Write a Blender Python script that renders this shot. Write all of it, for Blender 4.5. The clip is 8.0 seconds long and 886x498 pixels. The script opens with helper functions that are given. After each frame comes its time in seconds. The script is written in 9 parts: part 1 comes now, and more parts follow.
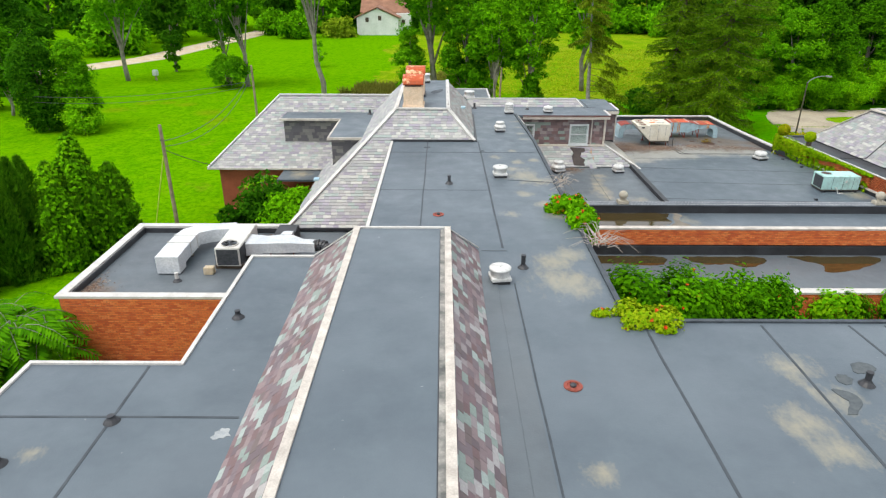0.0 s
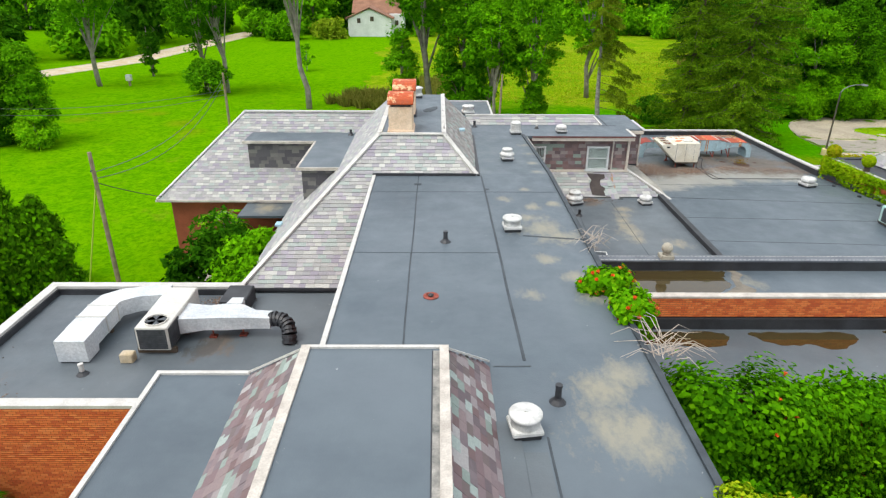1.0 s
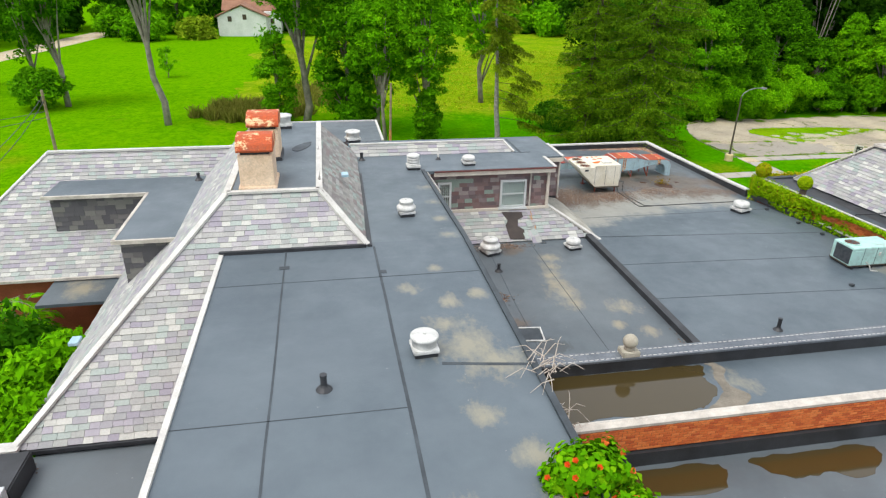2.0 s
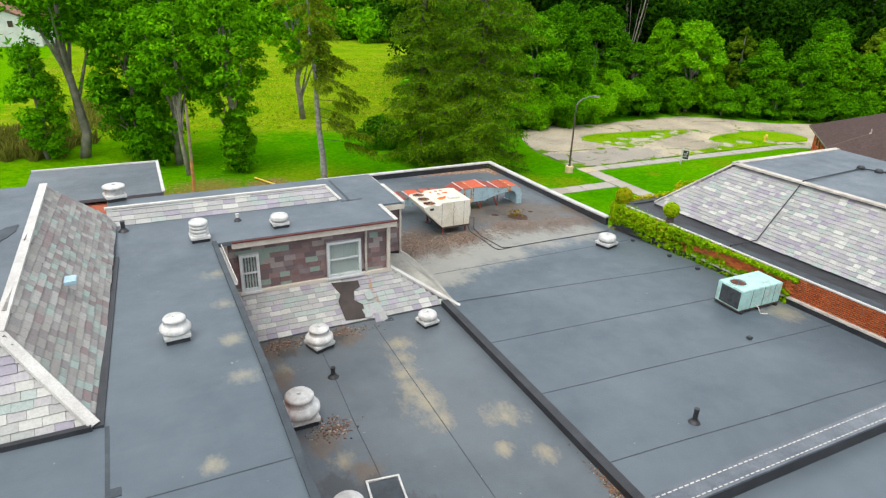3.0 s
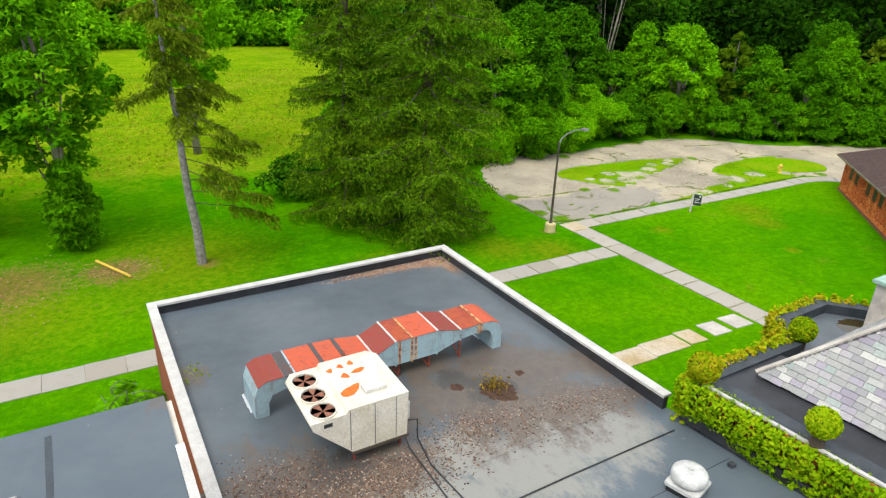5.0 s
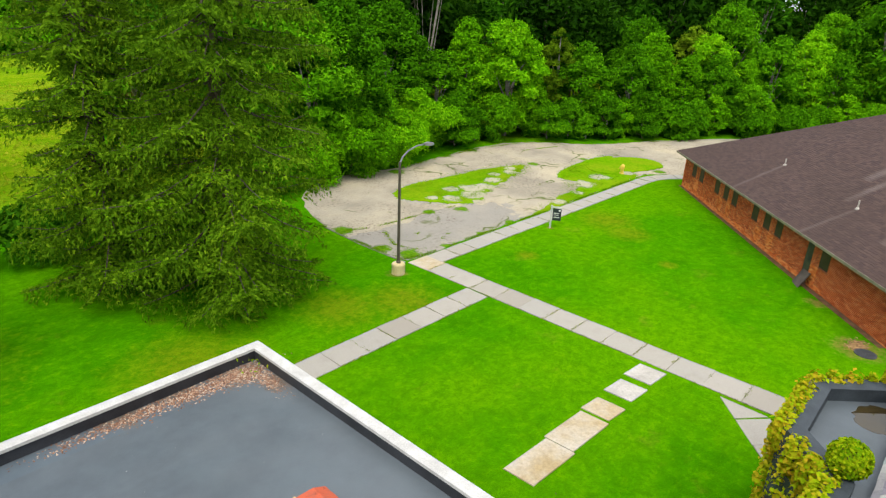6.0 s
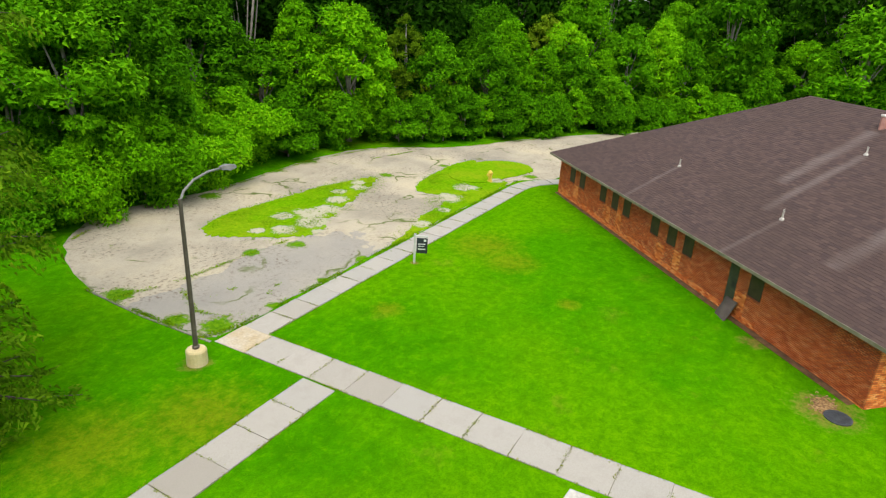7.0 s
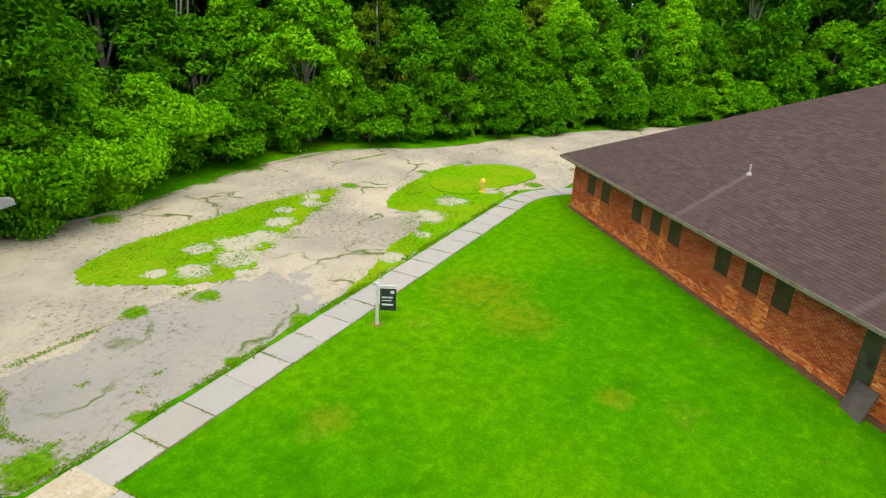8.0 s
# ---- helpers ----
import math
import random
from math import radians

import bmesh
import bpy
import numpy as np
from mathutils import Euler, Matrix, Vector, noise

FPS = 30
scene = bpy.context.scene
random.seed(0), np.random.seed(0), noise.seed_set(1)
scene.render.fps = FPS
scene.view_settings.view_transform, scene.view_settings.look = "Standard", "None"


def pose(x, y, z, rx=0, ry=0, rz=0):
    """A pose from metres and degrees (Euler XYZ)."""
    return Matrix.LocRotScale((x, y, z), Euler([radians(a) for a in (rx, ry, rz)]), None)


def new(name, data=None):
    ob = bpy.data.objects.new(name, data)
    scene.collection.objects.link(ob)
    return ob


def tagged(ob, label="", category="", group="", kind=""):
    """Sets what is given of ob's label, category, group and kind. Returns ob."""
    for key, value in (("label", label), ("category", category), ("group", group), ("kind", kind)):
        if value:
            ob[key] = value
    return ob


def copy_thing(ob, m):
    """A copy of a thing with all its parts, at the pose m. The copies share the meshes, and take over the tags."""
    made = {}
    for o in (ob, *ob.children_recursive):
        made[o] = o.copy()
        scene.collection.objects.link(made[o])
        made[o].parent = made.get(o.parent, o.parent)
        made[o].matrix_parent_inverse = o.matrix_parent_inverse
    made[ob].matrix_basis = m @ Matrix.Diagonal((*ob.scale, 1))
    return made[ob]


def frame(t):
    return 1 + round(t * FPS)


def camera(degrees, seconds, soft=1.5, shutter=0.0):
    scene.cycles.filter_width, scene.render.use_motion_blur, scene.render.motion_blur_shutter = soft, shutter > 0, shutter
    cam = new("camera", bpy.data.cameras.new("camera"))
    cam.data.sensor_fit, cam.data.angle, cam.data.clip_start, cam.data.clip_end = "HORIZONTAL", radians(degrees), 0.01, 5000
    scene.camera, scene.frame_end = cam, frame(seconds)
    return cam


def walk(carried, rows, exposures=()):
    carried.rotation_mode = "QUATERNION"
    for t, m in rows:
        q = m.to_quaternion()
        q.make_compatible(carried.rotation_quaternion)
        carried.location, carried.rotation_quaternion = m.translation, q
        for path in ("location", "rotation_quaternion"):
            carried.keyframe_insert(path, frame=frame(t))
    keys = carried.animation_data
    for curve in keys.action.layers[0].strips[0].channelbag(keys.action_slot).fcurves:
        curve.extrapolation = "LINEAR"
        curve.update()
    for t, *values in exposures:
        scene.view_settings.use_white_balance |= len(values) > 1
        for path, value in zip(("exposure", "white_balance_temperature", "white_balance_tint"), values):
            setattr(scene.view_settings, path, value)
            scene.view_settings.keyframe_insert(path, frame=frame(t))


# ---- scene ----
cam = camera(70.22, 8.0, 1.25)
# seconds, eye, pitch, roll, yaw
PATH = [
    (0, -2.518, -0.377, 16.016, -24.13, 0.25, -0.10),
    (0.5, -2.488, 2.988, 15.845, -24.14, 0.27, -0.01),
    (1, -2.491, 6.267, 15.695, -24.11, 0.36, -0.57),
    (1.2, -2.485, 7.662, 15.673, -24.06, 0.49, -1.93),
    (2.3, -1.330, 15.738, 15.588, -24.17, 1.26, -15.07),
    (2.5, -0.847, 17.031, 15.421, -23.77, 1.37, -18.22),
    (3, 0.520, 20.454, 15.310, -23.55, 2.02, -26.36),
    (3.5, 2.448, 23.935, 15.188, -23.47, 2.20, -30.82),
    (4, 4.356, 27.275, 14.998, -23.43, 2.33, -31.00),
    (4.2, 5.150, 28.648, 14.936, -23.53, 2.26, -30.93),
    (5.3, 9.764, 36.600, 14.190, -23.08, 1.99, -31.00),
    (5.5, 10.693, 38.128, 13.886, -22.84, 1.92, -32.34),
    (6, 13.449, 41.787, 13.211, -22.10, 2.48, -47.69),
    (6.5, 17.324, 44.933, 12.378, -21.31, 2.84, -59.82),
    (7, 21.385, 47.254, 11.720, -21.53, 3.04, -61.38),
    (7.5, 25.726, 49.578, 10.757, -21.59, 2.94, -62.49),
    (8, 30.012, 51.648, 9.913, -21.79, 2.70, -62.65),
]


def aimed(x, y, z, pitch, roll, yaw):
    return pose(x, y, z, 90, 0, yaw) @ pose(0, 0, 0, pitch, 0, 0) @ pose(0, 0, 0, 0, 0, roll)


walk(cam, [(t, aimed(*r)) for t, *r in PATH])
# END WALK
# ---- light ----
SUN_EL, SUN_AZ = 62.0, 238.0
world = bpy.data.worlds.new("sky")
scene.world = world
world.use_nodes = True
wn = world.node_tree.nodes
sky = wn.new("ShaderNodeTexSky")
sky.sky_type, sky.sun_disc = "NISHITA", False
sky.sun_elevation, sky.sun_rotation = radians(SUN_EL), radians(SUN_AZ)
sky.air_density, sky.dust_density, sky.ozone_density = 1.0, 3.0, 1.0
wn["Background"].inputs["Strength"].default_value = 0.15
cloud = wn.new("ShaderNodeMix")
cloud.data_type = "RGBA"
cloud.inputs[0].default_value = 0.72
cloud.inputs[7].default_value = (5.9, 6.05, 6.2, 1.0)
world.node_tree.links.new(sky.outputs["Color"], cloud.inputs[6])
world.node_tree.links.new(cloud.outputs[2], wn["Background"].inputs["Color"])
sun = new("sun", bpy.data.lights.new("sun", "SUN"))
sun.data.energy, sun.data.angle, sun.data.color = 1.3, radians(35), (1.0, 0.97, 0.9)
sun.matrix_world = pose(0, 0, 60, 90 - SUN_EL, 0, 180 - SUN_AZ)
scene.view_settings.exposure = 0.75

# ---- materials ----


def srgb(r, g, b):
    """Linear colour from 0 to 255 display values."""
    return tuple(((c / 255 + 0.055) / 1.055) ** 2.4 if c > 10 else c / 3294.6 for c in (r, g, b)) + (1.0,)


class Nodes:
    """A small builder of node materials."""

    def __init__(self, name, rough=0.8, metal=0.0, spec=0.5):
        self.m = bpy.data.materials.new(name)
        self.m.use_nodes = True
        self.t = self.m.node_tree
        self.bsdf = self.t.nodes["Principled BSDF"]
        self.bsdf.inputs["Roughness"].default_value = rough
        self.bsdf.inputs["Metallic"].default_value = metal
        self.bsdf.inputs["Specular IOR Level"].default_value = spec
        self.pos = self.t.nodes.new("ShaderNodeNewGeometry").outputs["Position"]

    def link(self, a, b):
        self.t.links.new(a, b)

    def noise(self, scale, detail=4.0, rough=0.6, stretch=None):
        n = self.t.nodes.new("ShaderNodeTexNoise")
        n.inputs["Scale"].default_value, n.inputs["Detail"].default_value, n.inputs["Roughness"].default_value = scale, detail, rough
        src = self.pos
        if stretch:
            mp = self.t.nodes.new("ShaderNodeMapping")
            mp.inputs["Scale"].default_value = stretch
            self.link(src, mp.inputs["Vector"])
            src = mp.outputs["Vector"]
        self.link(src, n.inputs["Vector"])
        return n.outputs["Fac"]

    def ramp(self, fac, stops, hard=False):
        r = self.t.nodes.new("ShaderNodeValToRGB")
        e = r.color_ramp.elements
        while len(e) < len(stops):
            e.new(0.5)
        for el, (p, c) in zip(e, stops):
            el.position, el.color = p, c
        if hard:
            r.color_ramp.interpolation = "CONSTANT"
        self.link(fac, r.inputs["Fac"])
        return r.outputs["Color"]

    def mix(self, fac, a, b, mode="MIX"):
        n = self.t.nodes.new("ShaderNodeMix")
        n.data_type, n.blend_type = "RGBA", mode
        for v, s in ((fac, n.inputs[0]), (a, n.inputs[6]), (b, n.inputs[7])):
            if isinstance(v, (int, float, tuple)):
                s.default_value = v
            else:
                self.link(v, s)
        return n.outputs[2]

    def math(self, op, a, b=0.0):
        n = self.t.nodes.new("ShaderNodeMath")
        n.operation = op
        for v, s in zip((a, b), n.inputs):
            if isinstance(v, (int, float)):
                s.default_value = v
            else:
                self.link(v, s)
        return n.outputs[0]

    def random(self, island=False):
        if island:
            return self.t.nodes.new("ShaderNodeNewGeometry").outputs["Random Per Island"]
        return self.t.nodes.new("ShaderNodeObjectInfo").outputs["Random"]

    def bump(self, fac, strength=0.3, distance=0.02):
        b = self.t.nodes.new("ShaderNodeBump")
        b.inputs["Strength"].default_value, b.inputs["Distance"].default_value = strength, distance
        self.link(fac, b.inputs["Height"])
        self.link(b.outputs["Normal"], self.bsdf.inputs["Normal"])

    def done(self, color, rough=None):
        if isinstance(color, tuple):
            self.bsdf.inputs["Base Color"].default_value = color
        else:
            self.link(color, self.bsdf.inputs["Base Color"])
        if rough is not None:
            self.link(rough, self.bsdf.inputs["Roughness"])
        return self.m


def grey(v):
    return (v, v, v, 1.0)


def plain(name, c1, c2, scale=3.0, rough=0.7, metal=0.0, bump=0.15, spec=0.5):
    """Two tones mixed by coarse and fine noise, with a fine relief."""
    n = Nodes(name, rough, metal, spec)
    coarse, fine = n.noise(scale), n.noise(scale * 14)
    col = n.mix(n.ramp(coarse, [(0.35, grey(0)), (0.68, grey(1))]), c1, c2)
    col = n.mix(n.ramp(fine, [(0.3, grey(0.72)), (0.7, grey(1.0))]), grey(0.0), col, "MIX")
    n.bump(fine, bump, 0.01)
    return n.done(col)


# dried puddle marks and soiled places on the roofs
DRIED = [(0.9, 25.2, 1.1), (1.3, 24.4, 0.9), (0.6, 26.1, 0.6), (1.77, 34.9, 0.5), (1.69, 33.0, 0.4), (1.64, 31.4, 0.5), (0.92, 15.3, 1.2), (0.75, 16.6, 0.9), (1.4, 17.2, 0.8), (0.7, 22.7, 0.5), (1.3, 21.6, 0.5), (0.3, 8.0, 0.4), (-0.07, 27.9, 0.4), (0.8, 29.0, 0.3), (0.87, 27.1, 0.45), (1.62, 27.4, 0.35), (-0.06, 20.6, 0.5), (1.5, 20.6, 0.6), (1.8, 37.0, 0.5), (4.56, 9.3, 0.8), (4.74, 8.7, 0.7), (5.6, 10.2, 0.6), (5.18, 11.2, 0.7), (6.9, 8.8, 1.2), (7.6, 10.4, 0.9), (6.75, 35.8, 0.6), (6.65, 35.0, 0.65), (6.6, 34.2, 0.7), (6.55, 33.4, 0.8), (6.6, 32.7, 0.7), (7.05, 36.5, 0.6), (6.5, 34.0, 0.4), (8.3, 32.1, 0.7), (8.5, 30.4, 0.5), (7.6, 31.0, 0.35), (3.8, 32.1, 0.5), (3.4, 36.4, 0.5), (8.2, 25.6, 0.7), (9.9, 41.6, 1.0), (20.8, 33.2, 1.0), (21.2, 35.0, 0.9), (-10.2, 8.8, 0.3), (-11.0, 36.0, 0.9)]
BLEACHED = [(10.6, 41.2, 1.6), (12.0, 42.2, 1.9), (14.0, 42.6, 2.0), (16.4, 43.2, 1.9), (18.6, 43.4, 1.8), (11.0, 42.9, 1.4), (13.0, 43.6, 1.3), (15.4, 44.2, 1.4), (17.6, 44.2, 1.2)]
SOILED = [(15.8, 46.8, 1.6), (18.2, 46.8, 2.2), (17.0, 44.9, 1.8), (11.6, 43.7, 1.4), (13.6, 44.9, 1.5), (10.8, 45.2, 2.2), (12.0, 44.6, 2.0), (10.6, 43.4, 0.9), (16.9, 45.9, 2.6), (18.6, 45.0, 2.2), (14.6, 46.4, 1.2), (20.0, 44.3, 1.2), (19.4, 46.4, 1.6), (20.6, 46.0, 1.2), (16.2, 48.2, 1.2), (3.5, 33.0, 0.6), (3.2, 36.0, 0.6), (3.4, 37.7, 0.8), (5.6, 37.6, 0.7), (4.2, 31.6, 0.6), (-15.9, 21.0, 1.0), (-10.2, 20.9, 0.6), (-9.6, 23.4, 0.8), (10.0, 51.0, 0.8), (17.5, 55.4, 0.6), (18.8, 55.4, 0.6), (20.2, 55.2, 0.7), (20.9, 54.2, 0.5)]


WET = [(3.45, 31.4, 0.75), (4.3, 30.9, 0.7), (4.95, 30.0, 0.7), (5.1, 28.8, 0.6), (5.3, 37.7, 0.6), (3.6, 37.3, 0.4), (-9.9, 23.3, 0.7), (14.2, 47.6, 1.0), (16.5, 47.2, 0.7), (12.4, 45.3, 0.9), (17.4, 46.2, 0.9)]


def membrane(name, dark, pale, stain):
    """Rubber roofing: blue-grey sheet with chalky bloom, dried puddle marks and rubbed tracks."""
    n = Nodes(name, 0.5, 0.0, 0.55)
    flat_pos = n.t.nodes.new("ShaderNodeVectorMath")
    flat_pos.operation = "MULTIPLY"
    flat_pos.inputs[1].default_value = (1, 1, 0)
    n.link(n.pos, flat_pos.inputs[0])

    def patches(spots):
        """Soft-edged patches round the given places (x, y, radius)."""
        total = None
        for x, y, rad in spots:
            d = n.t.nodes.new("ShaderNodeVectorMath")
            d.operation = "DISTANCE"
            d.inputs[1].default_value = (x, y, 0)
            n.link(flat_pos.outputs[0], d.inputs[0])
            f = n.math("SUBTRACT", 1.0, n.math("DIVIDE", d.outputs["Value"], rad))
            total = f if total is None else n.math("MAXIMUM", total, f)
        return total

    big, mid, fine = n.noise(0.22, 5, 0.6), n.noise(1.1, 6, 0.65), n.noise(26, 3)
    col = n.mix(n.ramp(big, [(0.36, grey(0)), (0.62, grey(1))]), dark, pale)
    streak = n.noise(1.0, 4, 0.6, (0.25, 2.2, 1))
    col = n.mix(n.math("MULTIPLY", n.ramp(streak, [(0.5, grey(0)), (0.75, grey(1))]), 0.25), col, pale)
    col = n.mix(n.ramp(n.noise(0.8, 6, 0.7), [(0.42, grey(0)), (0.7, grey(0.36))]), col, srgb(100, 112, 118))
    wob = n.math("ADD", n.math("MULTIPLY", n.math("SUBTRACT", n.noise(1.6, 7, 0.72, (1.25, 0.62, 1)), 0.5), 2.8), n.math("MULTIPLY", n.math("SUBTRACT", n.noise(9.0, 4, 0.7), 0.5), 0.7))
    blot = n.ramp(n.math("ADD", patches(DRIED), wob), [(0.15, grey(0)), (0.5, grey(0.3)), (1.05, grey(0.65))])
    col = n.mix(blot, col, stain)
    pale_f = n.ramp(n.math("ADD", patches(BLEACHED), n.math("MULTIPLY", wob, 0.6)), [(0.0, grey(0)), (0.4, grey(0.8))])
    col = n.mix(pale_f, col, srgb(152, 149, 138))
    soil = n.ramp(n.math("ADD", patches(SOILED), wob), [(-0.1, grey(0)), (0.55, grey(0.9))])
    col = n.mix(soil, col, n.mix(n.noise(3.0, 5, 0.7), srgb(74, 64, 55), srgb(116, 102, 88)))
    wet = n.ramp(n.math("ADD", patches(WET), n.math("MULTIPLY", wob, 0.8)), [(0.2, grey(0)), (0.45, grey(0.6))])
    col = n.mix(wet, col, srgb(54, 56, 56))
    speck = n.ramp(n.noise(7.0, 2, 0.5), [(0.76, grey(0)), (0.79, grey(0.5))])
    col = n.mix(speck, col, srgb(176, 178, 176))
    col = n.mix(n.math("MULTIPLY", fine, 0.22), col, dark)
    n.bump(n.math("ADD", fine, n.math("MULTIPLY", mid, 2.0)), 0.18, 0.02)
    return n.done(col, n.ramp(mid, [(0.3, grey(0.36)), (0.7, grey(0.6))]))


def slate(name, tones, island):
    """Roofing slates, each one of several tones with a cleft grain."""
    n = Nodes(name, 0.62, 0.0, 0.45)
    r = n.random(island)
    col = n.ramp(r, [(i / len(tones), c) for i, c in enumerate(tones)], hard=True)
    grain, mid = n.noise(22, 5, 0.7), n.noise(2.4, 4)
    col = n.mix(n.ramp(grain, [(0.3, grey(0.35)), (0.65, grey(0.0))]), col, srgb(88, 84, 88))
    col = n.mix(n.ramp(mid, [(0.58, grey(0.0)), (0.78, grey(0.2))]), col, srgb(176, 172, 168))
    n.bump(grain, 0.35, 0.01)
    return n.done(col)


def brick(name, tones, island):
    n = Nodes(name, 0.85, 0.0, 0.3)
    r = n.random(island)
    col = n.ramp(r, [(i / len(tones), c) for i, c in enumerate(tones)], hard=True)
    fine, mid = n.noise(40, 4, 0.7), n.noise(1.0, 4)
    col = n.mix(n.ramp(mid, [(0.6, grey(0)), (0.85, grey(0.22))]), col, srgb(196, 170, 150))
    col = n.mix(n.ramp(fine, [(0.32, grey(0.22)), (0.55, grey(0))]), col, srgb(104, 50, 32))
    n.bump(fine, 0.3, 0.01)
    return n.done(col)


def foliage(name, dark, mid, light, thin=0.3):
    """Leaves: greens that change from bough to bough and a little from leaf to leaf, some light through them."""
    n = Nodes(name, 0.85, 0.0, 0.03)
    broad, near = n.noise(0.3, 3), n.noise(1.5, 3)
    r = n.math("ADD", n.math("MULTIPLY", n.random(True), 0.34), n.math("MULTIPLY", broad, 0.5))
    r = n.math("ADD", r, n.math("MULTIPLY", near, 0.32))
    r = n.math("ADD", n.math("SUBTRACT", r, 0.09), n.math("MULTIPLY", n.math("SUBTRACT", n.random(False), 0.5), 0.26))
    col = n.ramp(r, [(0.2, dark), (0.5, mid), (0.85, light)])
    n.done(col)
    tr = n.t.nodes.new("ShaderNodeBsdfTranslucent")
    n.link(col, tr.inputs["Color"])
    mixer = n.t.nodes.new("ShaderNodeMixShader")
    mixer.inputs[0].default_value = thin
    n.link(n.bsdf.outputs[0], mixer.inputs[1])
    n.link(tr.outputs[0], mixer.inputs[2])
    n.link(mixer.outputs[0], n.t.nodes["Material Output"].inputs["Surface"])
    return n.m


def rusty(name, base, rust, much, scale=2.0, metal=0.2, rough=0.5):
    """Paint giving way to rust, with runs down the sheet and grime over both."""
    n = Nodes(name, rough, metal)
    a, b = n.noise(scale, 7, 0.7), n.noise(scale * 9, 4)
    f = n.ramp(n.math("ADD", a, n.math("MULTIPLY", n.math("SUBTRACT", b, 0.5), 0.25)), [(1 - much - 0.04, grey(0)), (1 - much + 0.04, grey(1))])
    deep = n.mix(b, rust, srgb(92, 42, 22))
    col = n.mix(f, base, deep)
    runs = n.ramp(n.noise(5.0, 5, 0.7, (1.0, 1.0, 0.12)), [(0.56, grey(0)), (0.7, grey(0.55))])
    col = n.mix(runs, col, n.mix(0.5, rust, srgb(84, 52, 36)))
    grime = n.ramp(n.noise(scale * 1.7, 6, 0.75), [(0.48, grey(0)), (0.7, grey(0.4))])
    col = n.mix(grime, col, srgb(96, 88, 82))
    n.bump(b, 0.2, 0.01)
    return n.done(col)


MEMBRANE = membrane("roof_membrane", srgb(74, 85, 93), srgb(91, 101, 108), srgb(158, 150, 124))
MEMBRANE_OLD = membrane("weathered_roof_membrane", srgb(73, 81, 87), srgb(93, 100, 104), srgb(164, 152, 122))
SEAM = plain("membrane_seam", srgb(50, 57, 63), srgb(70, 78, 84), 2.0, 0.6)
BLACK = plain("black_flashing", srgb(38, 39, 42), srgb(58, 60, 64), 1.5, 0.5)
WHITE = plain("white_metal_coping", srgb(192, 189, 183), srgb(214, 212, 206), 2.2, 0.55, 0.0, 0.08)
CREAM = plain("cream_painted_trim", srgb(176, 168, 158), srgb(214, 207, 196), 2.6, 0.7)
GREY_TONES = [srgb(162, 162, 158), srgb(150, 162, 156), srgb(144, 139, 150), srgb(190, 190, 183), srgb(156, 156, 153), srgb(164, 162, 161), srgb(146, 147, 148), srgb(158, 153, 162), srgb(180, 180, 173), srgb(149, 147, 152), srgb(158, 168, 162), srgb(168, 165, 167), srgb(152, 155, 151), srgb(174, 174, 170), srgb(157, 159, 154)]
RED_TONES = [srgb(122, 100, 102), srgb(104, 90, 94), srgb(138, 120, 120), srgb(160, 172, 166), srgb(114, 90, 90), srgb(130, 112, 114), srgb(170, 166, 164), srgb(118, 104, 108), srgb(110, 96, 94), srgb(136, 150, 142), srgb(148, 138, 138)]
WALL_TONES = [srgb(126, 102, 98), srgb(112, 92, 90), srgb(138, 112, 108), srgb(138, 156, 142), srgb(120, 92, 88), srgb(128, 112, 112), srgb(106, 90, 90), srgb(152, 142, 136)]
MIXED_TONES = [srgb(142, 138, 132), srgb(130, 122, 120), srgb(156, 152, 146), srgb(152, 166, 158), srgb(136, 120, 118), srgb(146, 142, 138), srgb(166, 164, 158), srgb(132, 128, 126), srgb(152, 150, 142), srgb(140, 148, 140)]
DUSK_TONES = [srgb(100, 96, 96), srgb(86, 84, 88), srgb(112, 108, 106), srgb(78, 76, 80), srgb(120, 118, 112)]
SLATES = {k: (slate(k + "_slate", v, False), slate(k + "_slate_field", v, True)) for k, v in (("grey", GREY_TONES), ("mauve", RED_TONES), ("mixed", MIXED_TONES), ("russet", WALL_TONES), ("sooty", DUSK_TONES))}
BRICK_TONES = [srgb(212, 112, 58), srgb(218, 122, 64), srgb(200, 100, 52), srgb(222, 130, 72), srgb(206, 106, 56), srgb(214, 116, 62), srgb(190, 92, 50)]
BRICK_PART, BRICK_FIELD = brick("red_brick", BRICK_TONES, False), brick("red_brick_field", BRICK_TONES, True)
MORTAR = plain("mortar", srgb(126, 84, 58), srgb(150, 108, 78), 2.0, 0.95)
WALLMASS = plain("brick_wall_mass", srgb(150, 78, 52), srgb(172, 92, 62), 1.5, 0.9)
BARK = plain("grey_bark", srgb(116, 110, 100), srgb(158, 150, 138), 1.6, 0.95, 0.0, 0.6)
BARK_DARK = plain("dark_bark", srgb(70, 60, 50), srgb(98, 86, 72), 1.6, 0.95, 0.0, 0.6)
LEAF = foliage("leaf_green", (0.026, 0.105, 0.001, 1), (0.078, 0.275, 0.002, 1), (0.2, 0.5, 0.005, 1))
LEAF_BRIGHT = foliage("bright_leaf_green", (0.045, 0.16, 0.001, 1), (0.13, 0.4, 0.002, 1), (0.31, 0.64, 0.006, 1))
VINE = foliage("vine_leaves", (0.03, 0.13, 0.001, 1), (0.11, 0.36, 0.002, 1), (0.32, 0.58, 0.008, 1))
LEAF_YELLOW = foliage("yellowish_leaf_green", (0.09, 0.17, 0.005, 1), (0.24, 0.36, 0.012, 1), (0.45, 0.46, 0.03, 1))
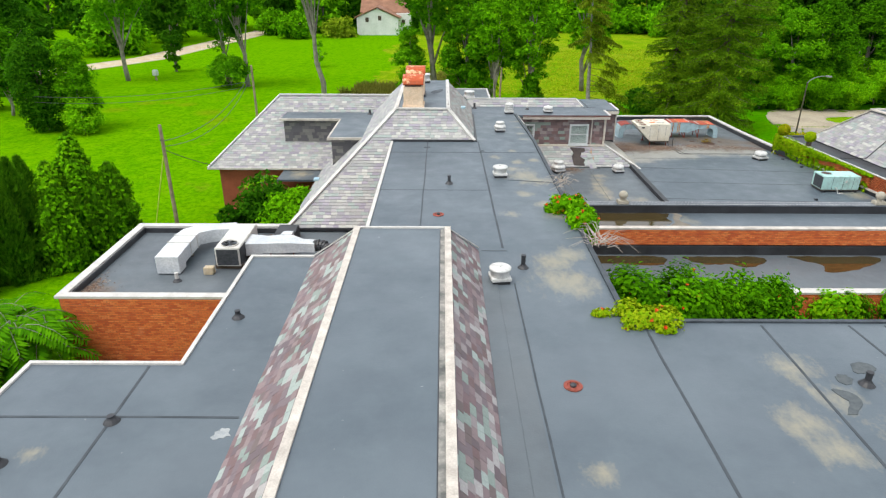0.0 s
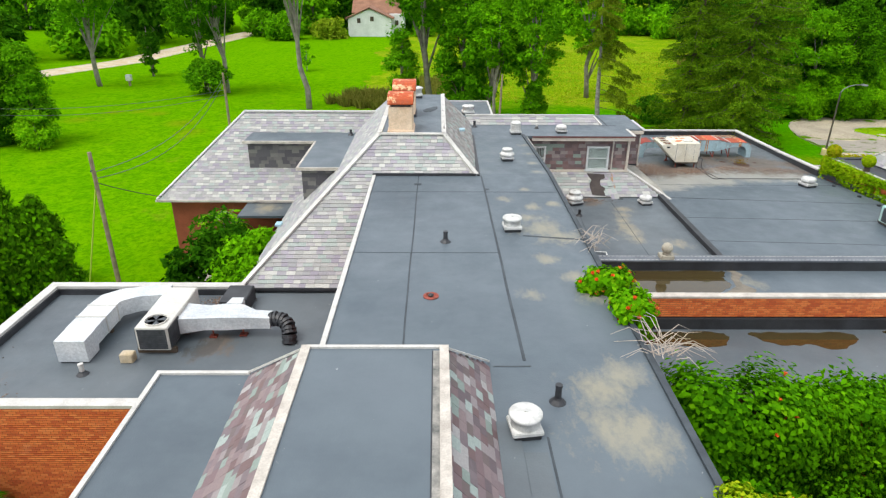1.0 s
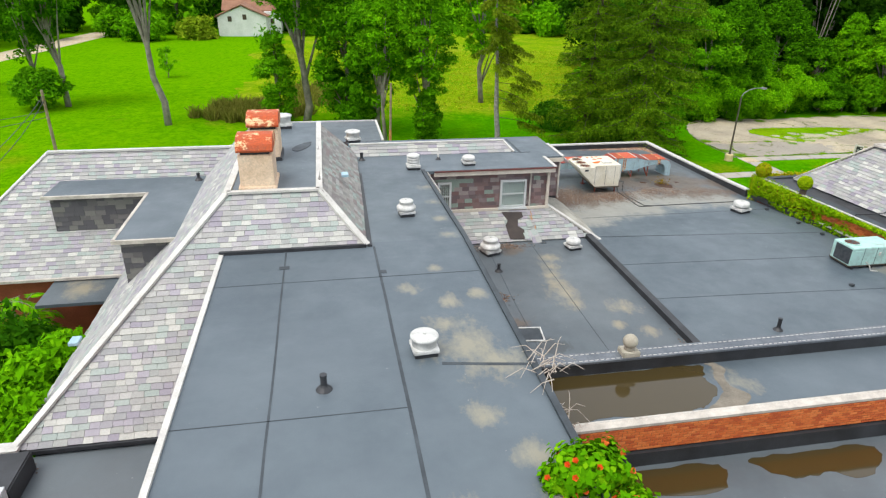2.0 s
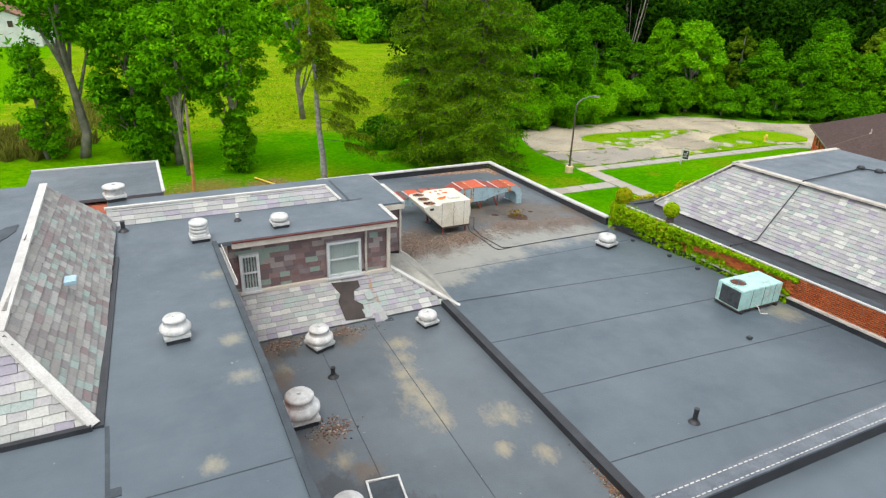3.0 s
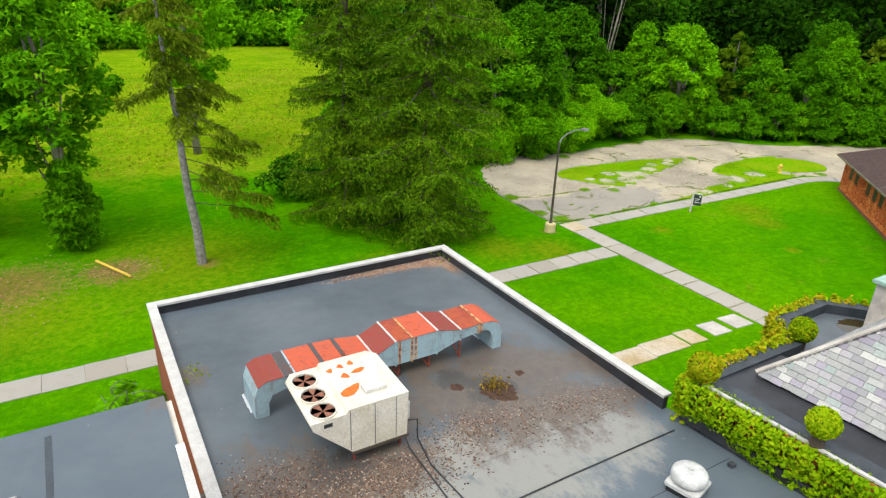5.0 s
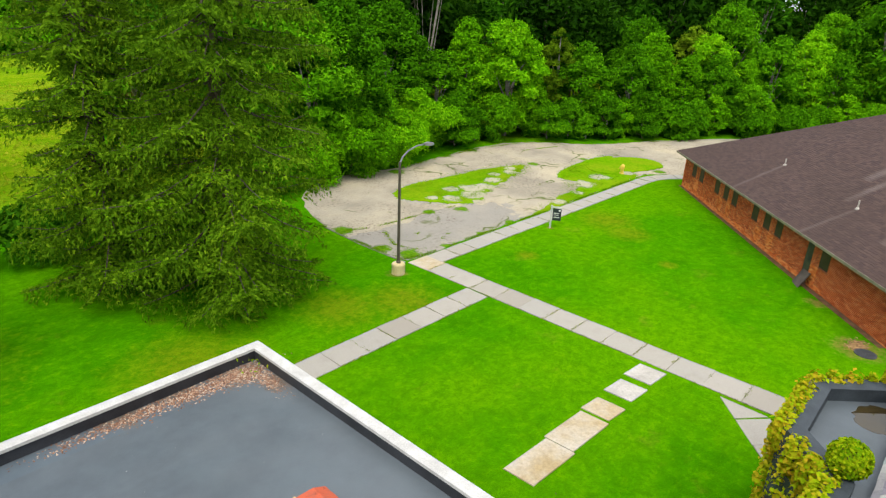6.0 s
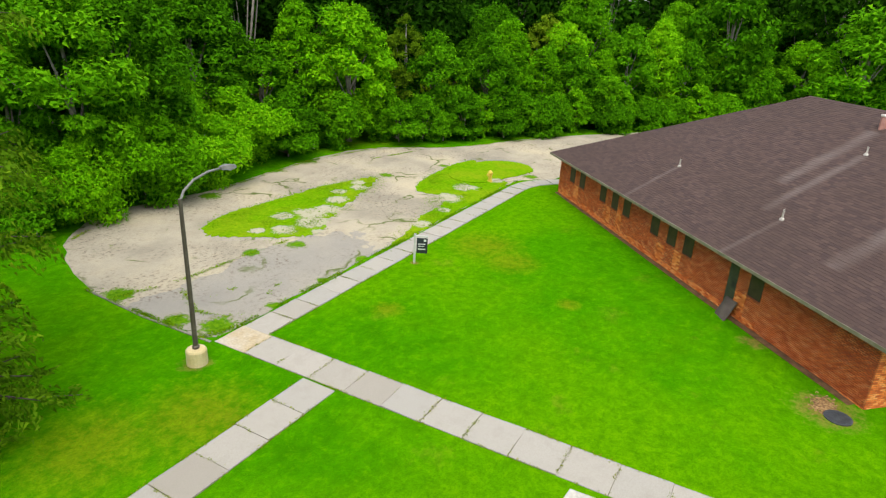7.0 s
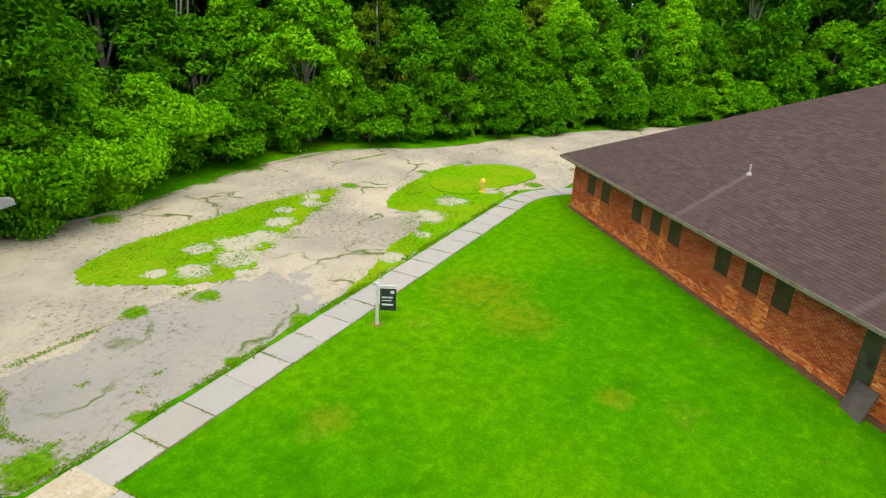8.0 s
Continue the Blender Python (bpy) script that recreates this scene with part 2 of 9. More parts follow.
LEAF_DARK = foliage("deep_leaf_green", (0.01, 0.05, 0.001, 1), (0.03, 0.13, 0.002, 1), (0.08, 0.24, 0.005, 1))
# leaf green with the deep wood's shade put into the colour
LEAF_SHADED = foliage("shaded_wood_green", (0.006, 0.026, 0.001, 1), (0.016, 0.066, 0.001, 1), (0.042, 0.13, 0.003, 1))
NEEDLE = foliage("spruce_needles", (0.032, 0.085, 0.002, 1), (0.11, 0.235, 0.006, 1), (0.3, 0.46, 0.012, 1))
OLIVE = foliage("olive_leaves", (0.055, 0.12, 0.003, 1), (0.14, 0.26, 0.006, 1), (0.28, 0.4, 0.015, 1))
CEDAR = foliage("arborvitae_sprays", (0.035, 0.12, 0.003, 1), (0.085, 0.25, 0.006, 1), (0.18, 0.4, 0.015, 1))


# ---- helpers for shapes ----
def mesh_of(name, bm):
    me = bpy.data.meshes.new(name)
    bm.normal_update()
    bm.to_mesh(me)
    bm.free()
    return me


def part(name, bm, material, parent=None, label="", smooth=False):
    """Links a bmesh as one mesh object, under a thing or a part."""
    ob = new(name, mesh_of(name, bm))
    ob.data.materials.append(material)
    if smooth:
        for f in ob.data.polygons:
            f.use_smooth = True
    ob.parent = parent
    if label:
        ob["label"] = label
    return ob


def thing(name, x, y, z, label, category, group="", kind="", turn=0.0):
    ob = new(name)
    ob.matrix_world = pose(x, y, z, 0, 0, turn)
    return tagged(ob, label, category, group, kind)


def quick(name, verts, faces, material, parent=None, label=""):
    me = bpy.data.meshes.new(name)
    me.from_pydata(verts, [], faces)
    me.materials.append(material)
    ob = new(name, me)
    ob.parent = parent
    if label:
        ob["label"] = label
    return ob


def box(bm, x0, y0, z0, x1, y1, z1, bevel=0.0):
    g = bmesh.ops.create_cube(bm, size=1.0, matrix=Matrix.Translation(((x0 + x1) / 2, (y0 + y1) / 2, (z0 + z1) / 2)) @ Matrix.Diagonal((x1 - x0, y1 - y0, z1 - z0, 1)))
    if bevel:
        es = list({e for v in g["verts"] for e in v.link_edges})
        bmesh.ops.bevel(bm, geom=es, offset=bevel, segments=2, affect="EDGES")
    return bm


def prism(bm, outline, z0, z1):
    lo = [bm.verts.new((x, y, z0)) for x, y in outline]
    hi = [bm.verts.new((x, y, z1)) for x, y in outline]
    n = len(outline)
    fs = [bm.faces.new(lo[::-1]), bm.faces.new(hi)]
    fs += [bm.faces.new((lo[i], lo[(i + 1) % n], hi[(i + 1) % n], hi[i])) for i in range(n)]
    bmesh.ops.recalc_face_normals(bm, faces=fs)
    return bm


def solid(bm, top, down):
    """A slab from a loop of points, thickened by the vector down."""
    hi = [bm.verts.new(p) for p in top]
    lo = [bm.verts.new(Vector(p) + Vector(down)) for p in top]
    n = len(top)
    fs = [bm.faces.new(hi), bm.faces.new(lo[::-1])]
    fs += [bm.faces.new((lo[i], lo[(i + 1) % n], hi[(i + 1) % n], hi[i])) for i in range(n)]
    bmesh.ops.recalc_face_normals(bm, faces=fs)
    return bm


def tube(bm, pts, r0, r1=None, seg=8, cap=True):
    """A round bar along points, tapering from r0 to r1."""
    r1 = r0 if r1 is None else r1
    pts = [Vector(p) for p in pts]
    rings = []
    for i, p in enumerate(pts):
        d = (pts[min(i + 1, len(pts) - 1)] - pts[max(i - 1, 0)]).normalized()
        a = d.orthogonal().normalized()
        if rings:
            a = (ref - d * ref.dot(d)).normalized()
        ref = a
        b = d.cross(a)
        r = r0 + (r1 - r0) * i / max(1, len(pts) - 1)
        rings.append([bm.verts.new(p + (a * math.cos(k * math.tau / seg) + b * math.sin(k * math.tau / seg)) * r) for k in range(seg)])
    for u, w in zip(rings, rings[1:]):
        for k in range(seg):
            bm.faces.new((u[k], u[(k + 1) % seg], w[(k + 1) % seg], w[k]))
    if cap:
        bm.faces.new(rings[0][::-1])
        bm.faces.new(rings[-1])
    return bm


def lathe(bm, profile, seg=20, at=(0, 0, 0)):
    """Turns a profile of (radius, height) round the upright."""
    rings = [[bm.verts.new((at[0] + r * math.cos(k * math.tau / seg), at[1] + r * math.sin(k * math.tau / seg), at[2] + z)) for k in range(seg)] for r, z in profile]
    for u, w in zip(rings, rings[1:]):
        for k in range(seg):
            bm.faces.new((u[k], u[(k + 1) % seg], w[(k + 1) % seg], w[k]))
    bm.faces.new(rings[0][::-1])
    bm.faces.new(rings[-1])
    return bm


def beam(bm, p, q, w, h, up=(0, 0, 1)):
    """A square bar from p to q, w across and h along up, standing on the line."""
    p, q, up = Vector(p), Vector(q), Vector(up)
    d = (q - p).normalized()
    s = d.cross(up).normalized() * w / 2
    u = s.cross(d).normalized() * h
    loops = [[bm.verts.new(e + v) for v in (-s, s, s + u, u - s)] for e in (p, q)]
    a, b = loops
    fs = [bm.faces.new(a), bm.faces.new(b[::-1])] + [bm.faces.new((a[i], b[i], b[(i + 1) % 4], a[(i + 1) % 4])) for i in range(4)]
    bmesh.ops.recalc_face_normals(bm, faces=fs)
    return bm


def run(bm, pts, w, h, closed=False):
    """Coping along a level line, mitred at its corners."""
    pts = [Vector(p) for p in pts]
    n = len(pts)
    sides = []
    for i, p in enumerate(pts):
        a = pts[i - 1] if i or closed else p
        b = pts[(i + 1) % n] if i < n - 1 or closed else p
        d0, d1 = (p - a), (b - p)
        d0 = (d0 if d0.length > 1e-6 else d1).normalized()
        d1 = (d1 if d1.length > 1e-6 else d0).normalized()
        n0, n1 = Vector((d0.y, -d0.x, 0)), Vector((d1.y, -d1.x, 0))
        m = (n0 + n1).normalized()
        s = m * (w / 2 / max(0.3, m.dot(n0)))
        sides.append([bm.verts.new(p + v) for v in (-s, s, s + Vector((0, 0, h)), Vector((0, 0, h)) - s)])
    fs = []
    for i in range(n if closed else n - 1):
        a, b = sides[i], sides[(i + 1) % n]
        fs += [bm.faces.new((a[k], b[k], b[(k + 1) % 4], a[(k + 1) % 4])) for k in range(4)]
    if not closed:
        fs += [bm.faces.new(sides[0]), bm.faces.new(sides[-1][::-1])]
    bmesh.ops.recalc_face_normals(bm, faces=fs)
    return bm


CUBE_FACES = [(0, 3, 2, 1), (4, 5, 6, 7), (0, 1, 5, 4), (1, 2, 6, 5), (2, 3, 7, 6), (3, 0, 4, 7)]


def spans(poly, v):
    """Where a level line crosses an outline."""
    xs = []
    for (a, b), (c, d) in zip(poly, poly[1:] + poly[:1]):
        if (b <= v) != (d <= v):
            xs.append(a + (v - b) * (c - a) / (d - b))
    xs.sort()
    return list(zip(xs[::2], xs[1::2]))


LATE = []


def courses(owner, origin, along, up, poly, w, h, mats, name, lift=0.014, gap=0.006, near=None, tilt=0.011, singles=300, jitter=0.0, flat=False):
    """Slates or bricks in rows over an outline (metres along and up from origin): the near ones as parts, the rest as one field.
    Built after all else, from LATE."""
    LATE.append((owner, Vector(origin), Vector(along).normalized(), Vector(up).normalized(), poly, w, h, mats, name, lift, gap, near, tilt, singles, jitter, flat))


def lay(owner, o, a, u, poly, w, h, mats, name, lift, gap, near, tilt, singles, jitter, flat):
    rng = random.Random(len(poly) * 31 + int(o.x * 7 + o.y * 13))
    nrm = a.cross(u).normalized()
    if nrm.z < -1e-6:
        nrm = -nrm
    v0, v1 = min(p[1] for p in poly), max(p[1] for p in poly)
    pieces, row = [], 0
    v = v0
    while v < v1 - h * 0.3:
        for lo, hi in spans(poly, min(v + h / 2, v1 - 1e-3)):
            x = lo - (w * 0.5 if row % 2 else 0.0) - w * 0.13 * (row % 3) * (0 if flat else 1)
            while x < hi:
                wide = w * (1 + jitter * rng.uniform(-1, 1))
                x0, x1 = max(x, lo), min(x + wide, hi)
                if x1 - x0 > 0.05:
                    pieces.append((x0 + gap / 2, x1 - gap / 2, v, min(v + h, v1), rng.uniform(0, 1)))
                x += wide
        v += h
        row += 1
    if near is not None:
        pieces.sort(key=lambda p: (o + a * p[0] + u * p[2] - Vector(near)).length)

    def corners(x0, x1, a0, a1, r):
        z0, z1 = (lift, lift) if flat else (lift + tilt + 0.008 * r, lift * 0.4)
        b0, b1 = a0 + (gap / 2 if flat else -0.02 - 0.02 * r * (jitter > 0)), a1 - (gap / 2 if flat else 0.0)
        return [o + a * s + u * t + nrm * d for s, t, d in ((x0, b0, -0.03), (x1, b0, -0.03), (x1, b1, -0.03), (x0, b1, -0.03), (x0, b0, z0), (x1, b0, z0), (x1, b1, z1), (x0, b1, z1))]

    flip = a.cross(u).dot(nrm) < 0
    faces = [f[::-1] for f in CUBE_FACES] if flip else CUBE_FACES
    cache = {}
    for x0, x1, a0, a1, r in pieces[:singles]:
        cs = corners(x0, x1, a0, a1, r)
        mid = sum(cs, Vector()) / 8
        key = (round(x1 - x0, 2), round(a1 - a0, 2), int(r * 4))
        if key not in cache:
            me = bpy.data.meshes.new(name)
            me.from_pydata([c - mid for c in cs], [], faces)
            me.materials.append(mats[0])
            cache[key] = me
        ob = new(name, cache[key])
        ob.location = mid
        ob.parent = owner
    rest = pieces[singles:]
    if rest:
        verts, fs = [], []
        for i, p in enumerate(rest):
            verts += corners(*p)
            fs += [tuple(8 * i + k for k in f) for f in faces[1:]]
        ob = quick(name + "_field", verts, fs, mats[1], owner)
        ob["kind"] = "stuff"


# ---- foliage ----
def flat_leaves(name, v, m, material, parent=None, label=""):
    """Links k leaves of m corners each as one mesh."""
    k = len(v) // m
    me = bpy.data.meshes.new(name)
    me.vertices.add(m * k)
    me.vertices.foreach_set("co", np.ascontiguousarray(v, dtype=np.float32).ravel())
    me.loops.add(m * k)
    me.loops.foreach_set("vertex_index", np.arange(m * k))
    me.polygons.add(k)
    me.polygons.foreach_set("loop_start", np.arange(0, m * k, m))
    me.polygons.foreach_set("loop_total", np.full(k, m))
    me.update(calc_edges=True)
    me.materials.append(material)
    ob = new(name, me)
    ob.parent = parent
    if label:
        ob["label"] = label
    return ob


def normed(v):
    return v / (np.linalg.norm(v, axis=1)[:, None] + 1e-9)


def leaf_mesh(name, centres, normals, sizes, material, parent=None, long=1.6, seed=1, label="", loose=0.5):
    """One small leaf at every centre, facing about its normal and hanging a little: folded on near plants, a simple blade in tree crowns."""
    rng = np.random.default_rng(seed)
    c, n = np.asarray(centres, float), normed(np.asarray(normals, float))
    n = normed(n + rng.normal(0, loose, n.shape))
    lie = rng.normal(0, 1, n.shape)
    lie[:, 2] -= 0.6
    t = normed(lie - n * (lie * n).sum(1)[:, None])
    b = np.cross(n, t)
    s = np.asarray(sizes, float)[:, None] * rng.uniform(0.65, 1.3, (len(c), 1))
    if name == "crown":
        m = 3
        v = np.stack([c - t * s * long * 0.5 + b * s * 0.42, c - t * s * long * 0.32 - b * s * 0.5, c + t * s * long * 0.55 - n * s * 0.1], 1).reshape(-1, 3)
    else:
        m = 4
        v = np.stack([c - t * s * long * 0.5, c + b * s * 0.5 + n * s * 0.12, c + t * s * long * 0.5 - n * s * 0.2, c - b * s * 0.5 + n * s * 0.12], 1).reshape(-1, 3)
    return flat_leaves(name, v, m, material, parent, label)


def needle_mesh(name, centres, ways, length, width, material, parent, seed):
    """Narrow twigs of needles, each lying along its own way."""
    rng = np.random.default_rng(seed)
    c, t = np.asarray(centres, float), normed(np.asarray(ways, float))
    b = normed(np.cross(t, rng.normal(0, 1, t.shape)))
    k = len(c)
    l, w = length * rng.uniform(0.6, 1.35, (k, 1)), width * rng.uniform(0.6, 1.3, (k, 1))
    v = np.stack([c - t * l * 0.3 + b * w, c - t * l * 0.3 - b * w, c + t * l * 0.7], 1).reshape(-1, 3)
    return flat_leaves(name, v, 3, material, parent)


def lobes(rng, count, spread, centre, size, low=-1.0, flatten=0.75):
    """Round clumps scattered in an egg-shaped crown: centres and radii."""
    out = []
    while len(out) < count:
        p = rng.uniform(-1, 1, 3)
        r = np.linalg.norm(p)
        if 0.5 < r < 1.0 and p[2] > low:
            taper = 1.0 - 0.62 * max(0.0, p[2]) ** 1.4
            out.append((np.array(centre) + p * np.array(spread) * np.array([taper, taper, 1.0]), size * rng.uniform(0.6, 1.3)))
    return out


def clump_leaves(rng, balls, per, flatten=0.62):
    """Leaves over the upper shells of flattened clumps, thinning out below, with the rim hanging."""
    cs, ns = [], []
    for c, r in balls:
        k = max(6, int(per * rng.uniform(0.8, 1.2)))
        d = normed(rng.normal(0, 1, (k, 3)))
        d[:, 2] = np.where(rng.uniform(0, 1, k) < 0.72, np.abs(d[:, 2]), d[:, 2])
        lump = 1 + 0.2 * np.sin(d[:, :1] * 5 + c[0] * 3) * np.cos(d[:, 1:2] * 5 + c[1] * 3)
        rad = r * lump * rng.uniform(0.62, 1.12, (k, 1))
        p = c + d * rad * np.array([1, 1, flatten])
        p[:, 2] -= 0.3 * r * (d[:, 0] ** 2 + d[:, 1] ** 2)
        cs.append(p)
        ns.append(d * np.array([0.8, 0.8, 1.0]) + np.array([0, 0, 0.55]))
    return np.concatenate(cs), np.concatenate(ns)


# ---- ground ----


def smooth01(t):
    t = min(1.0, max(0.0, t))
    return t * t * (3 - 2 * t)


def ground_z(x, y):
    """The lawn lies a little higher on the west side."""
    return 0.7 * smooth01((-x - 4) / 12) * (1 - 0.9 * smooth01((y - 60) / 60))


def lawn_material():
    n = Nodes("grass", 1.0, 0.0, 0.0)
    sep = n.t.nodes.new("ShaderNodeSeparateXYZ")
    n.link(n.pos, sep.inputs[0])
    fine, mid, big = n.noise(9, 5, 0.75), n.noise(0.9, 5, 0.65), n.noise(0.09, 4)
    clump = n.noise(2.6, 6, 0.75)
    mown = n.ramp(mid, [(0.28, (0.034, 0.17, 0.0005, 1)), (0.5, (0.052, 0.25, 0.0005, 1)), (0.75, (0.09, 0.315, 0.001, 1))])
    mown = n.mix(n.ramp(big, [(0.46, grey(0)), (0.64, grey(0.8))]), mown, (0.13, 0.335, 0.001, 1))
    west = n.math("LESS_THAN", n.math("ADD", sep.outputs[0], n.math("MULTIPLY", big, 30)), 16.0)
    mown = n.mix(n.math("MULTIPLY", west, 0.75), mown, n.ramp(mid, [(0.3, (0.085, 0.27, 0.0005, 1)), (0.7, (0.19, 0.39, 0.001, 1))]))
    dry = n.ramp(n.noise(0.32, 6, 0.7), [(0.6, grey(0)), (0.74, grey(0.5))])
    mown = n.mix(dry, mown, (0.27, 0.25, 0.02, 1))
    wild = n.ramp(mid, [(0.25, (0.14, 0.26, 0.002, 1)), (0.5, (0.25, 0.35, 0.005, 1)), (0.75, (0.42, 0.43, 0.025, 1))])
    wild = n.mix(n.ramp(n.noise(0.16, 6, 0.72), [(0.38, grey(0.75)), (0.54, grey(0))]), wild, (0.11, 0.25, 0.003, 1))
    wild = n.mix(n.ramp(n.noise(1.0, 6, 0.75, (0.35, 1.1, 1)), [(0.3, grey(0.5)), (0.5, grey(0))]), wild, (0.13, 0.21, 0.004, 1))
    wild = n.mix(n.ramp(n.noise(0.1, 6, 0.72), [(0.52, grey(0)), (0.68, grey(0.6))]), wild, (0.34, 0.31, 0.03, 1))
    wob = n.math("MULTIPLY", n.math("SUBTRACT", n.noise(0.05, 4), 0.5), 40)
    fray = n.math("MULTIPLY", n.math("SUBTRACT", mid, 0.5), 9.0)
    edge_y = n.ramp(n.math("MULTIPLY", n.math("SUBTRACT", n.math("ADD", n.math("ADD", sep.outputs[1], wob), fray), 80.5), 0.14), [(0.0, grey(0)), (1.0, grey(1))])
    edge_x = n.math("GREATER_THAN", n.math("ADD", sep.outputs[0], n.math("MULTIPLY", wob, 0.5)), -12.0)
    col = n.mix(n.math("MULTIPLY", edge_y, edge_x), mown, wild)
    thin = None
    for x, y, rad in ((49.2, 60.0, 3.0), (48.0, 58.0, 2.2), (40.4, 60.0, 1.0), (45.1, 54.0, 0.8), (31.5, 60.6, 3.0), (29.0, 62.0, 3.0), (12.0, 68.0, 8.0), (4.0, 65.0, 7.0), (22.0, 62.0, 4.0), (-40.7, 73.4, 2.6), (-38.9, 77.5, 2.2), (-29.3, 72.0, 2.8), (-33.7, 76.8, 2.2), (-36.3, 78.0, 2.0), (-27.0, 68.0, 2.6), (-18.0, 47.0, 2.4)):
        d = n.t.nodes.new("ShaderNodeVectorMath")
        d.operation = "DISTANCE"
        d.inputs[1].default_value = (x, y, 0)
        n.link(n.pos, d.inputs[0])
        f = n.math("SUBTRACT", 1.0, n.math("DIVIDE", d.outputs["Value"], rad))
        thin = f if thin is None else n.math("MAXIMUM", thin, f)
    thin = n.ramp(n.math("ADD", thin, n.math("MULTIPLY", n.math("SUBTRACT", clump, 0.5), 1.2)), [(0.2, grey(0)), (0.8, grey(0.6))])
    col = n.mix(thin, col, (0.24, 0.235, 0.008, 1))
    # bare soil: under the trees, beside the hall and round the lamp
    soil = None
    for x, y, rad in ((1.5, 66.5, 5.0), (4.5, 68.5, 4.2), (-1.0, 68.5, 4.0), (9.0, 68.3, 2.6), (13.4, 67.2, 1.0), (33.4, 63.0, 0.8), (42.6, 44.4, 1.6), (46.2, 46.9, 0.8), (60.9, 64.9, 0.8), (45.1, 61.7, 0.35)):
        d = n.t.nodes.new("ShaderNodeVectorMath")
        d.operation = "DISTANCE"
        d.inputs[1].default_value = (x, y, 0)
        n.link(n.pos, d.inputs[0])
        f = n.math("SUBTRACT", 1.0, n.math("DIVIDE", d.outputs["Value"], rad))
        soil = f if soil is None else n.math("MAXIMUM", soil, f)
    soil = n.ramp(n.math("ADD", soil, n.math("MULTIPLY", n.math("SUBTRACT", clump, 0.5), 1.6)), [(0.25, grey(0)), (0.7, grey(0.85))])
    col = n.mix(soil, col, n.mix(fine, (0.2, 0.105, 0.025, 1), (0.34, 0.22, 0.07, 1)))
    col = n.mix(n.ramp(clump, [(0.34, grey(0.62)), (0.56, grey(0))]), col, (0.03, 0.14, 0.0008, 1))
    col = n.mix(n.ramp(clump, [(0.54, grey(0)), (0.72, grey(0.55))]), col, (0.17, 0.37, 0.001, 1))
    col = n.mix(n.ramp(fine, [(0.32, grey(0.4)), (0.6, grey(0))]), col, (0.03, 0.12, 0.0005, 1))
    blade = n.noise(32, 3, 0.7)
    col = n.mix(n.ramp(blade, [(0.34, grey(0.45)), (0.52, grey(0))]), col, (0.02, 0.1, 0.0005, 1))
    col = n.mix(n.ramp(blade, [(0.54, grey(0)), (0.72, grey(0.35))]), col, (0.16, 0.38, 0.001, 1))
    n.bump(n.math("ADD", fine, mid), 0.6, 0.06)
    return n.done(col)


GRASS = lawn_material()
xs = [-3000, -1200, -500, -250] + list(range(-120, 130, 4)) + [250, 500, 1200, 3000]
ys = [-3000, -1000, -300, -100] + list(range(-40, 200, 4)) + [300, 600, 1200, 3000]
gv = [(x, y, ground_z(x, y)) for y in ys for x in xs]
nx = len(xs)
gf = [(j * nx + i, j * nx + i + 1, (j + 1) * nx + i + 1, (j + 1) * nx + i) for j in range(len(ys) - 1) for i in range(nx - 1)]
ground = tagged(quick("ground", gv, gf, GRASS), "bright green mown lawn running into a wild meadow", "lawn", kind="structure")
for f in ground.data.polygons:
    f.use_smooth = True


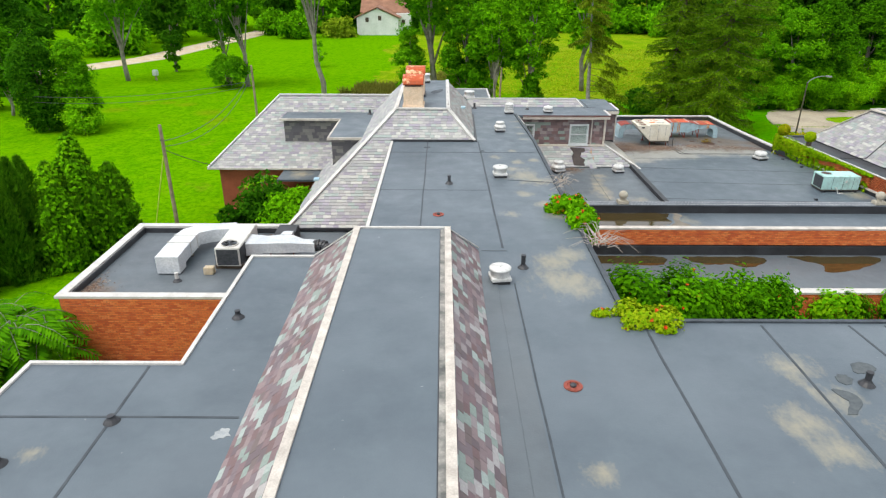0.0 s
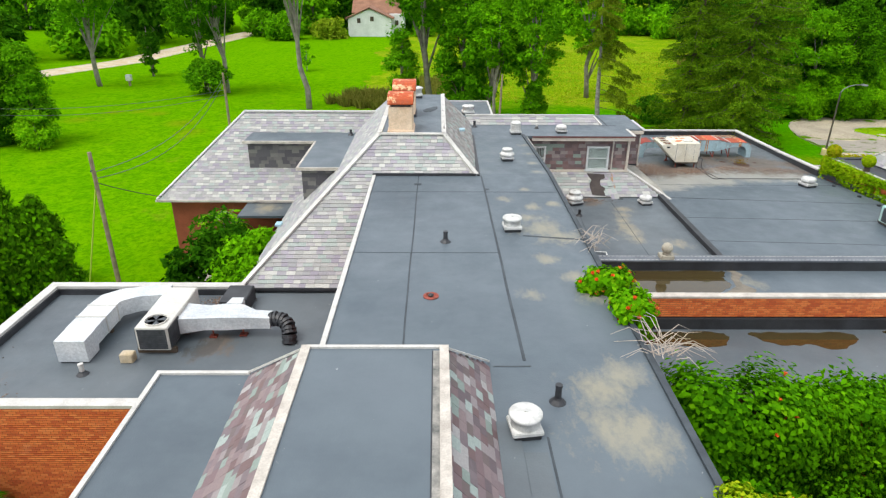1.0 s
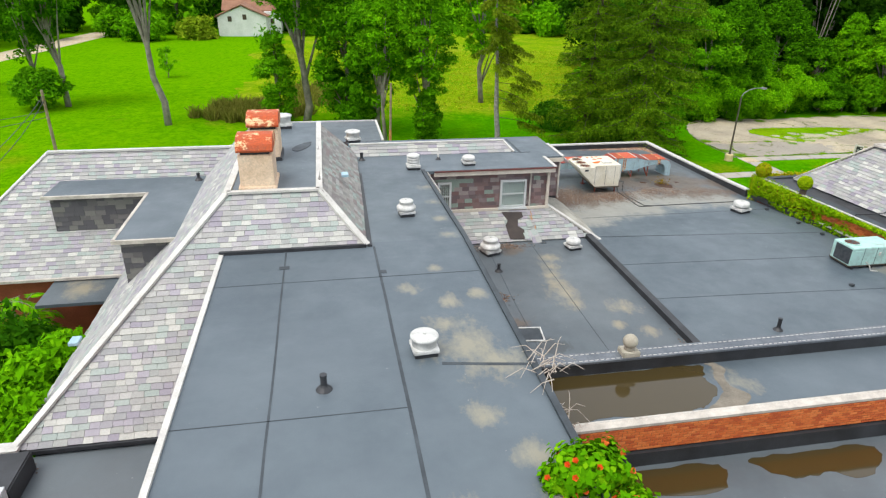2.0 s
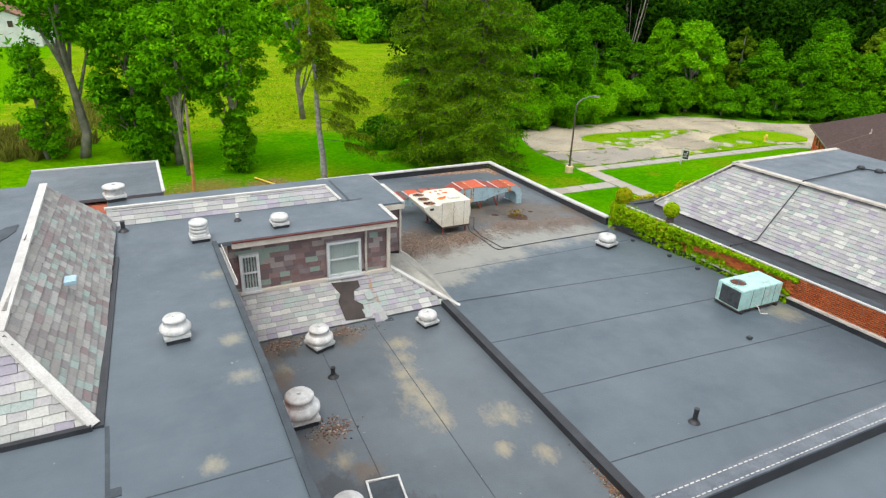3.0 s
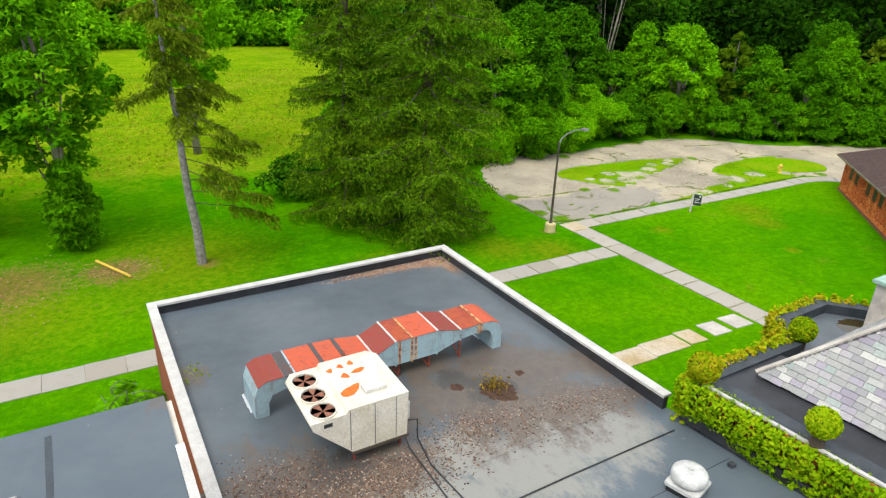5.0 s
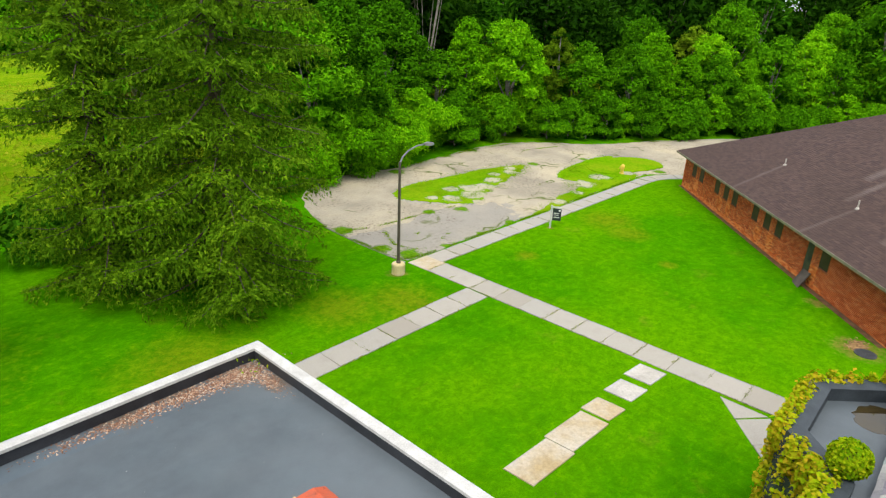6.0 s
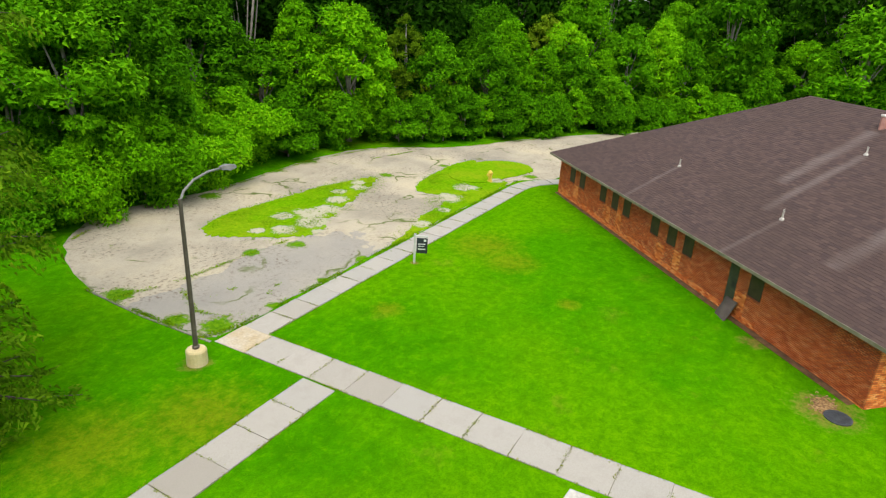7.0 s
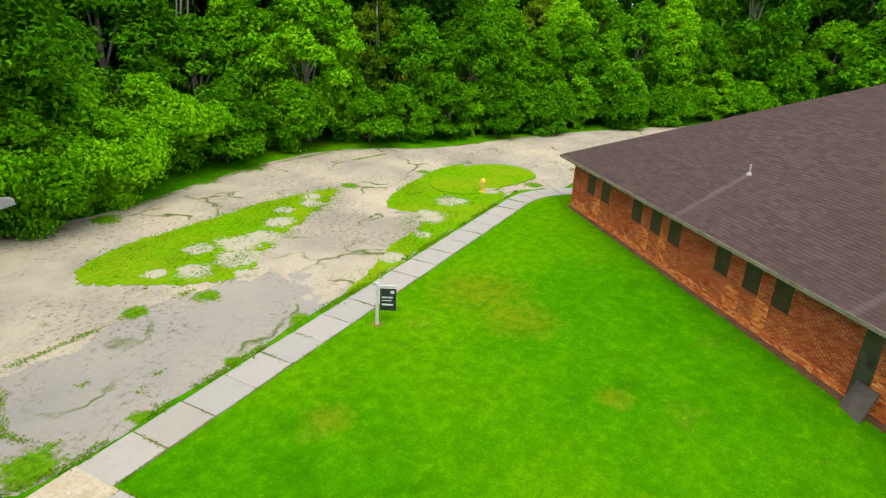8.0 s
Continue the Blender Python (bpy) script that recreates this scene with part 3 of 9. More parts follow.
def sheet_material():
    n = Nodes("old_paving", 0.95, 0.0, 0.08)
    big, mid, fine, grit = n.noise(0.2, 5), n.noise(0.9, 7, 0.75), n.noise(5, 6, 0.75), n.noise(40, 3)
    col = n.ramp(big, [(0.36, srgb(154, 146, 129)), (0.5, srgb(177, 167, 146)), (0.66, srgb(194, 181, 153))])
    col = n.mix(n.ramp(mid, [(0.5, grey(0)), (0.72, grey(0.6))]), col, srgb(170, 156, 134))
    sep = n.t.nodes.new("ShaderNodeSeparateXYZ")
    n.link(n.pos, sep.inputs[0])
    wob = n.math("MULTIPLY", n.math("SUBTRACT", n.noise(0.35, 5, 0.6), 0.5), 9.0)
    # a smoother grey patch of asphalt beside the footpath
    patch = n.math("MULTIPLY", n.math("LESS_THAN", n.math("ADD", sep.outputs[0], wob), 46.0), n.math("LESS_THAN", n.math("ADD", sep.outputs[1], n.math("MULTIPLY", wob, 0.4)), 68.3))
    col = n.mix(n.math("MULTIPLY", patch, 0.65), col, srgb(146, 143, 138))
    crack = n.t.nodes.new("ShaderNodeTexVoronoi")
    crack.feature = "DISTANCE_TO_EDGE"
    crack.inputs["Scale"].default_value = 0.19
    crack.inputs["Randomness"].default_value = 1.0
    warp = n.t.nodes.new("ShaderNodeVectorMath")
    warp.operation = "MULTIPLY_ADD"
    nz = n.t.nodes.new("ShaderNodeTexNoise")
    nz.inputs["Scale"].default_value = 0.45
    nz.inputs["Detail"].default_value = 6
    n.link(n.pos, nz.inputs["Vector"])
    n.link(nz.outputs["Color"], warp.inputs[0])
    warp.inputs[1].default_value = (4.0, 4.0, 0)
    n.link(n.pos, warp.inputs[2])
    n.link(warp.outputs[0], crack.inputs["Vector"])
    line = n.ramp(crack.outputs["Distance"], [(0.004, grey(1)), (0.02, grey(0))])
    line = n.math("MULTIPLY", line, n.ramp(n.noise(0.3, 3), [(0.5, grey(0)), (0.6, grey(1))]))
    col = n.mix(line, col, (0.10, 0.14, 0.02, 1))
    crumb = n.math("MULTIPLY", n.ramp(fine, [(0.53, grey(0)), (0.6, grey(0.8))]), n.ramp(n.noise(0.28, 4), [(0.42, grey(0)), (0.56, grey(1))]))
    col = n.mix(crumb, col, srgb(112, 100, 84))
    moss = n.math("MULTIPLY", n.ramp(mid, [(0.6, grey(0)), (0.66, grey(0.8))]), n.ramp(n.noise(0.13, 3), [(0.54, grey(0)), (0.62, grey(1))]))
    col = n.mix(moss, col, (0.13, 0.2, 0.012, 1))
    col = n.mix(n.ramp(grit, [(0.3, grey(0.35)), (0.6, grey(0))]), col, srgb(104, 98, 90))
    # grass that has taken over parts of the paving
    flat = n.t.nodes.new("ShaderNodeVectorMath")
    flat.operation = "MULTIPLY"
    flat.inputs[1].default_value = (1, 1, 0)
    n.link(n.pos, flat.inputs[0])
    green = None
    for x, y, rad in ((57, 78.8, 1.2), (60.8, 79.6, 1.4), (53.5, 79, 1.3), (63.8, 63.4, 0.6), (40.5, 78.4, 1.0), (46.5, 77.2, 0.8), (66.4, 76.0, 0.7), (72, 71.6, 0.7), (44, 64.0, 0.4), (41, 63.9, 0.35), (38, 63.9, 0.4), (35.6, 64.5, 0.8), (35.0, 66.0, 0.6), (35.2, 69.6, 0.7), (41.5, 68.7, 0.5), (57.4, 71.8, 0.6), (43.6, 67.6, 0.6), (62.5, 70.0, 0.5)):
        d = n.t.nodes.new("ShaderNodeVectorMath")
        d.operation = "DISTANCE"
        d.inputs[1].default_value = (x, y, 0)
        n.link(flat.outputs[0], d.inputs[0])
        f = n.math("SUBTRACT", 1.0, n.math("DIVIDE", d.outputs["Value"], rad))
        green = f if green is None else n.math("MAXIMUM", green, f)
    rag = n.math("ADD", n.math("MULTIPLY", n.math("SUBTRACT", mid, 0.5), 2.2), n.math("MULTIPLY", n.math("SUBTRACT", fine, 0.5), 1.8))
    green = n.math("ADD", green, rag)
    col = n.mix(n.ramp(green, [(-0.0, grey(0)), (0.16, grey(0.5))]), col, srgb(132, 120, 88))
    turf = n.ramp(n.noise(6.0, 6, 0.75), [(0.3, (0.035, 0.115, 0.001, 1)), (0.5, (0.085, 0.21, 0.001, 1)), (0.72, (0.17, 0.3, 0.003, 1))])
    col = n.mix(n.ramp(green, [(0.1, grey(0)), (0.36, grey(1))]), col, turf)
    n.bump(n.math("ADD", fine, grit), 0.5, 0.02)
    return n.done(col)


def island_material():
    """Grass over broken paving, worn through in places."""
    n = Nodes("thin_grass", 1.0, 0.0, 0.0)
    a, b, c = n.noise(0.9, 6, 0.75), n.noise(5.0, 6, 0.75), n.noise(0.3, 3)
    col = n.ramp(b, [(0.3, (0.06, 0.17, 0.001, 1)), (0.5, (0.12, 0.29, 0.002, 1)), (0.75, (0.25, 0.38, 0.006, 1))])
    col = n.mix(n.ramp(c, [(0.4, grey(0)), (0.62, grey(0.5))]), col, (0.24, 0.3, 0.01, 1))
    bare = None
    for x, y, rad in ((55.3, 65.6, 0.9), (58.2, 65.9, 0.8), (50.0, 64.3, 0.6), (47.6, 70.3, 1.0), (44.7, 69.6, 0.7), (52.1, 71.8, 0.5), (46.4, 71.2, 0.6), (61.0, 64.9, 0.5), (45.6, 68.0, 0.5), (53.0, 64.6, 0.4), (46.6, 69.2, 1.0), (48.8, 70.0, 0.8), (50.6, 70.9, 0.7), (53.6, 71.4, 0.6), (54.6, 72.2, 0.5), (43.8, 70.6, 0.4)):
        d = n.t.nodes.new("ShaderNodeVectorMath")
        d.operation = "DISTANCE"
        d.inputs[1].default_value = (x, y, 0.03)
        n.link(n.pos, d.inputs[0])
        f = n.math("SUBTRACT", 1.0, n.math("DIVIDE", d.outputs["Value"], rad))
        bare = f if bare is None else n.math("MAXIMUM", bare, f)
    bare = n.math("ADD", n.math("MAXIMUM", bare, -0.62), n.math("MULTIPLY", n.math("SUBTRACT", n.math("ADD", n.math("MULTIPLY", a, 0.5), n.math("MULTIPLY", b, 0.5)), 0.5), 4.2))
    col = n.mix(n.ramp(bare, [(0.0, grey(0)), (0.2, grey(0.85))]), col, n.mix(b, srgb(204, 196, 180), srgb(150, 138, 116)))
    n.bump(b, 0.6, 0.05)
    return n.done(col)


ISLAND = island_material()
LOT = sheet_material()
CONCRETE = plain("pale_concrete", srgb(178, 172, 162), srgb(204, 198, 188), 0.9, 0.9, 0.0, 0.3)


def slab_material():
    n = Nodes("footpath_slab", 0.9, 0.0, 0.3)
    col = n.ramp(n.random(), [(0.0, srgb(156, 149, 137)), (0.35, srgb(170, 164, 153)), (0.7, srgb(163, 159, 150)), (1.0, srgb(173, 166, 155))])
    stain, fine = n.noise(1.6, 6, 0.7), n.noise(30, 4, 0.7)
    col = n.mix(n.ramp(stain, [(0.5, grey(0)), (0.72, grey(0.45))]), col, srgb(150, 144, 132))
    col = n.mix(n.ramp(fine, [(0.35, grey(0.25)), (0.6, grey(0))]), col, srgb(120, 114, 104))
    n.bump(fine, 0.3, 0.01)
    return n.done(col)


SLABMAT = slab_material()


def blob(points, rng, rough, n=6):
    """A wavy outline through the given corners."""
    out = []
    k = len(points)
    for i in range(k):
        a, b = Vector(points[i]), Vector(points[(i + 1) % k])
        p0, p3 = Vector(points[i - 1]), Vector(points[(i + 2) % k])
        for s in range(n):
            t = s / n
            q = 0.5 * ((2 * a) + (b - p0) * t + (2 * p0 - 5 * a + 4 * b - p3) * t * t + (3 * a - p0 - 3 * b + p3) * t ** 3)
            out.append((q.x + rng.uniform(-rough, rough), q.y + rng.uniform(-rough, rough)))
    return out


rng = random.Random(4)
lot_edge = [(36.3, 63.8), (34.8, 64.2), (34.6, 67.2), (34.8, 71.2), (37, 76.2), (41, 79), (48, 78.0), (57.2, 78.7), (63.5, 77.7), (69.2, 72.4), (77.4, 68.5), (88, 61.5), (98, 52), (97, 48), (84, 57), (72, 61.6), (64.9, 61.7), (61.8, 63.8), (55, 63.8), (45, 63.8)]
bm = bmesh.new()
prism(bm, blob(lot_edge, rng, 0.12), -0.2, 0.012)
tagged(part("car_park", bm, LOT), "cracked old car park of pale worn paving", "car park", kind="structure")
ISLANDS = [([(59.4, 67.2), (61, 68.7), (63.8, 68.9), (66.4, 67.6), (67.0, 65.4), (65.4, 63.9), (62.4, 64.6), (60, 65.4)], 0.06, 0.07, 7),
           ([(42.0, 72.6), (44.5, 73.9), (48, 73.6), (52, 73.4), (56.2, 72.2), (54.6, 71.0), (52.2, 70.3), (49.2, 69.4), (47.4, 68.8), (45.6, 67.9), (44.2, 68.6), (43.2, 69.8), (42.2, 71.2)], 0.14, 0.028, 12),
           ([(46.2, 63.8), (49.4, 64.5), (51.2, 65.1), (53.8, 65.2), (55.4, 66.3), (55.4, 67.9), (57.2, 68.9), (60.4, 69.4), (63.8, 69.6), (65.4, 68.7), (60.2, 66.6), (61.4, 64.6), (60, 63.9), (52, 63.8)], 0.1, 0.026, 12)]
for pts, rough, high, n in ISLANDS:
    bm = bmesh.new()
    prism(bm, blob(pts, rng, rough, n), -0.2, high)
    tagged(part("grass_island", bm, ISLAND), "ragged patch of grass in the old car park", "grass island", group="grass islands in the car park", kind="structure")
bm = bmesh.new()
run(bm, [(34.62, 63.7, -0.1), (34.5, 67.2, -0.1), (34.7, 71.0, -0.1)], 0.1, 0.13)
tagged(part("kerb", bm, plain("worn_kerb_stone", srgb(120, 116, 100), srgb(158, 152, 136), 1.6, 0.9)), "low worn concrete kerb beside the car park", "kerb", kind="structure")

# ---- pavements, slab by slab ----
SLAB = []


def footway(name, label, start, step, across, count, skip=(), depth=0.06):
    """A row of concrete slabs; start is a corner, step the way along, across the width."""
    owner = tagged(new(name), label, "footpath", kind="structure")
    SLAB.append((owner, Vector((*start, 0)), Vector((*step, 0)), Vector((*across, 0)), count, skip, depth))
    return owner


footway("pavement_1", "straight concrete footpath of pale square slabs across the lawn", (34.72, 63.6), (0.02, -1.42), (1.42, 0.02), 16)
footway("pavement_2", "concrete footpath of worn slabs beside the car park", (36.1, 62.38), (1.42, 0.0), (0.0, 1.22), 17)
footway("pavement_3", "concrete footpath crossing the lawn behind the flat roof", (34.7, 58.15), (-1.45, 0.0), (0.0, 1.33), 24)
curve = SLAB[-1][0]
for i in range(5):
    q = []
    for rad, k in ((4.0, i), (4.0, i + 1), (5.22, i + 1), (5.22, i)):
        ang = 0.012 + 0.24 * k - (0.006 if k == i + 1 else -0.006)
        q.append((60.26 + rad * math.sin(ang), 62.38 - 4.0 + rad * math.cos(ang), 0.03 + 0.006 * (i % 2)))
    bm = bmesh.new()
    solid(bm, q, (0, 0, -0.1))
    part("slab", bm, SLABMAT, curve)
spur = footway("pavement_4", "short slab path towards the old hedge wall", (33.74, 46.31), (-0.98, -0.9), (0.98, -0.84), 4)
bm = bmesh.new()
solid(bm, [(34.73, 47.22, 0.026), (33.79, 46.36, 0.022), (34.73, 45.56, 0.024)], (0, 0, -0.09))
part("slab", bm, SLABMAT, spur)
STONE = plain("stained_slab", srgb(186, 164, 122), srgb(204, 194, 176), 0.8, 0.9, 0.0, 0.3)
for x0, x1 in ((26.1, 28.2), (28.24, 30.3), (30.46, 31.45), (32.02, 33.12), (33.52, 34.66)):
    bm = bmesh.new()
    solid(bm, [(x0, 49.34, 0.04), (x1, 49.25, 0.05), (x1 - 0.05, 50.32, 0.045), (x0 - 0.05, 50.42, 0.04)], (0, 0, -0.12))
    bmesh.ops.bevel(bm, geom=list(bm.edges), offset=0.012, segments=1, affect="EDGES")
    tagged(part("stepping_stone", bm, STONE if x0 < 31 else CONCRETE), "stained stepping slab set in the grass" if x0 < 31 else "pale grey stepping slab set in the grass", "stepping stone", group="stepping stones across the lawn")

# ---- roofs: levels of the long building ----
Z_MAIN, Z_WEST, Z_EAST = 8.0, 7.7, 4.4


def fall(y):
    """Level of the eastern roofs: flat, then falling to the north coping."""
    return float(np.interp(y, (38.0, 44.0, 48.5, 55.65), (Z_EAST, 4.08, 3.84, 3.6)))


def walls(name, label, outline, z0, z1):
    bm = bmesh.new()
    prism(bm, outline, z0, z1)
    return tagged(part(name, bm, WALLMASS), label, "wall", kind="structure")


def roof(name, label, outline, z, material=MEMBRANE, thick=0.12):
    bm = bmesh.new()
    prism(bm, outline, z - thick, z)
    return tagged(part(name, bm, material), label, "flat roof", kind="structure")


def seam(parent, *lines, w=0.1, z=0.0):
    for a, b in lines:
        bm = bmesh.new()
        n = max(2, int((Vector(b) - Vector(a)).length / 1.5))
        r = random.Random(int(a[0] * 10 + a[1]))
        pts = [Vector(a).lerp(Vector(b), i / n) for i in range(n + 1)]
        side = (Vector(b) - Vector(a)).orthogonal().normalized()
        pts = [(p + side * r.uniform(-0.015, 0.015)) for p in pts]
        run(bm, [(p.x, p.y, z + 0.001) for p in pts], w, 0.006)
        part("seam", bm, SEAM, parent)


def coping(label, pts, w=0.3, h=0.09, material=WHITE, closed=False, name="coping"):
    bm = bmesh.new()
    run(bm, pts, w, h, closed)
    return tagged(part(name, bm, material), label, "coping", kind="structure")


FELT = plain("grey_roofing_felt", srgb(96, 92, 94), srgb(112, 108, 110), 2.0, 0.9)


def pitched(name, label, pts, kind, tile=(0.3, 0.17), near=None, up=None, under=0.14, singles=300):
    """A slated slope: boarded slab below, slates in courses above. The first two points are its lower edge."""
    pts = [Vector(p) for p in pts]
    a = (pts[1] - pts[0]).normalized()
    nrm = Vector((0, 0, 0))
    for p, q in zip(pts, pts[1:] + pts[:1]):
        nrm += p.cross(q)
    nrm.normalize()
    if nrm.z < -1e-4:
        nrm = -nrm
    pts = [p - nrm * (p - pts[0]).dot(nrm) for p in pts]
    a = (pts[1] - pts[0]).normalized()
    u = nrm.cross(a).normalized()
    if u.z < 0:
        u = -u
    bm = bmesh.new()
    solid(bm, [p - nrm * 0.006 for p in pts], -nrm * under)
    ob = tagged(part(name, bm, FELT), label, "slate roof", kind="structure")
    poly = [((p - pts[0]).dot(a), (p - pts[0]).dot(u)) for p in pts]
    courses(ob, pts[0], a, u, poly, tile[0], tile[1], SLATES[kind], "slate", near=near, singles=singles, jitter=0.25)
    return ob


def trim(label, p, q, w=0.2, h=0.07, material=WHITE, name="ridge_trim", up=(0, 0, 1)):
    bm = bmesh.new()
    beam(bm, p, q, w, h, up)
    return tagged(part(name, bm, material), label, "trim", kind="structure")


# main upper roof and the parts level with it
walls("wall_main", "red brick body of the long building", [(-5.0, -14), (2.08, -14), (2.08, 39.8), (-5.0, 39.8)], -0.2, 7.3)
main_roof = roof("roof_main", "blue-grey rubber membrane over the long flat roof", [(-5.0, -14), (2.1, -14), (2.1, 31.0), (-5.0, 31.0)], Z_MAIN)
bm = bmesh.new()
solid(bm, [(-5.0, 31.0, Z_MAIN), (2.1, 31.0, Z_MAIN), (2.1, 39.7, 7.45), (-5.0, 39.7, 7.45)], (0, 0, -0.12))
tagged(part("roof_fall", bm, MEMBRANE), "blue-grey membrane falling gently to the dormer roof", "flat roof", kind="structure")
seam(main_roof, ((-3.25, 17.6), (-3.25, 30.6)), ((-0.5, 15.2), (-0.5, -8)), ((-1.3, 17.4), (-0.5, 17.4)), w=0.045, z=Z_MAIN)
seam(main_roof, ((-0.62, 17.6), (-0.72, 30.7)), w=0.07, z=Z_MAIN)
seam(main_roof, ((-5.0, 28.7), (2.0, 28.7)), w=0.02, z=Z_MAIN)
seam(main_roof, ((0.2, 24.5), (2.05, 24.2)), w=0.09, z=Z_MAIN)
seam(main_roof, ((-5, 23.2), (-0.7, 23.2)), w=0.02, z=Z_MAIN)
walls("wall_southeast", "red brick body below the south-east flat roof", [(2.08, -14), (18, -14), (18, 13.1), (2.08, 13.1)], -0.2, Z_MAIN - 0.12)
se_roof = roof("roof_southeast", "weathered grey membrane over the south-east flat roof", [(2.1, -14), (18.05, -14), (18.05, 13.15), (2.1, 13.15)], Z_MAIN - 0.004)
seam(se_roof, ((2.45, 13.0), (2.4, -8)), ((5.35, 13.0), (5.25, -8)), ((7.5, 13.0), (8.9, -8)), ((8.4, 13.0), (8.4, -8)), w=0.06, z=Z_MAIN - 0.004)
coping("dark edge of the flat roof", [(2.1, 13.16, Z_MAIN), (18.0, 13.16, Z_MAIN)], 0.12, 0.05, SEAM, name="roof_edge")
coping("dark edge of the flat roof", [(2.1, 13.2, Z_MAIN), (2.1, 31.0, Z_MAIN), (2.1, 39.6, 7.46)], 0.14, 0.07, SEAM, name="roof_edge")
walls("wall_west", "red brick body below the western terrace roof", [(-11.85, -14), (-5.0, -14), (-5.0, 17.5), (-8.4, 17.5), (-8.4, 11.65), (-11.85, 11.65)], -0.2, Z_WEST - 0.12)
west_roof = roof("roof_west", "blue-grey membrane over the western terrace roof", [(-11.9, -14), (-5.0, -14), (-5.0, 17.55), (-8.45, 17.55), (-8.45, 11.7), (-11.9, 11.7)], Z_WEST)
seam(west_roof, ((-11.9, 9.84), (-6.6, 9.84)), ((-9.15, 11.6), (-9.0, -6)), w=0.06, z=Z_WEST)
coping("narrow pale metal edge of the terrace roof", [(-11.9, -14, Z_WEST), (-11.9, 11.7, Z_WEST), (-8.45, 11.7, Z_WEST), (-8.45, 17.55, Z_WEST), (-6.5, 17.55, Z_WEST)], 0.1, 0.05, WHITE, name="roof_edge")
coping("pale metal edge along the long flat roof", [(-5.03, 17.6, Z_MAIN), (-5.03, 30.6, Z_MAIN)], 0.12, 0.06, WHITE, name="roof_edge")

# raised ridge deck with slated skirts
bm = bmesh.new()
solid(bm, [(-4.88, -14, 9.23), (-2.42, -14, 9.23), (-2.42, 16.2, 9.23), (-4.88, 16.2, 9.23)], (0, 0, -1.4))
tagged(part("roof_deck", bm, MEMBRANE), "narrow raised deck of blue-grey membrane", "flat roof", kind="structure")
pitched("slate_roof_1", "steep skirt of mauve, brown and pale slates", [(-1.42, -14, 8.0), (-1.42, 17.45, 8.0), (-2.4, 16.2, 9.23), (-2.4, -14, 9.23)], "mauve", (0.27, 0.2), (-1.9, 9, 8.6))
pitched("slate_roof_2", "steep skirt of mauve, brown and pale slates", [(-6.48, -14, 7.7), (-6.48, 17.5, 7.7), (-4.9, 16.2, 9.23), (-4.9, -14, 9.23)], "mauve", (0.27, 0.2), (-5.7, 10, 8.4))
pitched("slate_roof_3", "hipped end of the mauve slate skirt", [(-6.48, 17.5, 7.7), (-1.42, 17.45, 8.0), (-2.4, 16.2, 9.23), (-4.9, 16.2, 9.23)], "mauve", (0.27, 0.2))
for x, s in ((-4.92, -1), (-2.36, 1)):
    trim("chalky pale ridge coping with worn paint", (x, -14, 9.215), (x, 16.25, 9.215), 0.17, 0.06, CREAM)
trim("pale hip trim at the end of the skirt", (-4.9, 16.2, 9.24), (-6.48, 17.52, 7.76), 0.09, 0.04)
trim("pale hip trim at the end of the skirt", (-2.4, 16.2, 9.24), (-1.42, 17.48, 8.06), 0.09, 0.04)
trim("thin metal edge across the end of the deck", (-4.9, 16.22, 9.23), (-2.4, 16.22, 9.23), 0.08, 0.04)

WORN = plain("worn_chalky_coping", srgb(88, 90, 88), srgb(172, 168, 160), 2.4, 0.85, 0.0, 0.3)
for x0, x1, h, lab, mat in ((-1.4, -0.98, 0.03, "grey flashing strip along the foot of the slates", MEMBRANE_OLD), (-0.98, -0.56, 0.016, "stained membrane strip beside the slate skirt", MEMBRANE_OLD)):
    bm = bmesh.new()
    box(bm, x0, -14, Z_MAIN - 0.02, x1, 15.6 if x0 < -1 else 14.8, Z_MAIN + h, 0.006)
    tagged(part("flashing", bm, mat), lab, "flashing", kind="structure")
for x in (-2.5,):
    trim("worn grey strip inside the ridge coping", (x, -14, 9.222), (x, 16.1, 9.222), 0.12, 0.02, WORN, "flashing")
    trim("thin black joint beside the worn strip", (x + (0.07 if x < -3 else -0.07), -14, 9.222), (x + (0.07 if x < -3 else -0.07), 16.1, 9.222), 0.025, 0.016, BLACK, "flashing")

# slated roof of the tall cross block with its flat top and chimneys
PT = 9.3
P = dict(w=-4.92, e=-2.22, s=32.25, n=41.2)
pitched("slate_roof_4", "grey and lilac slate hip facing the long flat roof", [(-9.75, 27.1, 4.8), (-5.1, 27.1, 4.8), (-5.1, 30.76, 8.0), (-0.92, 30.76, 8.0), (P["e"], P["s"], PT), (P["w"], P["s"], PT)], "grey", near=(-3, 31, 8.5))
pitched("slate_roof_5", "mottled mauve and grey slate slope beside the flat roof", [(-0.92, 30.76, 7.98), (-0.68, 42.7, 7.44), (P["e"], P["n"], PT), (P["e"], P["s"], PT)], "mixed", near=(-1.5, 34, 8.6))
pitched("slate_roof_6", "grey slate slope above the western roofs", [(-9.75, 27.1, 4.8), (-9.75, 43.6, 4.8), (P["w"], P["n"], PT), (P["w"], P["s"], PT)], "grey", near=(-6, 33, 7))
pitched("slate_roof_16", "slate hip on the far end of the tall block", [(-0.68, 42.7, 7.44), (-6.6, 42.7, 7.44), (P["w"], P["n"], PT), (P["e"], P["n"], PT)], "grey", singles=20)
roof("roof_top", "dark flat roof between the slate slopes", [(P["w"], P["s"]), (P["e"], P["s"]), (P["e"], P["n"]), (P["w"], P["n"])], PT + 0.02)
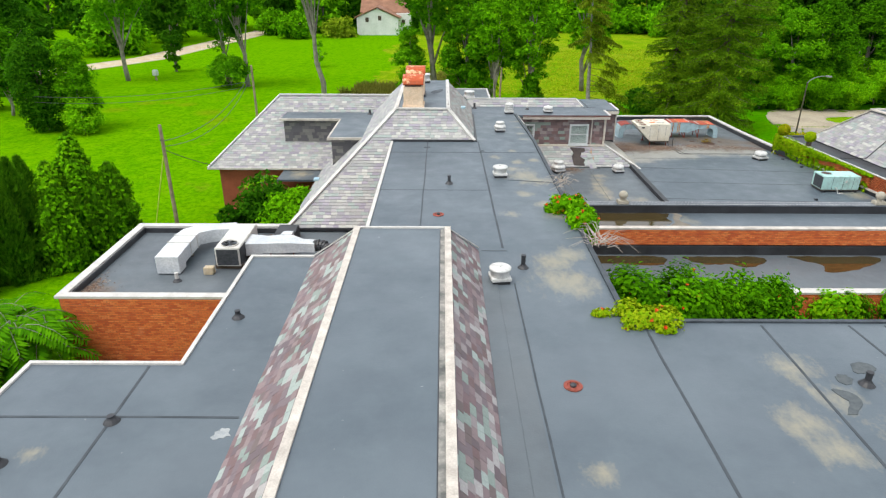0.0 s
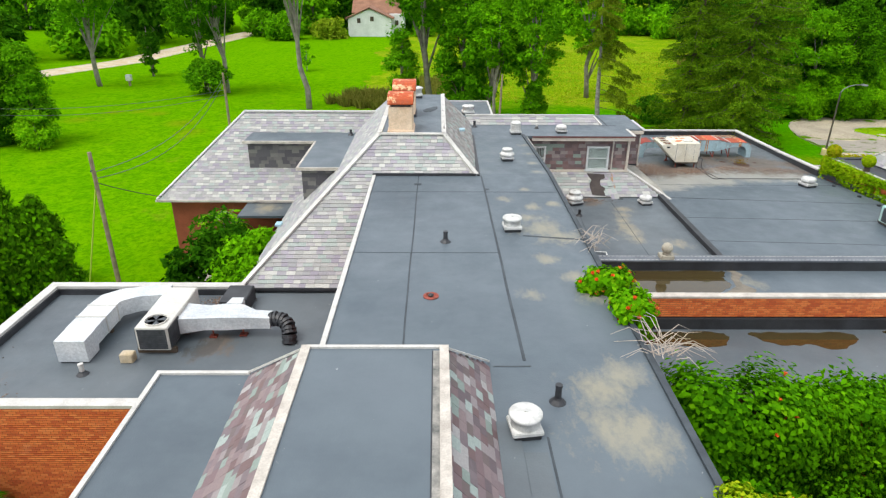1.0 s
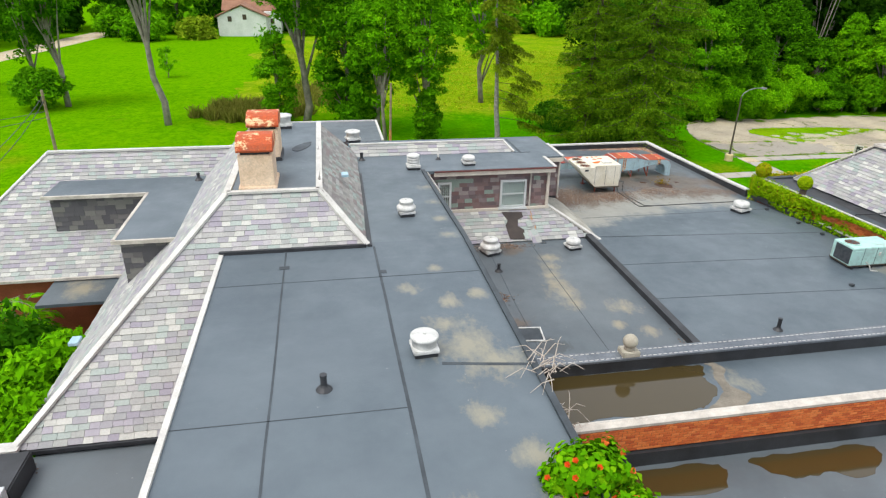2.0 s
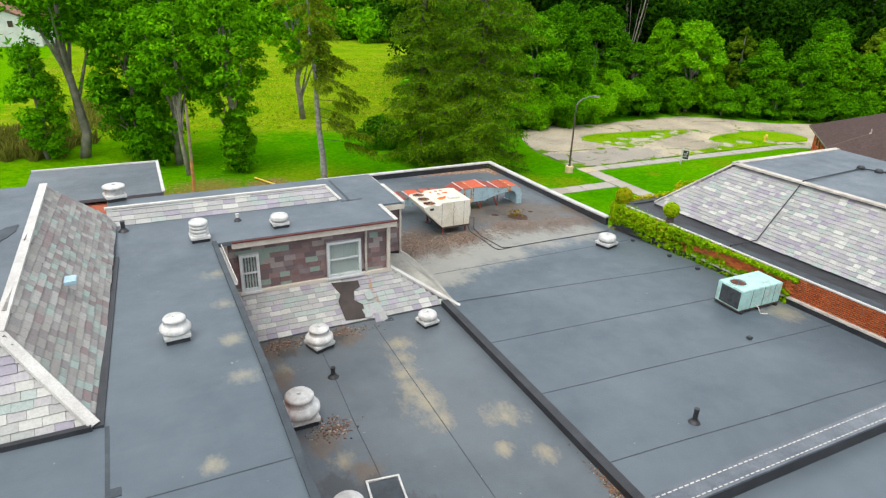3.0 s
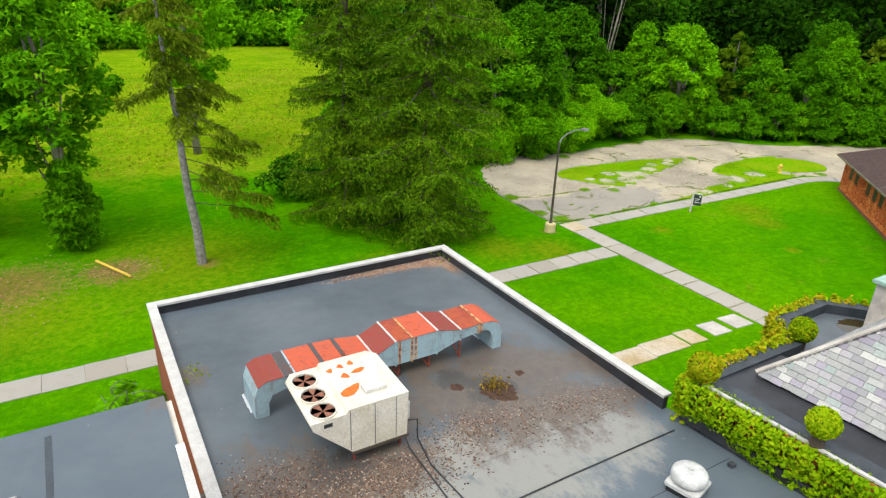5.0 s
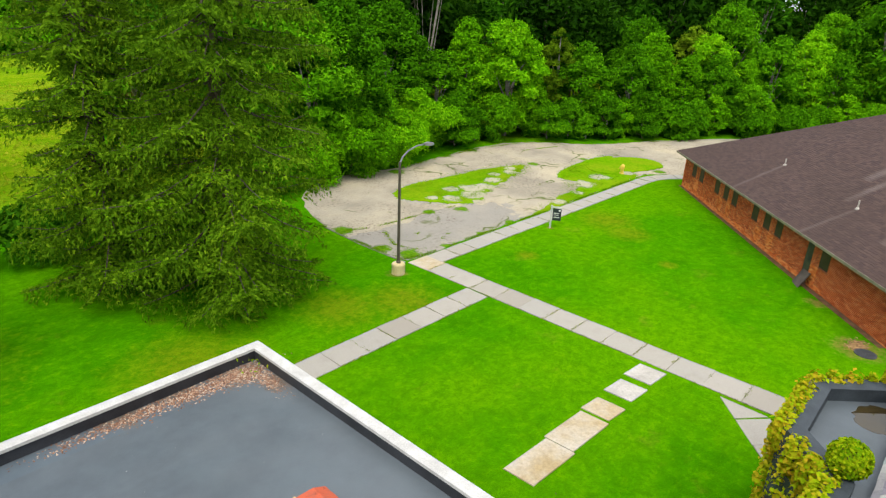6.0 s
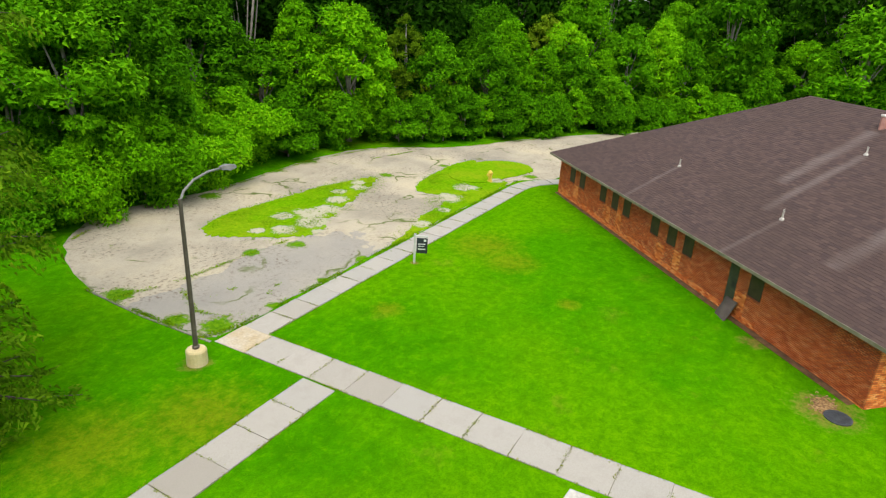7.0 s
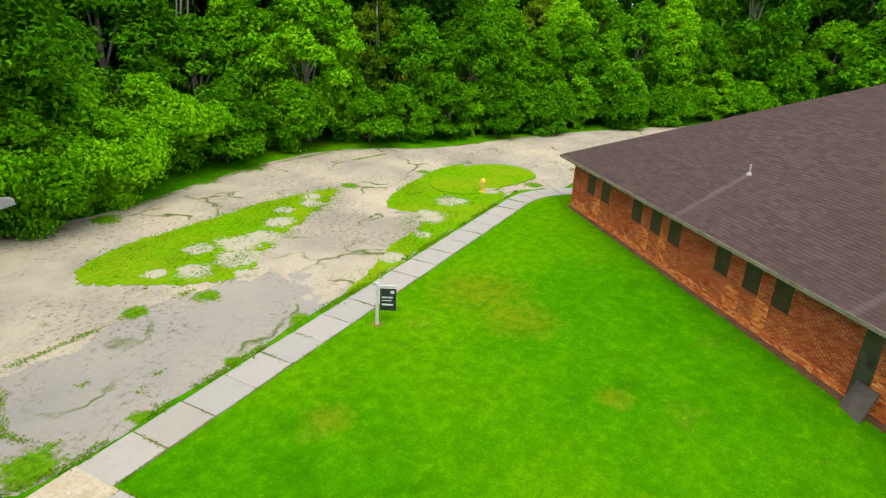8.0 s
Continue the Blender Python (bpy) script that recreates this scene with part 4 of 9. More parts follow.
walls("wall_top", "brick body below the tall slate roof", [(-8.8, 28.2), (-5.0, 28.2), (-5.0, 43.4), (-8.8, 43.4)], -0.2, 4.9)
for p, q in (((P["w"], P["s"], PT), (-9.75, 27.1, 4.82)), ((P["e"], P["s"], PT), (-0.92, 30.76, 8.02)), ((P["w"], P["s"], PT), (P["e"], P["s"], PT)), ((P["e"], P["s"], PT), (P["e"], P["n"], PT)), ((P["w"], P["s"], PT), (P["w"], P["n"], PT))):
    trim("broad white hip and ridge trim on the slates", p, q, 0.2, 0.07)
trim("black flashing along the foot of the slates", (-5.1, 30.7, 8.0), (-0.95, 30.7, 8.0), 0.1, 0.1, BLACK, "flashing")
trim("black flashing along the foot of the slates", (-0.84, 30.7, 8.0), (-0.62, 39.4, 7.47), 0.14, 0.05, BLACK, "flashing")
trim("dark red gutter along the slate eave", (-9.8, 27.05, 4.68), (-5.15, 27.05, 4.68), 0.12, 0.1, BLACK, "gutter")

# western wing: hipped slates, a slated dormer and a projecting bay roof
WE, WR = 4.77, 8.38
pitched("slate_roof_7", "silvery grey slate slope of the west wing", [(-16.77, 36.8, WE), (-9.0, 36.8, WE), (-5.8, 41.0, WR), (-13.07, 41.0, WR)], "grey", near=(-11, 37, 5))
pitched("slate_roof_8", "silvery grey slate hip of the west wing", [(-16.77, 45.2, WE), (-16.77, 36.8, WE), (-13.07, 41.0, WR)], "grey")
pitched("slate_roof_9", "silvery grey slate slope on the far side of the wing", [(-5.0, 45.2, WE), (-16.77, 45.2, WE), (-13.07, 41.0, WR), (-5.0, 41.0, WR)], "grey", singles=40)
trim("white ridge coping of the west wing", (-13.1, 41.0, WR), (-5.0, 41.0, WR), 0.2, 0.08)
trim("white hip trim of the west wing", (-13.07, 41.0, WR), (-16.8, 36.77, WE), 0.14, 0.06)
trim("white eave gutter of the west wing", (-16.85, 36.72, WE - 0.1), (-9.0, 36.72, WE - 0.1), 0.12, 0.1, CREAM, "gutter")
walls("wall_northwest", "red brick walls of the west wing", [(-16.3, 37.2), (-5.0, 37.2), (-5.0, 44.8), (-16.3, 44.8)], -0.2, WE + 0.1)

# eastern block: slated dormer storey above the low roofs
walls("wall_northeast", "brick body below the eastern dormer", [(2.1, 39.98), (7.9, 39.98), (7.9, 44.6), (2.1, 44.6)], -0.2, 5.4)
dormer_roof = roof("roof_dormer", "dark flat roof over the slate-hung dormer", [(-0.9, 39.56), (8.07, 39.56), (8.07, 41.15), (9.0, 41.15), (9.0, 44.9), (-0.9, 44.9)], 7.45, MEMBRANE, 0.14)
seam(dormer_roof, ((6.9, 42.0), (7.7, 42.0)), ((7.2, 42.0), (7.2, 44.6)), z=7.45)

pitched("slate_roof_12", "low band of pale and lilac slates below a white ridge", [(-0.85, 42.15, 7.46), (6.85, 42.15, 7.46), (6.5, 42.72, 7.88), (-0.85, 42.72, 7.88)], "grey", (0.42, 0.2), near=(4, 42, 7.5))
pitched("slate_roof_13", "far side of the low slate ridge", [(6.85, 43.3, 7.46), (-0.85, 43.3, 7.46), (-0.85, 42.72, 7.88), (6.5, 42.72, 7.88)], "grey", (0.42, 0.2), singles=20)
trim("white ridge coping of the low slate band", (-0.9, 42.72, 7.87), (6.55, 42.72, 7.87), 0.14, 0.06)
trim("white hip trim of the low slate band", (6.5, 42.72, 7.87), (6.9, 42.12, 7.46), 0.12, 0.05)
pitched("slate_roof_14", "pale grey and lilac slate apron below the dormer", [(2.5, 38.3, 4.45), (9.6, 38.35, 4.45), (8.0, 39.95, 5.45), (2.5, 39.95, 5.45)], "grey", (0.36, 0.2), near=(6, 39, 5))
trim("heavy white hip trim of the apron", (8.0, 39.97, 5.46), (10.05, 38.1, 4.3), 0.16, 0.08)
bm = bmesh.new()
solid(bm, [(8.05, 39.95, 5.44), (9.95, 38.2, 4.42), (10.3, 41.4, fall(41.4) + 0.01), (10.25, 43.6, fall(43.6) + 0.02), (9.4, 44.4, fall(44.4) + 0.03), (8.9, 44.6, 4.9), (8.9, 41.3, 5.3), (8.05, 41.3, 5.44)], (0, 0, -0.9))
tagged(part("roof_valley", bm, plain("mossy_worn_membrane", srgb(180, 178, 166), srgb(140, 136, 128), 0.9, 0.9, 0.0, 0.3)), "concave membrane valley beside the slate apron", "flat roof", kind="structure")
# slate-hung dormer walls
DORMER = [(-0.5, 39.92), (8.0, 39.92), (8.0, 41.35), (8.95, 41.35), (8.95, 44.7), (-0.5, 44.7)]
bm = bmesh.new()
prism(bm, DORMER, 5.0, 7.3)
dormer_wall = tagged(part("wall_dormer", bm, BLACK), "dormer wall hung with russet and green slates", "wall", kind="structure")
courses(dormer_wall, (2.3, 39.92, 5.44), (1, 0, 0), (0, 0, 1), [(0, 0), (5.7, 0), (5.7, 1.84), (0, 1.84)], 0.38, 0.19, SLATES["russet"], "slate", lift=0.02, near=(6, 39.9, 6), jitter=0.2)
courses(dormer_wall, (8.0, 39.92, 5.44), (0, 1, 0), (0, 0, 1), [(0, 0), (1.4, 0), (1.4, 1.84), (0, 1.84)], 0.38, 0.19, SLATES["russet"], "slate", lift=0.02, jitter=0.2)
courses(dormer_wall, (8.0, 41.35, 5.44), (1, 0, 0), (0, 0, 1), [(0, 0), (0.95, 0), (0.95, 1.84), (0, 1.84)], 0.38, 0.19, SLATES["russet"], "slate", lift=0.02, jitter=0.2)
courses(dormer_wall, (8.95, 41.35, 4.4), (0, 1, 0), (0, 0, 1), [(0, 0), (3.3, 0), (3.3, 2.88), (0, 2.88)], 0.38, 0.19, SLATES["russet"], "slate", lift=0.02, jitter=0.2, singles=60)
PALEPAINT = plain("aged_cream_paint", srgb(206, 196, 180), srgb(226, 218, 204), 2.2, 0.6)
for x in (2.42, 7.93):
    trim("cream corner board of the dormer wall", (x, 39.86, 5.46), (x, 39.86, 7.22), 0.12, 0.1, PALEPAINT, "corner_board", up=(0, -1, 0))
RUST_TRIM = plain("dull_red_gutter", srgb(92, 44, 40), srgb(116, 62, 54), 2.0, 0.6)
for p, q in (((2.6, 39.6, 7.24), (8.15, 39.6, 7.24)), ((8.12, 39.6, 7.24), (8.12, 41.2, 7.24)), ((8.1, 41.18, 7.24), (9.05, 41.18, 7.24)), ((9.05, 41.15, 7.24), (9.05, 44.8, 7.24))):
    trim("cream fascia board under the dormer roof", (p[0], p[1], p[2] - 0.06), (q[0], q[1], q[2] - 0.06), 0.1, 0.2, PALEPAINT, "fascia")
trim("dull red gutter along the dormer roof", (2.6, 39.52, 7.38), (8.15, 39.52, 7.38), 0.07, 0.05, RUST_TRIM, "gutter")
trim("white metal drip at the dormer roof's corner", (8.1, 39.5, 7.455), (8.1, 41.15, 7.455), 0.14, 0.03)
trim("white metal drip at the dormer roof's corner", (9.03, 41.1, 7.455), (9.03, 43.4, 7.455), 0.14, 0.03)
trim("cream sill board at the foot of the dormer wall", (2.4, 39.85, 5.38), (8.05, 39.85, 5.38), 0.16, 0.11, PALEPAINT, "sill_board")
for x, y in ((7.1, 39.84), (8.98, 41.28)):
    bm = bmesh.new()
    tube(bm, [(x, y, 7.28), (x, y, 5.46), (x + 0.02, y - 0.12, 5.38)], 0.045, None, 8)
    tagged(part("downpipe", bm, CREAM), "cream rainwater downpipe on the dormer", "downpipe")

# western dormer with its projecting bay
bm = bmesh.new()
prism(bm, [(-12.3, 38.25), (-8.6, 38.25), (-8.6, 33.6), (-6.5, 33.6), (-6.5, 42.0), (-12.3, 42.0)], 4.9, 7.4)
west_dormer = tagged(part("wall_dormer_west", bm, BLACK), "western dormer wall hung with sooty slates", "wall", kind="structure")
courses(west_dormer, (-12.3, 38.25, 5.9), (1, 0, 0), (0, 0, 1), [(0, 0), (3.7, 0), (3.7, 1.46), (0, 1.46)], 0.36, 0.19, SLATES["sooty"], "slate", lift=0.02, jitter=0.2)
courses(west_dormer, (-8.6, 33.6, 4.95), (1, 0, 0), (0, 0, 1), [(0, 0), (2.1, 0), (2.1, 2.4), (0, 2.4)], 0.36, 0.19, SLATES["sooty"], "slate", lift=0.02, jitter=0.2)
courses(west_dormer, (-8.6, 38.25, 4.95), (0, -1, 0), (0, 0, 1), [(0, 0), (4.6, 0), (4.6, 2.4), (0, 2.4)], 0.36, 0.19, SLATES["sooty"], "slate", lift=0.02, jitter=0.2, singles=60)
roof("roof_dormer_west", "grey membrane over the western dormer and bay", [(-12.45, 38.05), (-8.75, 38.05), (-8.75, 33.45), (-6.3, 33.45), (-6.3, 41.2), (-12.45, 41.2)], 7.5, MEMBRANE, 0.1)
for p, q in (((-12.5, 38.05, 7.38), (-8.75, 38.05, 7.38)), ((-8.75, 38.05, 7.38), (-8.75, 33.4, 7.38)), ((-8.8, 33.4, 7.38), (-6.6, 33.4, 7.38))):
    trim("cream fascia board under the western dormer roof", p, q, 0.1, 0.13, CREAM, "fascia")
trim("white sill board below the western dormer", (-12.35, 38.2, 5.86), (-8.6, 38.2, 5.86), 0.12, 0.08, WHITE, "sill_board")
roof("roof_low_west", "small low roof with a dried puddle mark", [(-12.2, 34.9), (-8.7, 34.9), (-8.7, 37.4), (-12.2, 37.4)], 4.62, MEMBRANE_OLD)

# low east roof
walls("wall_east", "brick body below the low eastern roof", [(2.1, 26.9), (21.8, 26.9), (20.7, 44.2), (2.1, 44.2)], -0.2, 3.3)
east_roof = roof("roof_east", "broad low flat roof of grey rubber membrane", [(9.5, 26.8), (22.1, 26.8), (21.25, 38.0), (9.5, 38.0)], Z_EAST)
bm = bmesh.new()
solid(bm, [(9.5, 38.0, fall(38)), (21.25, 38.0, fall(38)), (20.9, 43.8, fall(43.8)), (9.0, 43.8, fall(43.8)), (9.0, 41.0, fall(41.0))][:4], (0, 0, -0.4))
tagged(part("roof_ramp", bm, MEMBRANE), "grey membrane falling towards the stained roof", "flat roof", kind="structure")
well_roof = roof("roof_well", "stained flat roof between the curb and the wall", [(2.1, 26.8), (9.5, 26.8), (9.5, 38.6), (2.1, 39.9)], Z_EAST, MEMBRANE_OLD)
seam(east_roof, ((9.7, 38.4), (21.2, 37.36)), ((9.7, 35.45), (21.6, 34.78)), ((9.8, 32.5), (21.8, 31.8)), ((9.8, 29.5), (21.8, 28.8)), w=0.03, z=Z_EAST)
seam(east_roof, ((10.4, 41.05), (20.6, 41.0)), w=0.022, z=fall(41.03))
seam(well_roof, ((4.3, 27), (4.7, 38.3)), ((6.6, 27), (6.7, 38.0)), w=0.02, z=Z_EAST)
bm = bmesh.new()
run(bm, [(9.5, 27.0, Z_EAST), (9.5, 38.3, Z_EAST)], 0.26, 0.22)
tagged(part("roof_curb", bm, BLACK), "low black rubber curb across the roof", "curb", kind="structure")

# north-east roof with white coping, falling gently to the north
walls("wall_north", "brick walls of the north-east block", [(9.55, 44.0), (21.2, 44.0), (21.2, 55.7), (9.55, 55.7)], -0.2, 3.5)
bm = bmesh.new()
solid(bm, [(9.0, 43.78, fall(43.78)), (21.15, 43.78, fall(43.78)), (21.15, 55.65, fall(55.65)), (9.6, 55.65, fall(55.65)), (9.6, 46.0, fall(46.0)), (9.0, 46.0, fall(46.0))], (0, 0, -0.5))
tagged(part("roof_north", bm, MEMBRANE_OLD), "stained flat roof falling to a white coping", "flat roof", kind="structure")
bm = bmesh.new()
solid(bm, [(9.8, 49.4, fall(49.4) + 0.006), (14.0, 49.6, fall(49.6) + 0.006), (18.6, 51.2, fall(51.2) + 0.006), (21.0, 53.4, fall(53.4) + 0.006), (21.0, 55.5, fall(55.5) + 0.006), (9.8, 55.5, fall(55.5) + 0.006)], (0, 0, -0.02))
tagged(part("roof_sheet", bm, MEMBRANE), "newer smooth membrane along the north edge", "flat roof", kind="structure")
bm = bmesh.new()
run(bm, [(9.68, 45.2, 3.55), (9.68, 55.6, 3.35), (21.15, 55.66, 3.35), (21.02, 48.5, 3.6), (20.84, 43.2, 3.92)], 0.16, 0.58)
tagged(part("parapet", bm, BLACK), "black rubber-faced parapet upstand", "parapet", kind="structure")
coping("broad white metal coping round the flat roof", [(9.66, 45.4, 4.13), (9.66, 55.6, 3.92), (21.2, 55.68, 3.92), (21.08, 48.5, 4.17), (20.88, 43.2, 4.48)], 0.3, 0.08)

# link roof that holds rain water, between two parapets
Z_LINK = 5.8
walls("wall_link", "brick body below the narrow link roof", [(2.1, 24.45), (24, 24.45), (24, 26.6), (2.1, 26.6)], -0.2, Z_LINK - 0.12)
roof("roof_link", "narrow flat roof with standing rain water", [(2.1, 24.4), (24, 24.4), (24, 26.75), (2.1, 26.75)], Z_LINK, MEMBRANE)
bm = bmesh.new()
run(bm, [(2.2, 26.72, Z_EAST - 0.2), (24, 26.72, Z_EAST - 0.2)], 0.4, 1.95)
tagged(part("parapet", bm, BLACK), "black rubber-clad parapet wall", "parapet", kind="structure")
coping("dull metal top of the parapet", [(2.2, 26.72, 6.15), (24, 26.72, 6.15)], 0.46, 0.06, plain("dull_zinc", srgb(96, 102, 110), srgb(124, 130, 136), 1.2, 0.5, 0.3))
bm = bmesh.new()
run(bm, [(2.15, 24.36, Z_LINK - 0.5), (24, 24.36, Z_LINK - 0.5)], 0.26, 0.62)
link_wall = tagged(part("parapet", bm, MORTAR), "red brick parapet with a pale coping", "parapet", kind="structure")
courses(link_wall, (3.4, 24.23, 5.24), (1, 0, 0), (0, 0, 1), [(0, 0), (20.5, 0), (20.5, 0.66), (0, 0.66)], 0.21, 0.075, (BRICK_PART, BRICK_FIELD), "brick", lift=0.012, gap=0.016, near=(7, 24.2, 5.5), flat=True)
coping("pale stone coping on the brick parapet", [(2.15, 24.36, 5.92), (24, 24.36, 5.92)], 0.28, 0.07, CREAM)
bm = bmesh.new()
run(bm, [(2.15, 24.2, 4.6), (24, 24.2, 4.6)], 0.12, 0.6)
tagged(part("flashing", bm, BLACK), "black flashing at the foot of the brick parapet", "flashing", kind="structure")

# lower court roof with puddles, and the overgrown wall at its edge
walls("wall_court", "brick body below the court roof", [(2.1, 20.4), (24, 20.4), (24, 24.4), (2.1, 24.4)], -0.2, 4.68)
roof("roof_court", "wet stained court roof with shallow puddles", [(2.1, 20.3), (24, 20.3), (24, 24.3), (2.1, 24.3)], 4.8, MEMBRANE_OLD)

bm = bmesh.new()
run(bm, [(2.3, 20.35, 3.0), (24, 20.35, 3.0)], 0.3, 2.02)
court_wall = tagged(part("parapet", bm, MORTAR), "overgrown brick parapet with white coping", "parapet", kind="structure")
courses(court_wall, (8.5, 20.2, 3.4), (1, 0, 0), (0, 0, 1), [(0, 0), (12, 0), (12, 1.62), (0, 1.62)], 0.215, 0.075, (BRICK_PART, BRICK_FIELD), "brick", lift=0.012, gap=0.016, near=(10.5, 20, 4.6), flat=True, singles=200)
coping("white coping on the overgrown parapet", [(2.3, 20.35, 5.02), (24, 20.35, 5.02)], 0.36, 0.08)
# flat roof far behind the tall slates
walls("wall_back", "brick body below the rear flat roof", [(-3.8, 44.6), (0.95, 44.6), (0.95, 51.2), (-3.8, 51.2)], -0.2, 6.75)
roof("roof_back", "rear flat roof with a pale worn edge", [(-3.9, 46.7), (1.03, 46.7), (1.03, 51.35), (-3.9, 51.35)], 7.0, MEMBRANE_OLD)
coping("pale metal edge of the rear roof", [(1.03, 46.7, 7.0), (1.03, 51.35, 7.0), (-3.9, 51.35, 7.0)], 0.12, 0.06, WHITE, name="roof_edge")

# low western plant roof
walls("wall_plant", "red brick walls of the low plant roof", [(-16.5, 20.25), (-5.0, 20.25), (-5.0, 27.0), (-16.5, 27.0)], -0.2, 4.45)
roof("roof_plant", "low grey flat roof carrying white ducts", [(-16.5, 20.25), (-5.0, 20.25), (-5.0, 28.2), (-9.3, 28.2), (-9.3, 27.0), (-16.5, 27.0)], 4.6, MEMBRANE_OLD)
coping("white coping round the plant roof", [(-8.4, 20.18, 4.82), (-16.6, 20.18, 4.82), (-16.6, 27.08, 4.82), (-9.6, 27.08, 4.82)], 0.34, 0.1)
bm = bmesh.new()
run(bm, [(-8.4, 20.3, 4.3), (-16.48, 20.3, 4.3), (-16.48, 26.95, 4.3), (-9.6, 26.95, 4.3)], 0.22, 0.52)
tagged(part("parapet", bm, BLACK), "dark inner face of the parapet", "parapet", kind="structure")
bm = bmesh.new()
box(bm, -16.62, 20.02, -0.2, -8.0, 20.2, 4.82)
plant_wall = tagged(part("wall_south", bm, MORTAR), "plain red brick wall below white coping", "wall", kind="structure")
courses(plant_wall, (-16.6, 20.02, 1.2), (1, 0, 0), (0, 0, 1), [(0, 0), (8.4, 0), (8.4, 3.6), (0, 3.6)], 0.215, 0.075, (BRICK_PART, BRICK_FIELD), "brick", lift=0.012, gap=0.016, near=(-11, 20, 4.5), flat=True)

# eastern neighbour, turned a few degrees: brick parapet, gutter roof, slates, flat top
def east(a, b, z=0.0):
    """a metres south along its west wall, b metres inward from the wall's face."""
    return Vector((20.78 + 0.0896 * a + 0.996 * b, 42.6 - 0.996 * a + 0.0896 * b, z))


walls("wall_far_east", "red brick body of the eastern wing", [(20.85, 42.5), (34.6, 42.5), (34.6, 12), (23.5, 12)], -0.2, 5.1)
bm = bmesh.new()
solid(bm, [east(0, 0, 5.5), east(16.2, 0, 5.5), east(16.2, 0.5, 5.5), east(0, 0.5, 5.5)], (0, 0, -1.2))
ivy_wall = tagged(part("wall_ivy", bm, MORTAR), "red brick parapet half hidden by ivy", "wall", kind="structure")
courses(ivy_wall, east(16.2, 0, 4.5), east(0, 0) - east(16.2, 0), (0, 0, 1), [(0, 0), (16.2, 0), (16.2, 0.96), (0, 0.96)], 0.215, 0.075, (BRICK_PART, BRICK_FIELD), "brick", lift=0.012, gap=0.016, near=(21.3, 36, 5), flat=True)
coping("thin pale metal edge on the brick parapet", [east(0, 0.02, 5.5), east(16.2, 0.02, 5.5)], 0.1, 0.05, WHITE)
coping("dull flat top of the brick parapet", [east(0, 0.32, 5.5), east(16.2, 0.32, 5.5)], 0.46, 0.03, SEAM)
coping("stained cream ledge on the brick wall", [east(4.6, -0.08, 4.62), east(16.2, -0.08, 4.62)], 0.18, 0.07, CREAM, name="ledge")
bm = bmesh.new()
run(bm, [east(0, -0.06, 4.3), east(16.2, -0.06, 4.3)], 0.12, 0.3)
tagged(part("flashing", bm, BLACK), "black flashing along the brick parapet", "flashing", kind="structure")
pitched("slate_roof_10", "silver-grey slate slope of the eastern wing", [(22.5, 41.95, 5.5), (25.0, 14.0, 5.5), (27.2, 14.0, 7.8), (24.75, 39.75, 7.8)], "grey", near=(23.5, 37, 6.4))
pitched("slate_roof_11", "silver-grey slate hip of the eastern wing", [(34.4, 42.1, 5.5), (22.5, 41.9, 5.5), (24.75, 39.75, 7.8), (32.2, 39.9, 7.8)], "grey", singles=60)
roof("roof_far_east", "flat grey roof above the slate slope", [(24.75, 39.75), (27.2, 14.0), (32.2, 14.0), (32.2, 39.9)], 7.86)
pitched("slate_roof_15", "silver-grey slate slope on the far side of the eastern wing", [(34.4, 14.0, 5.5), (34.4, 42.1, 5.5), (32.2, 39.9, 7.8), (32.2, 14.0, 7.8)], "grey", singles=0)
trim("cream ridge coping of the eastern wing", (24.75, 39.75, 7.82), (27.2, 14.0, 7.82), 0.3, 0.08, CREAM)
trim("cream ridge coping of the eastern wing", (24.75, 39.75, 7.82), (32.2, 39.9, 7.82), 0.3, 0.08, CREAM)
trim("pale hip trim of the eastern wing", (24.75, 39.75, 7.82), (22.5, 41.95, 5.52), 0.12, 0.05, CREAM)
roof("roof_gutter", "flat dark gutter roof behind the brick parapet", [east(0.4, 0.5).xy, east(28, 0.5).xy, east(28, 3.2).xy, east(0.4, 3.2).xy], 5.43, BLACK)
bay = [(20.8, 42.45), (24.9, 42.45), (25.95, 43.5), (28.1, 43.55), (29.25, 42.32), (34.5, 42.15)]
walls("wall_bay", "low bay of the eastern wing below its parapet", bay + [(34.5, 41.5), (21, 41.5)], -0.2, 5.08)
roof("roof_bay", "wet grey roof of the small bay", bay + [(34.5, 41.5), (21, 41.5)], 5.19, MEMBRANE_OLD)
bm = bmesh.new()
run(bm, [(x, y, 0.0) for x, y in bay], 0.42, 5.5)
tagged(part("parapet", bm, SEAM), "dark membrane-topped parapet round the bay", "parapet", kind="structure")

# ---- brick hall with a hipped shingle roof ----
HU, HN = Vector((0.7258, 0.6879, 0)), Vector((0.6879, -0.7258, 0))
HO = Vector((43.38, 43.37, 0))
HL, HD, HE = 24.76, 19.5, 2.65


def hall(u, n, z):
    return HO + HU * u + HN * n + Vector((0, 0, z))


SHINGLE_TONES = [srgb(78, 62, 59), srgb(86, 69, 64), srgb(71, 57, 55), srgb(91, 73, 67), srgb(81, 65, 60)]


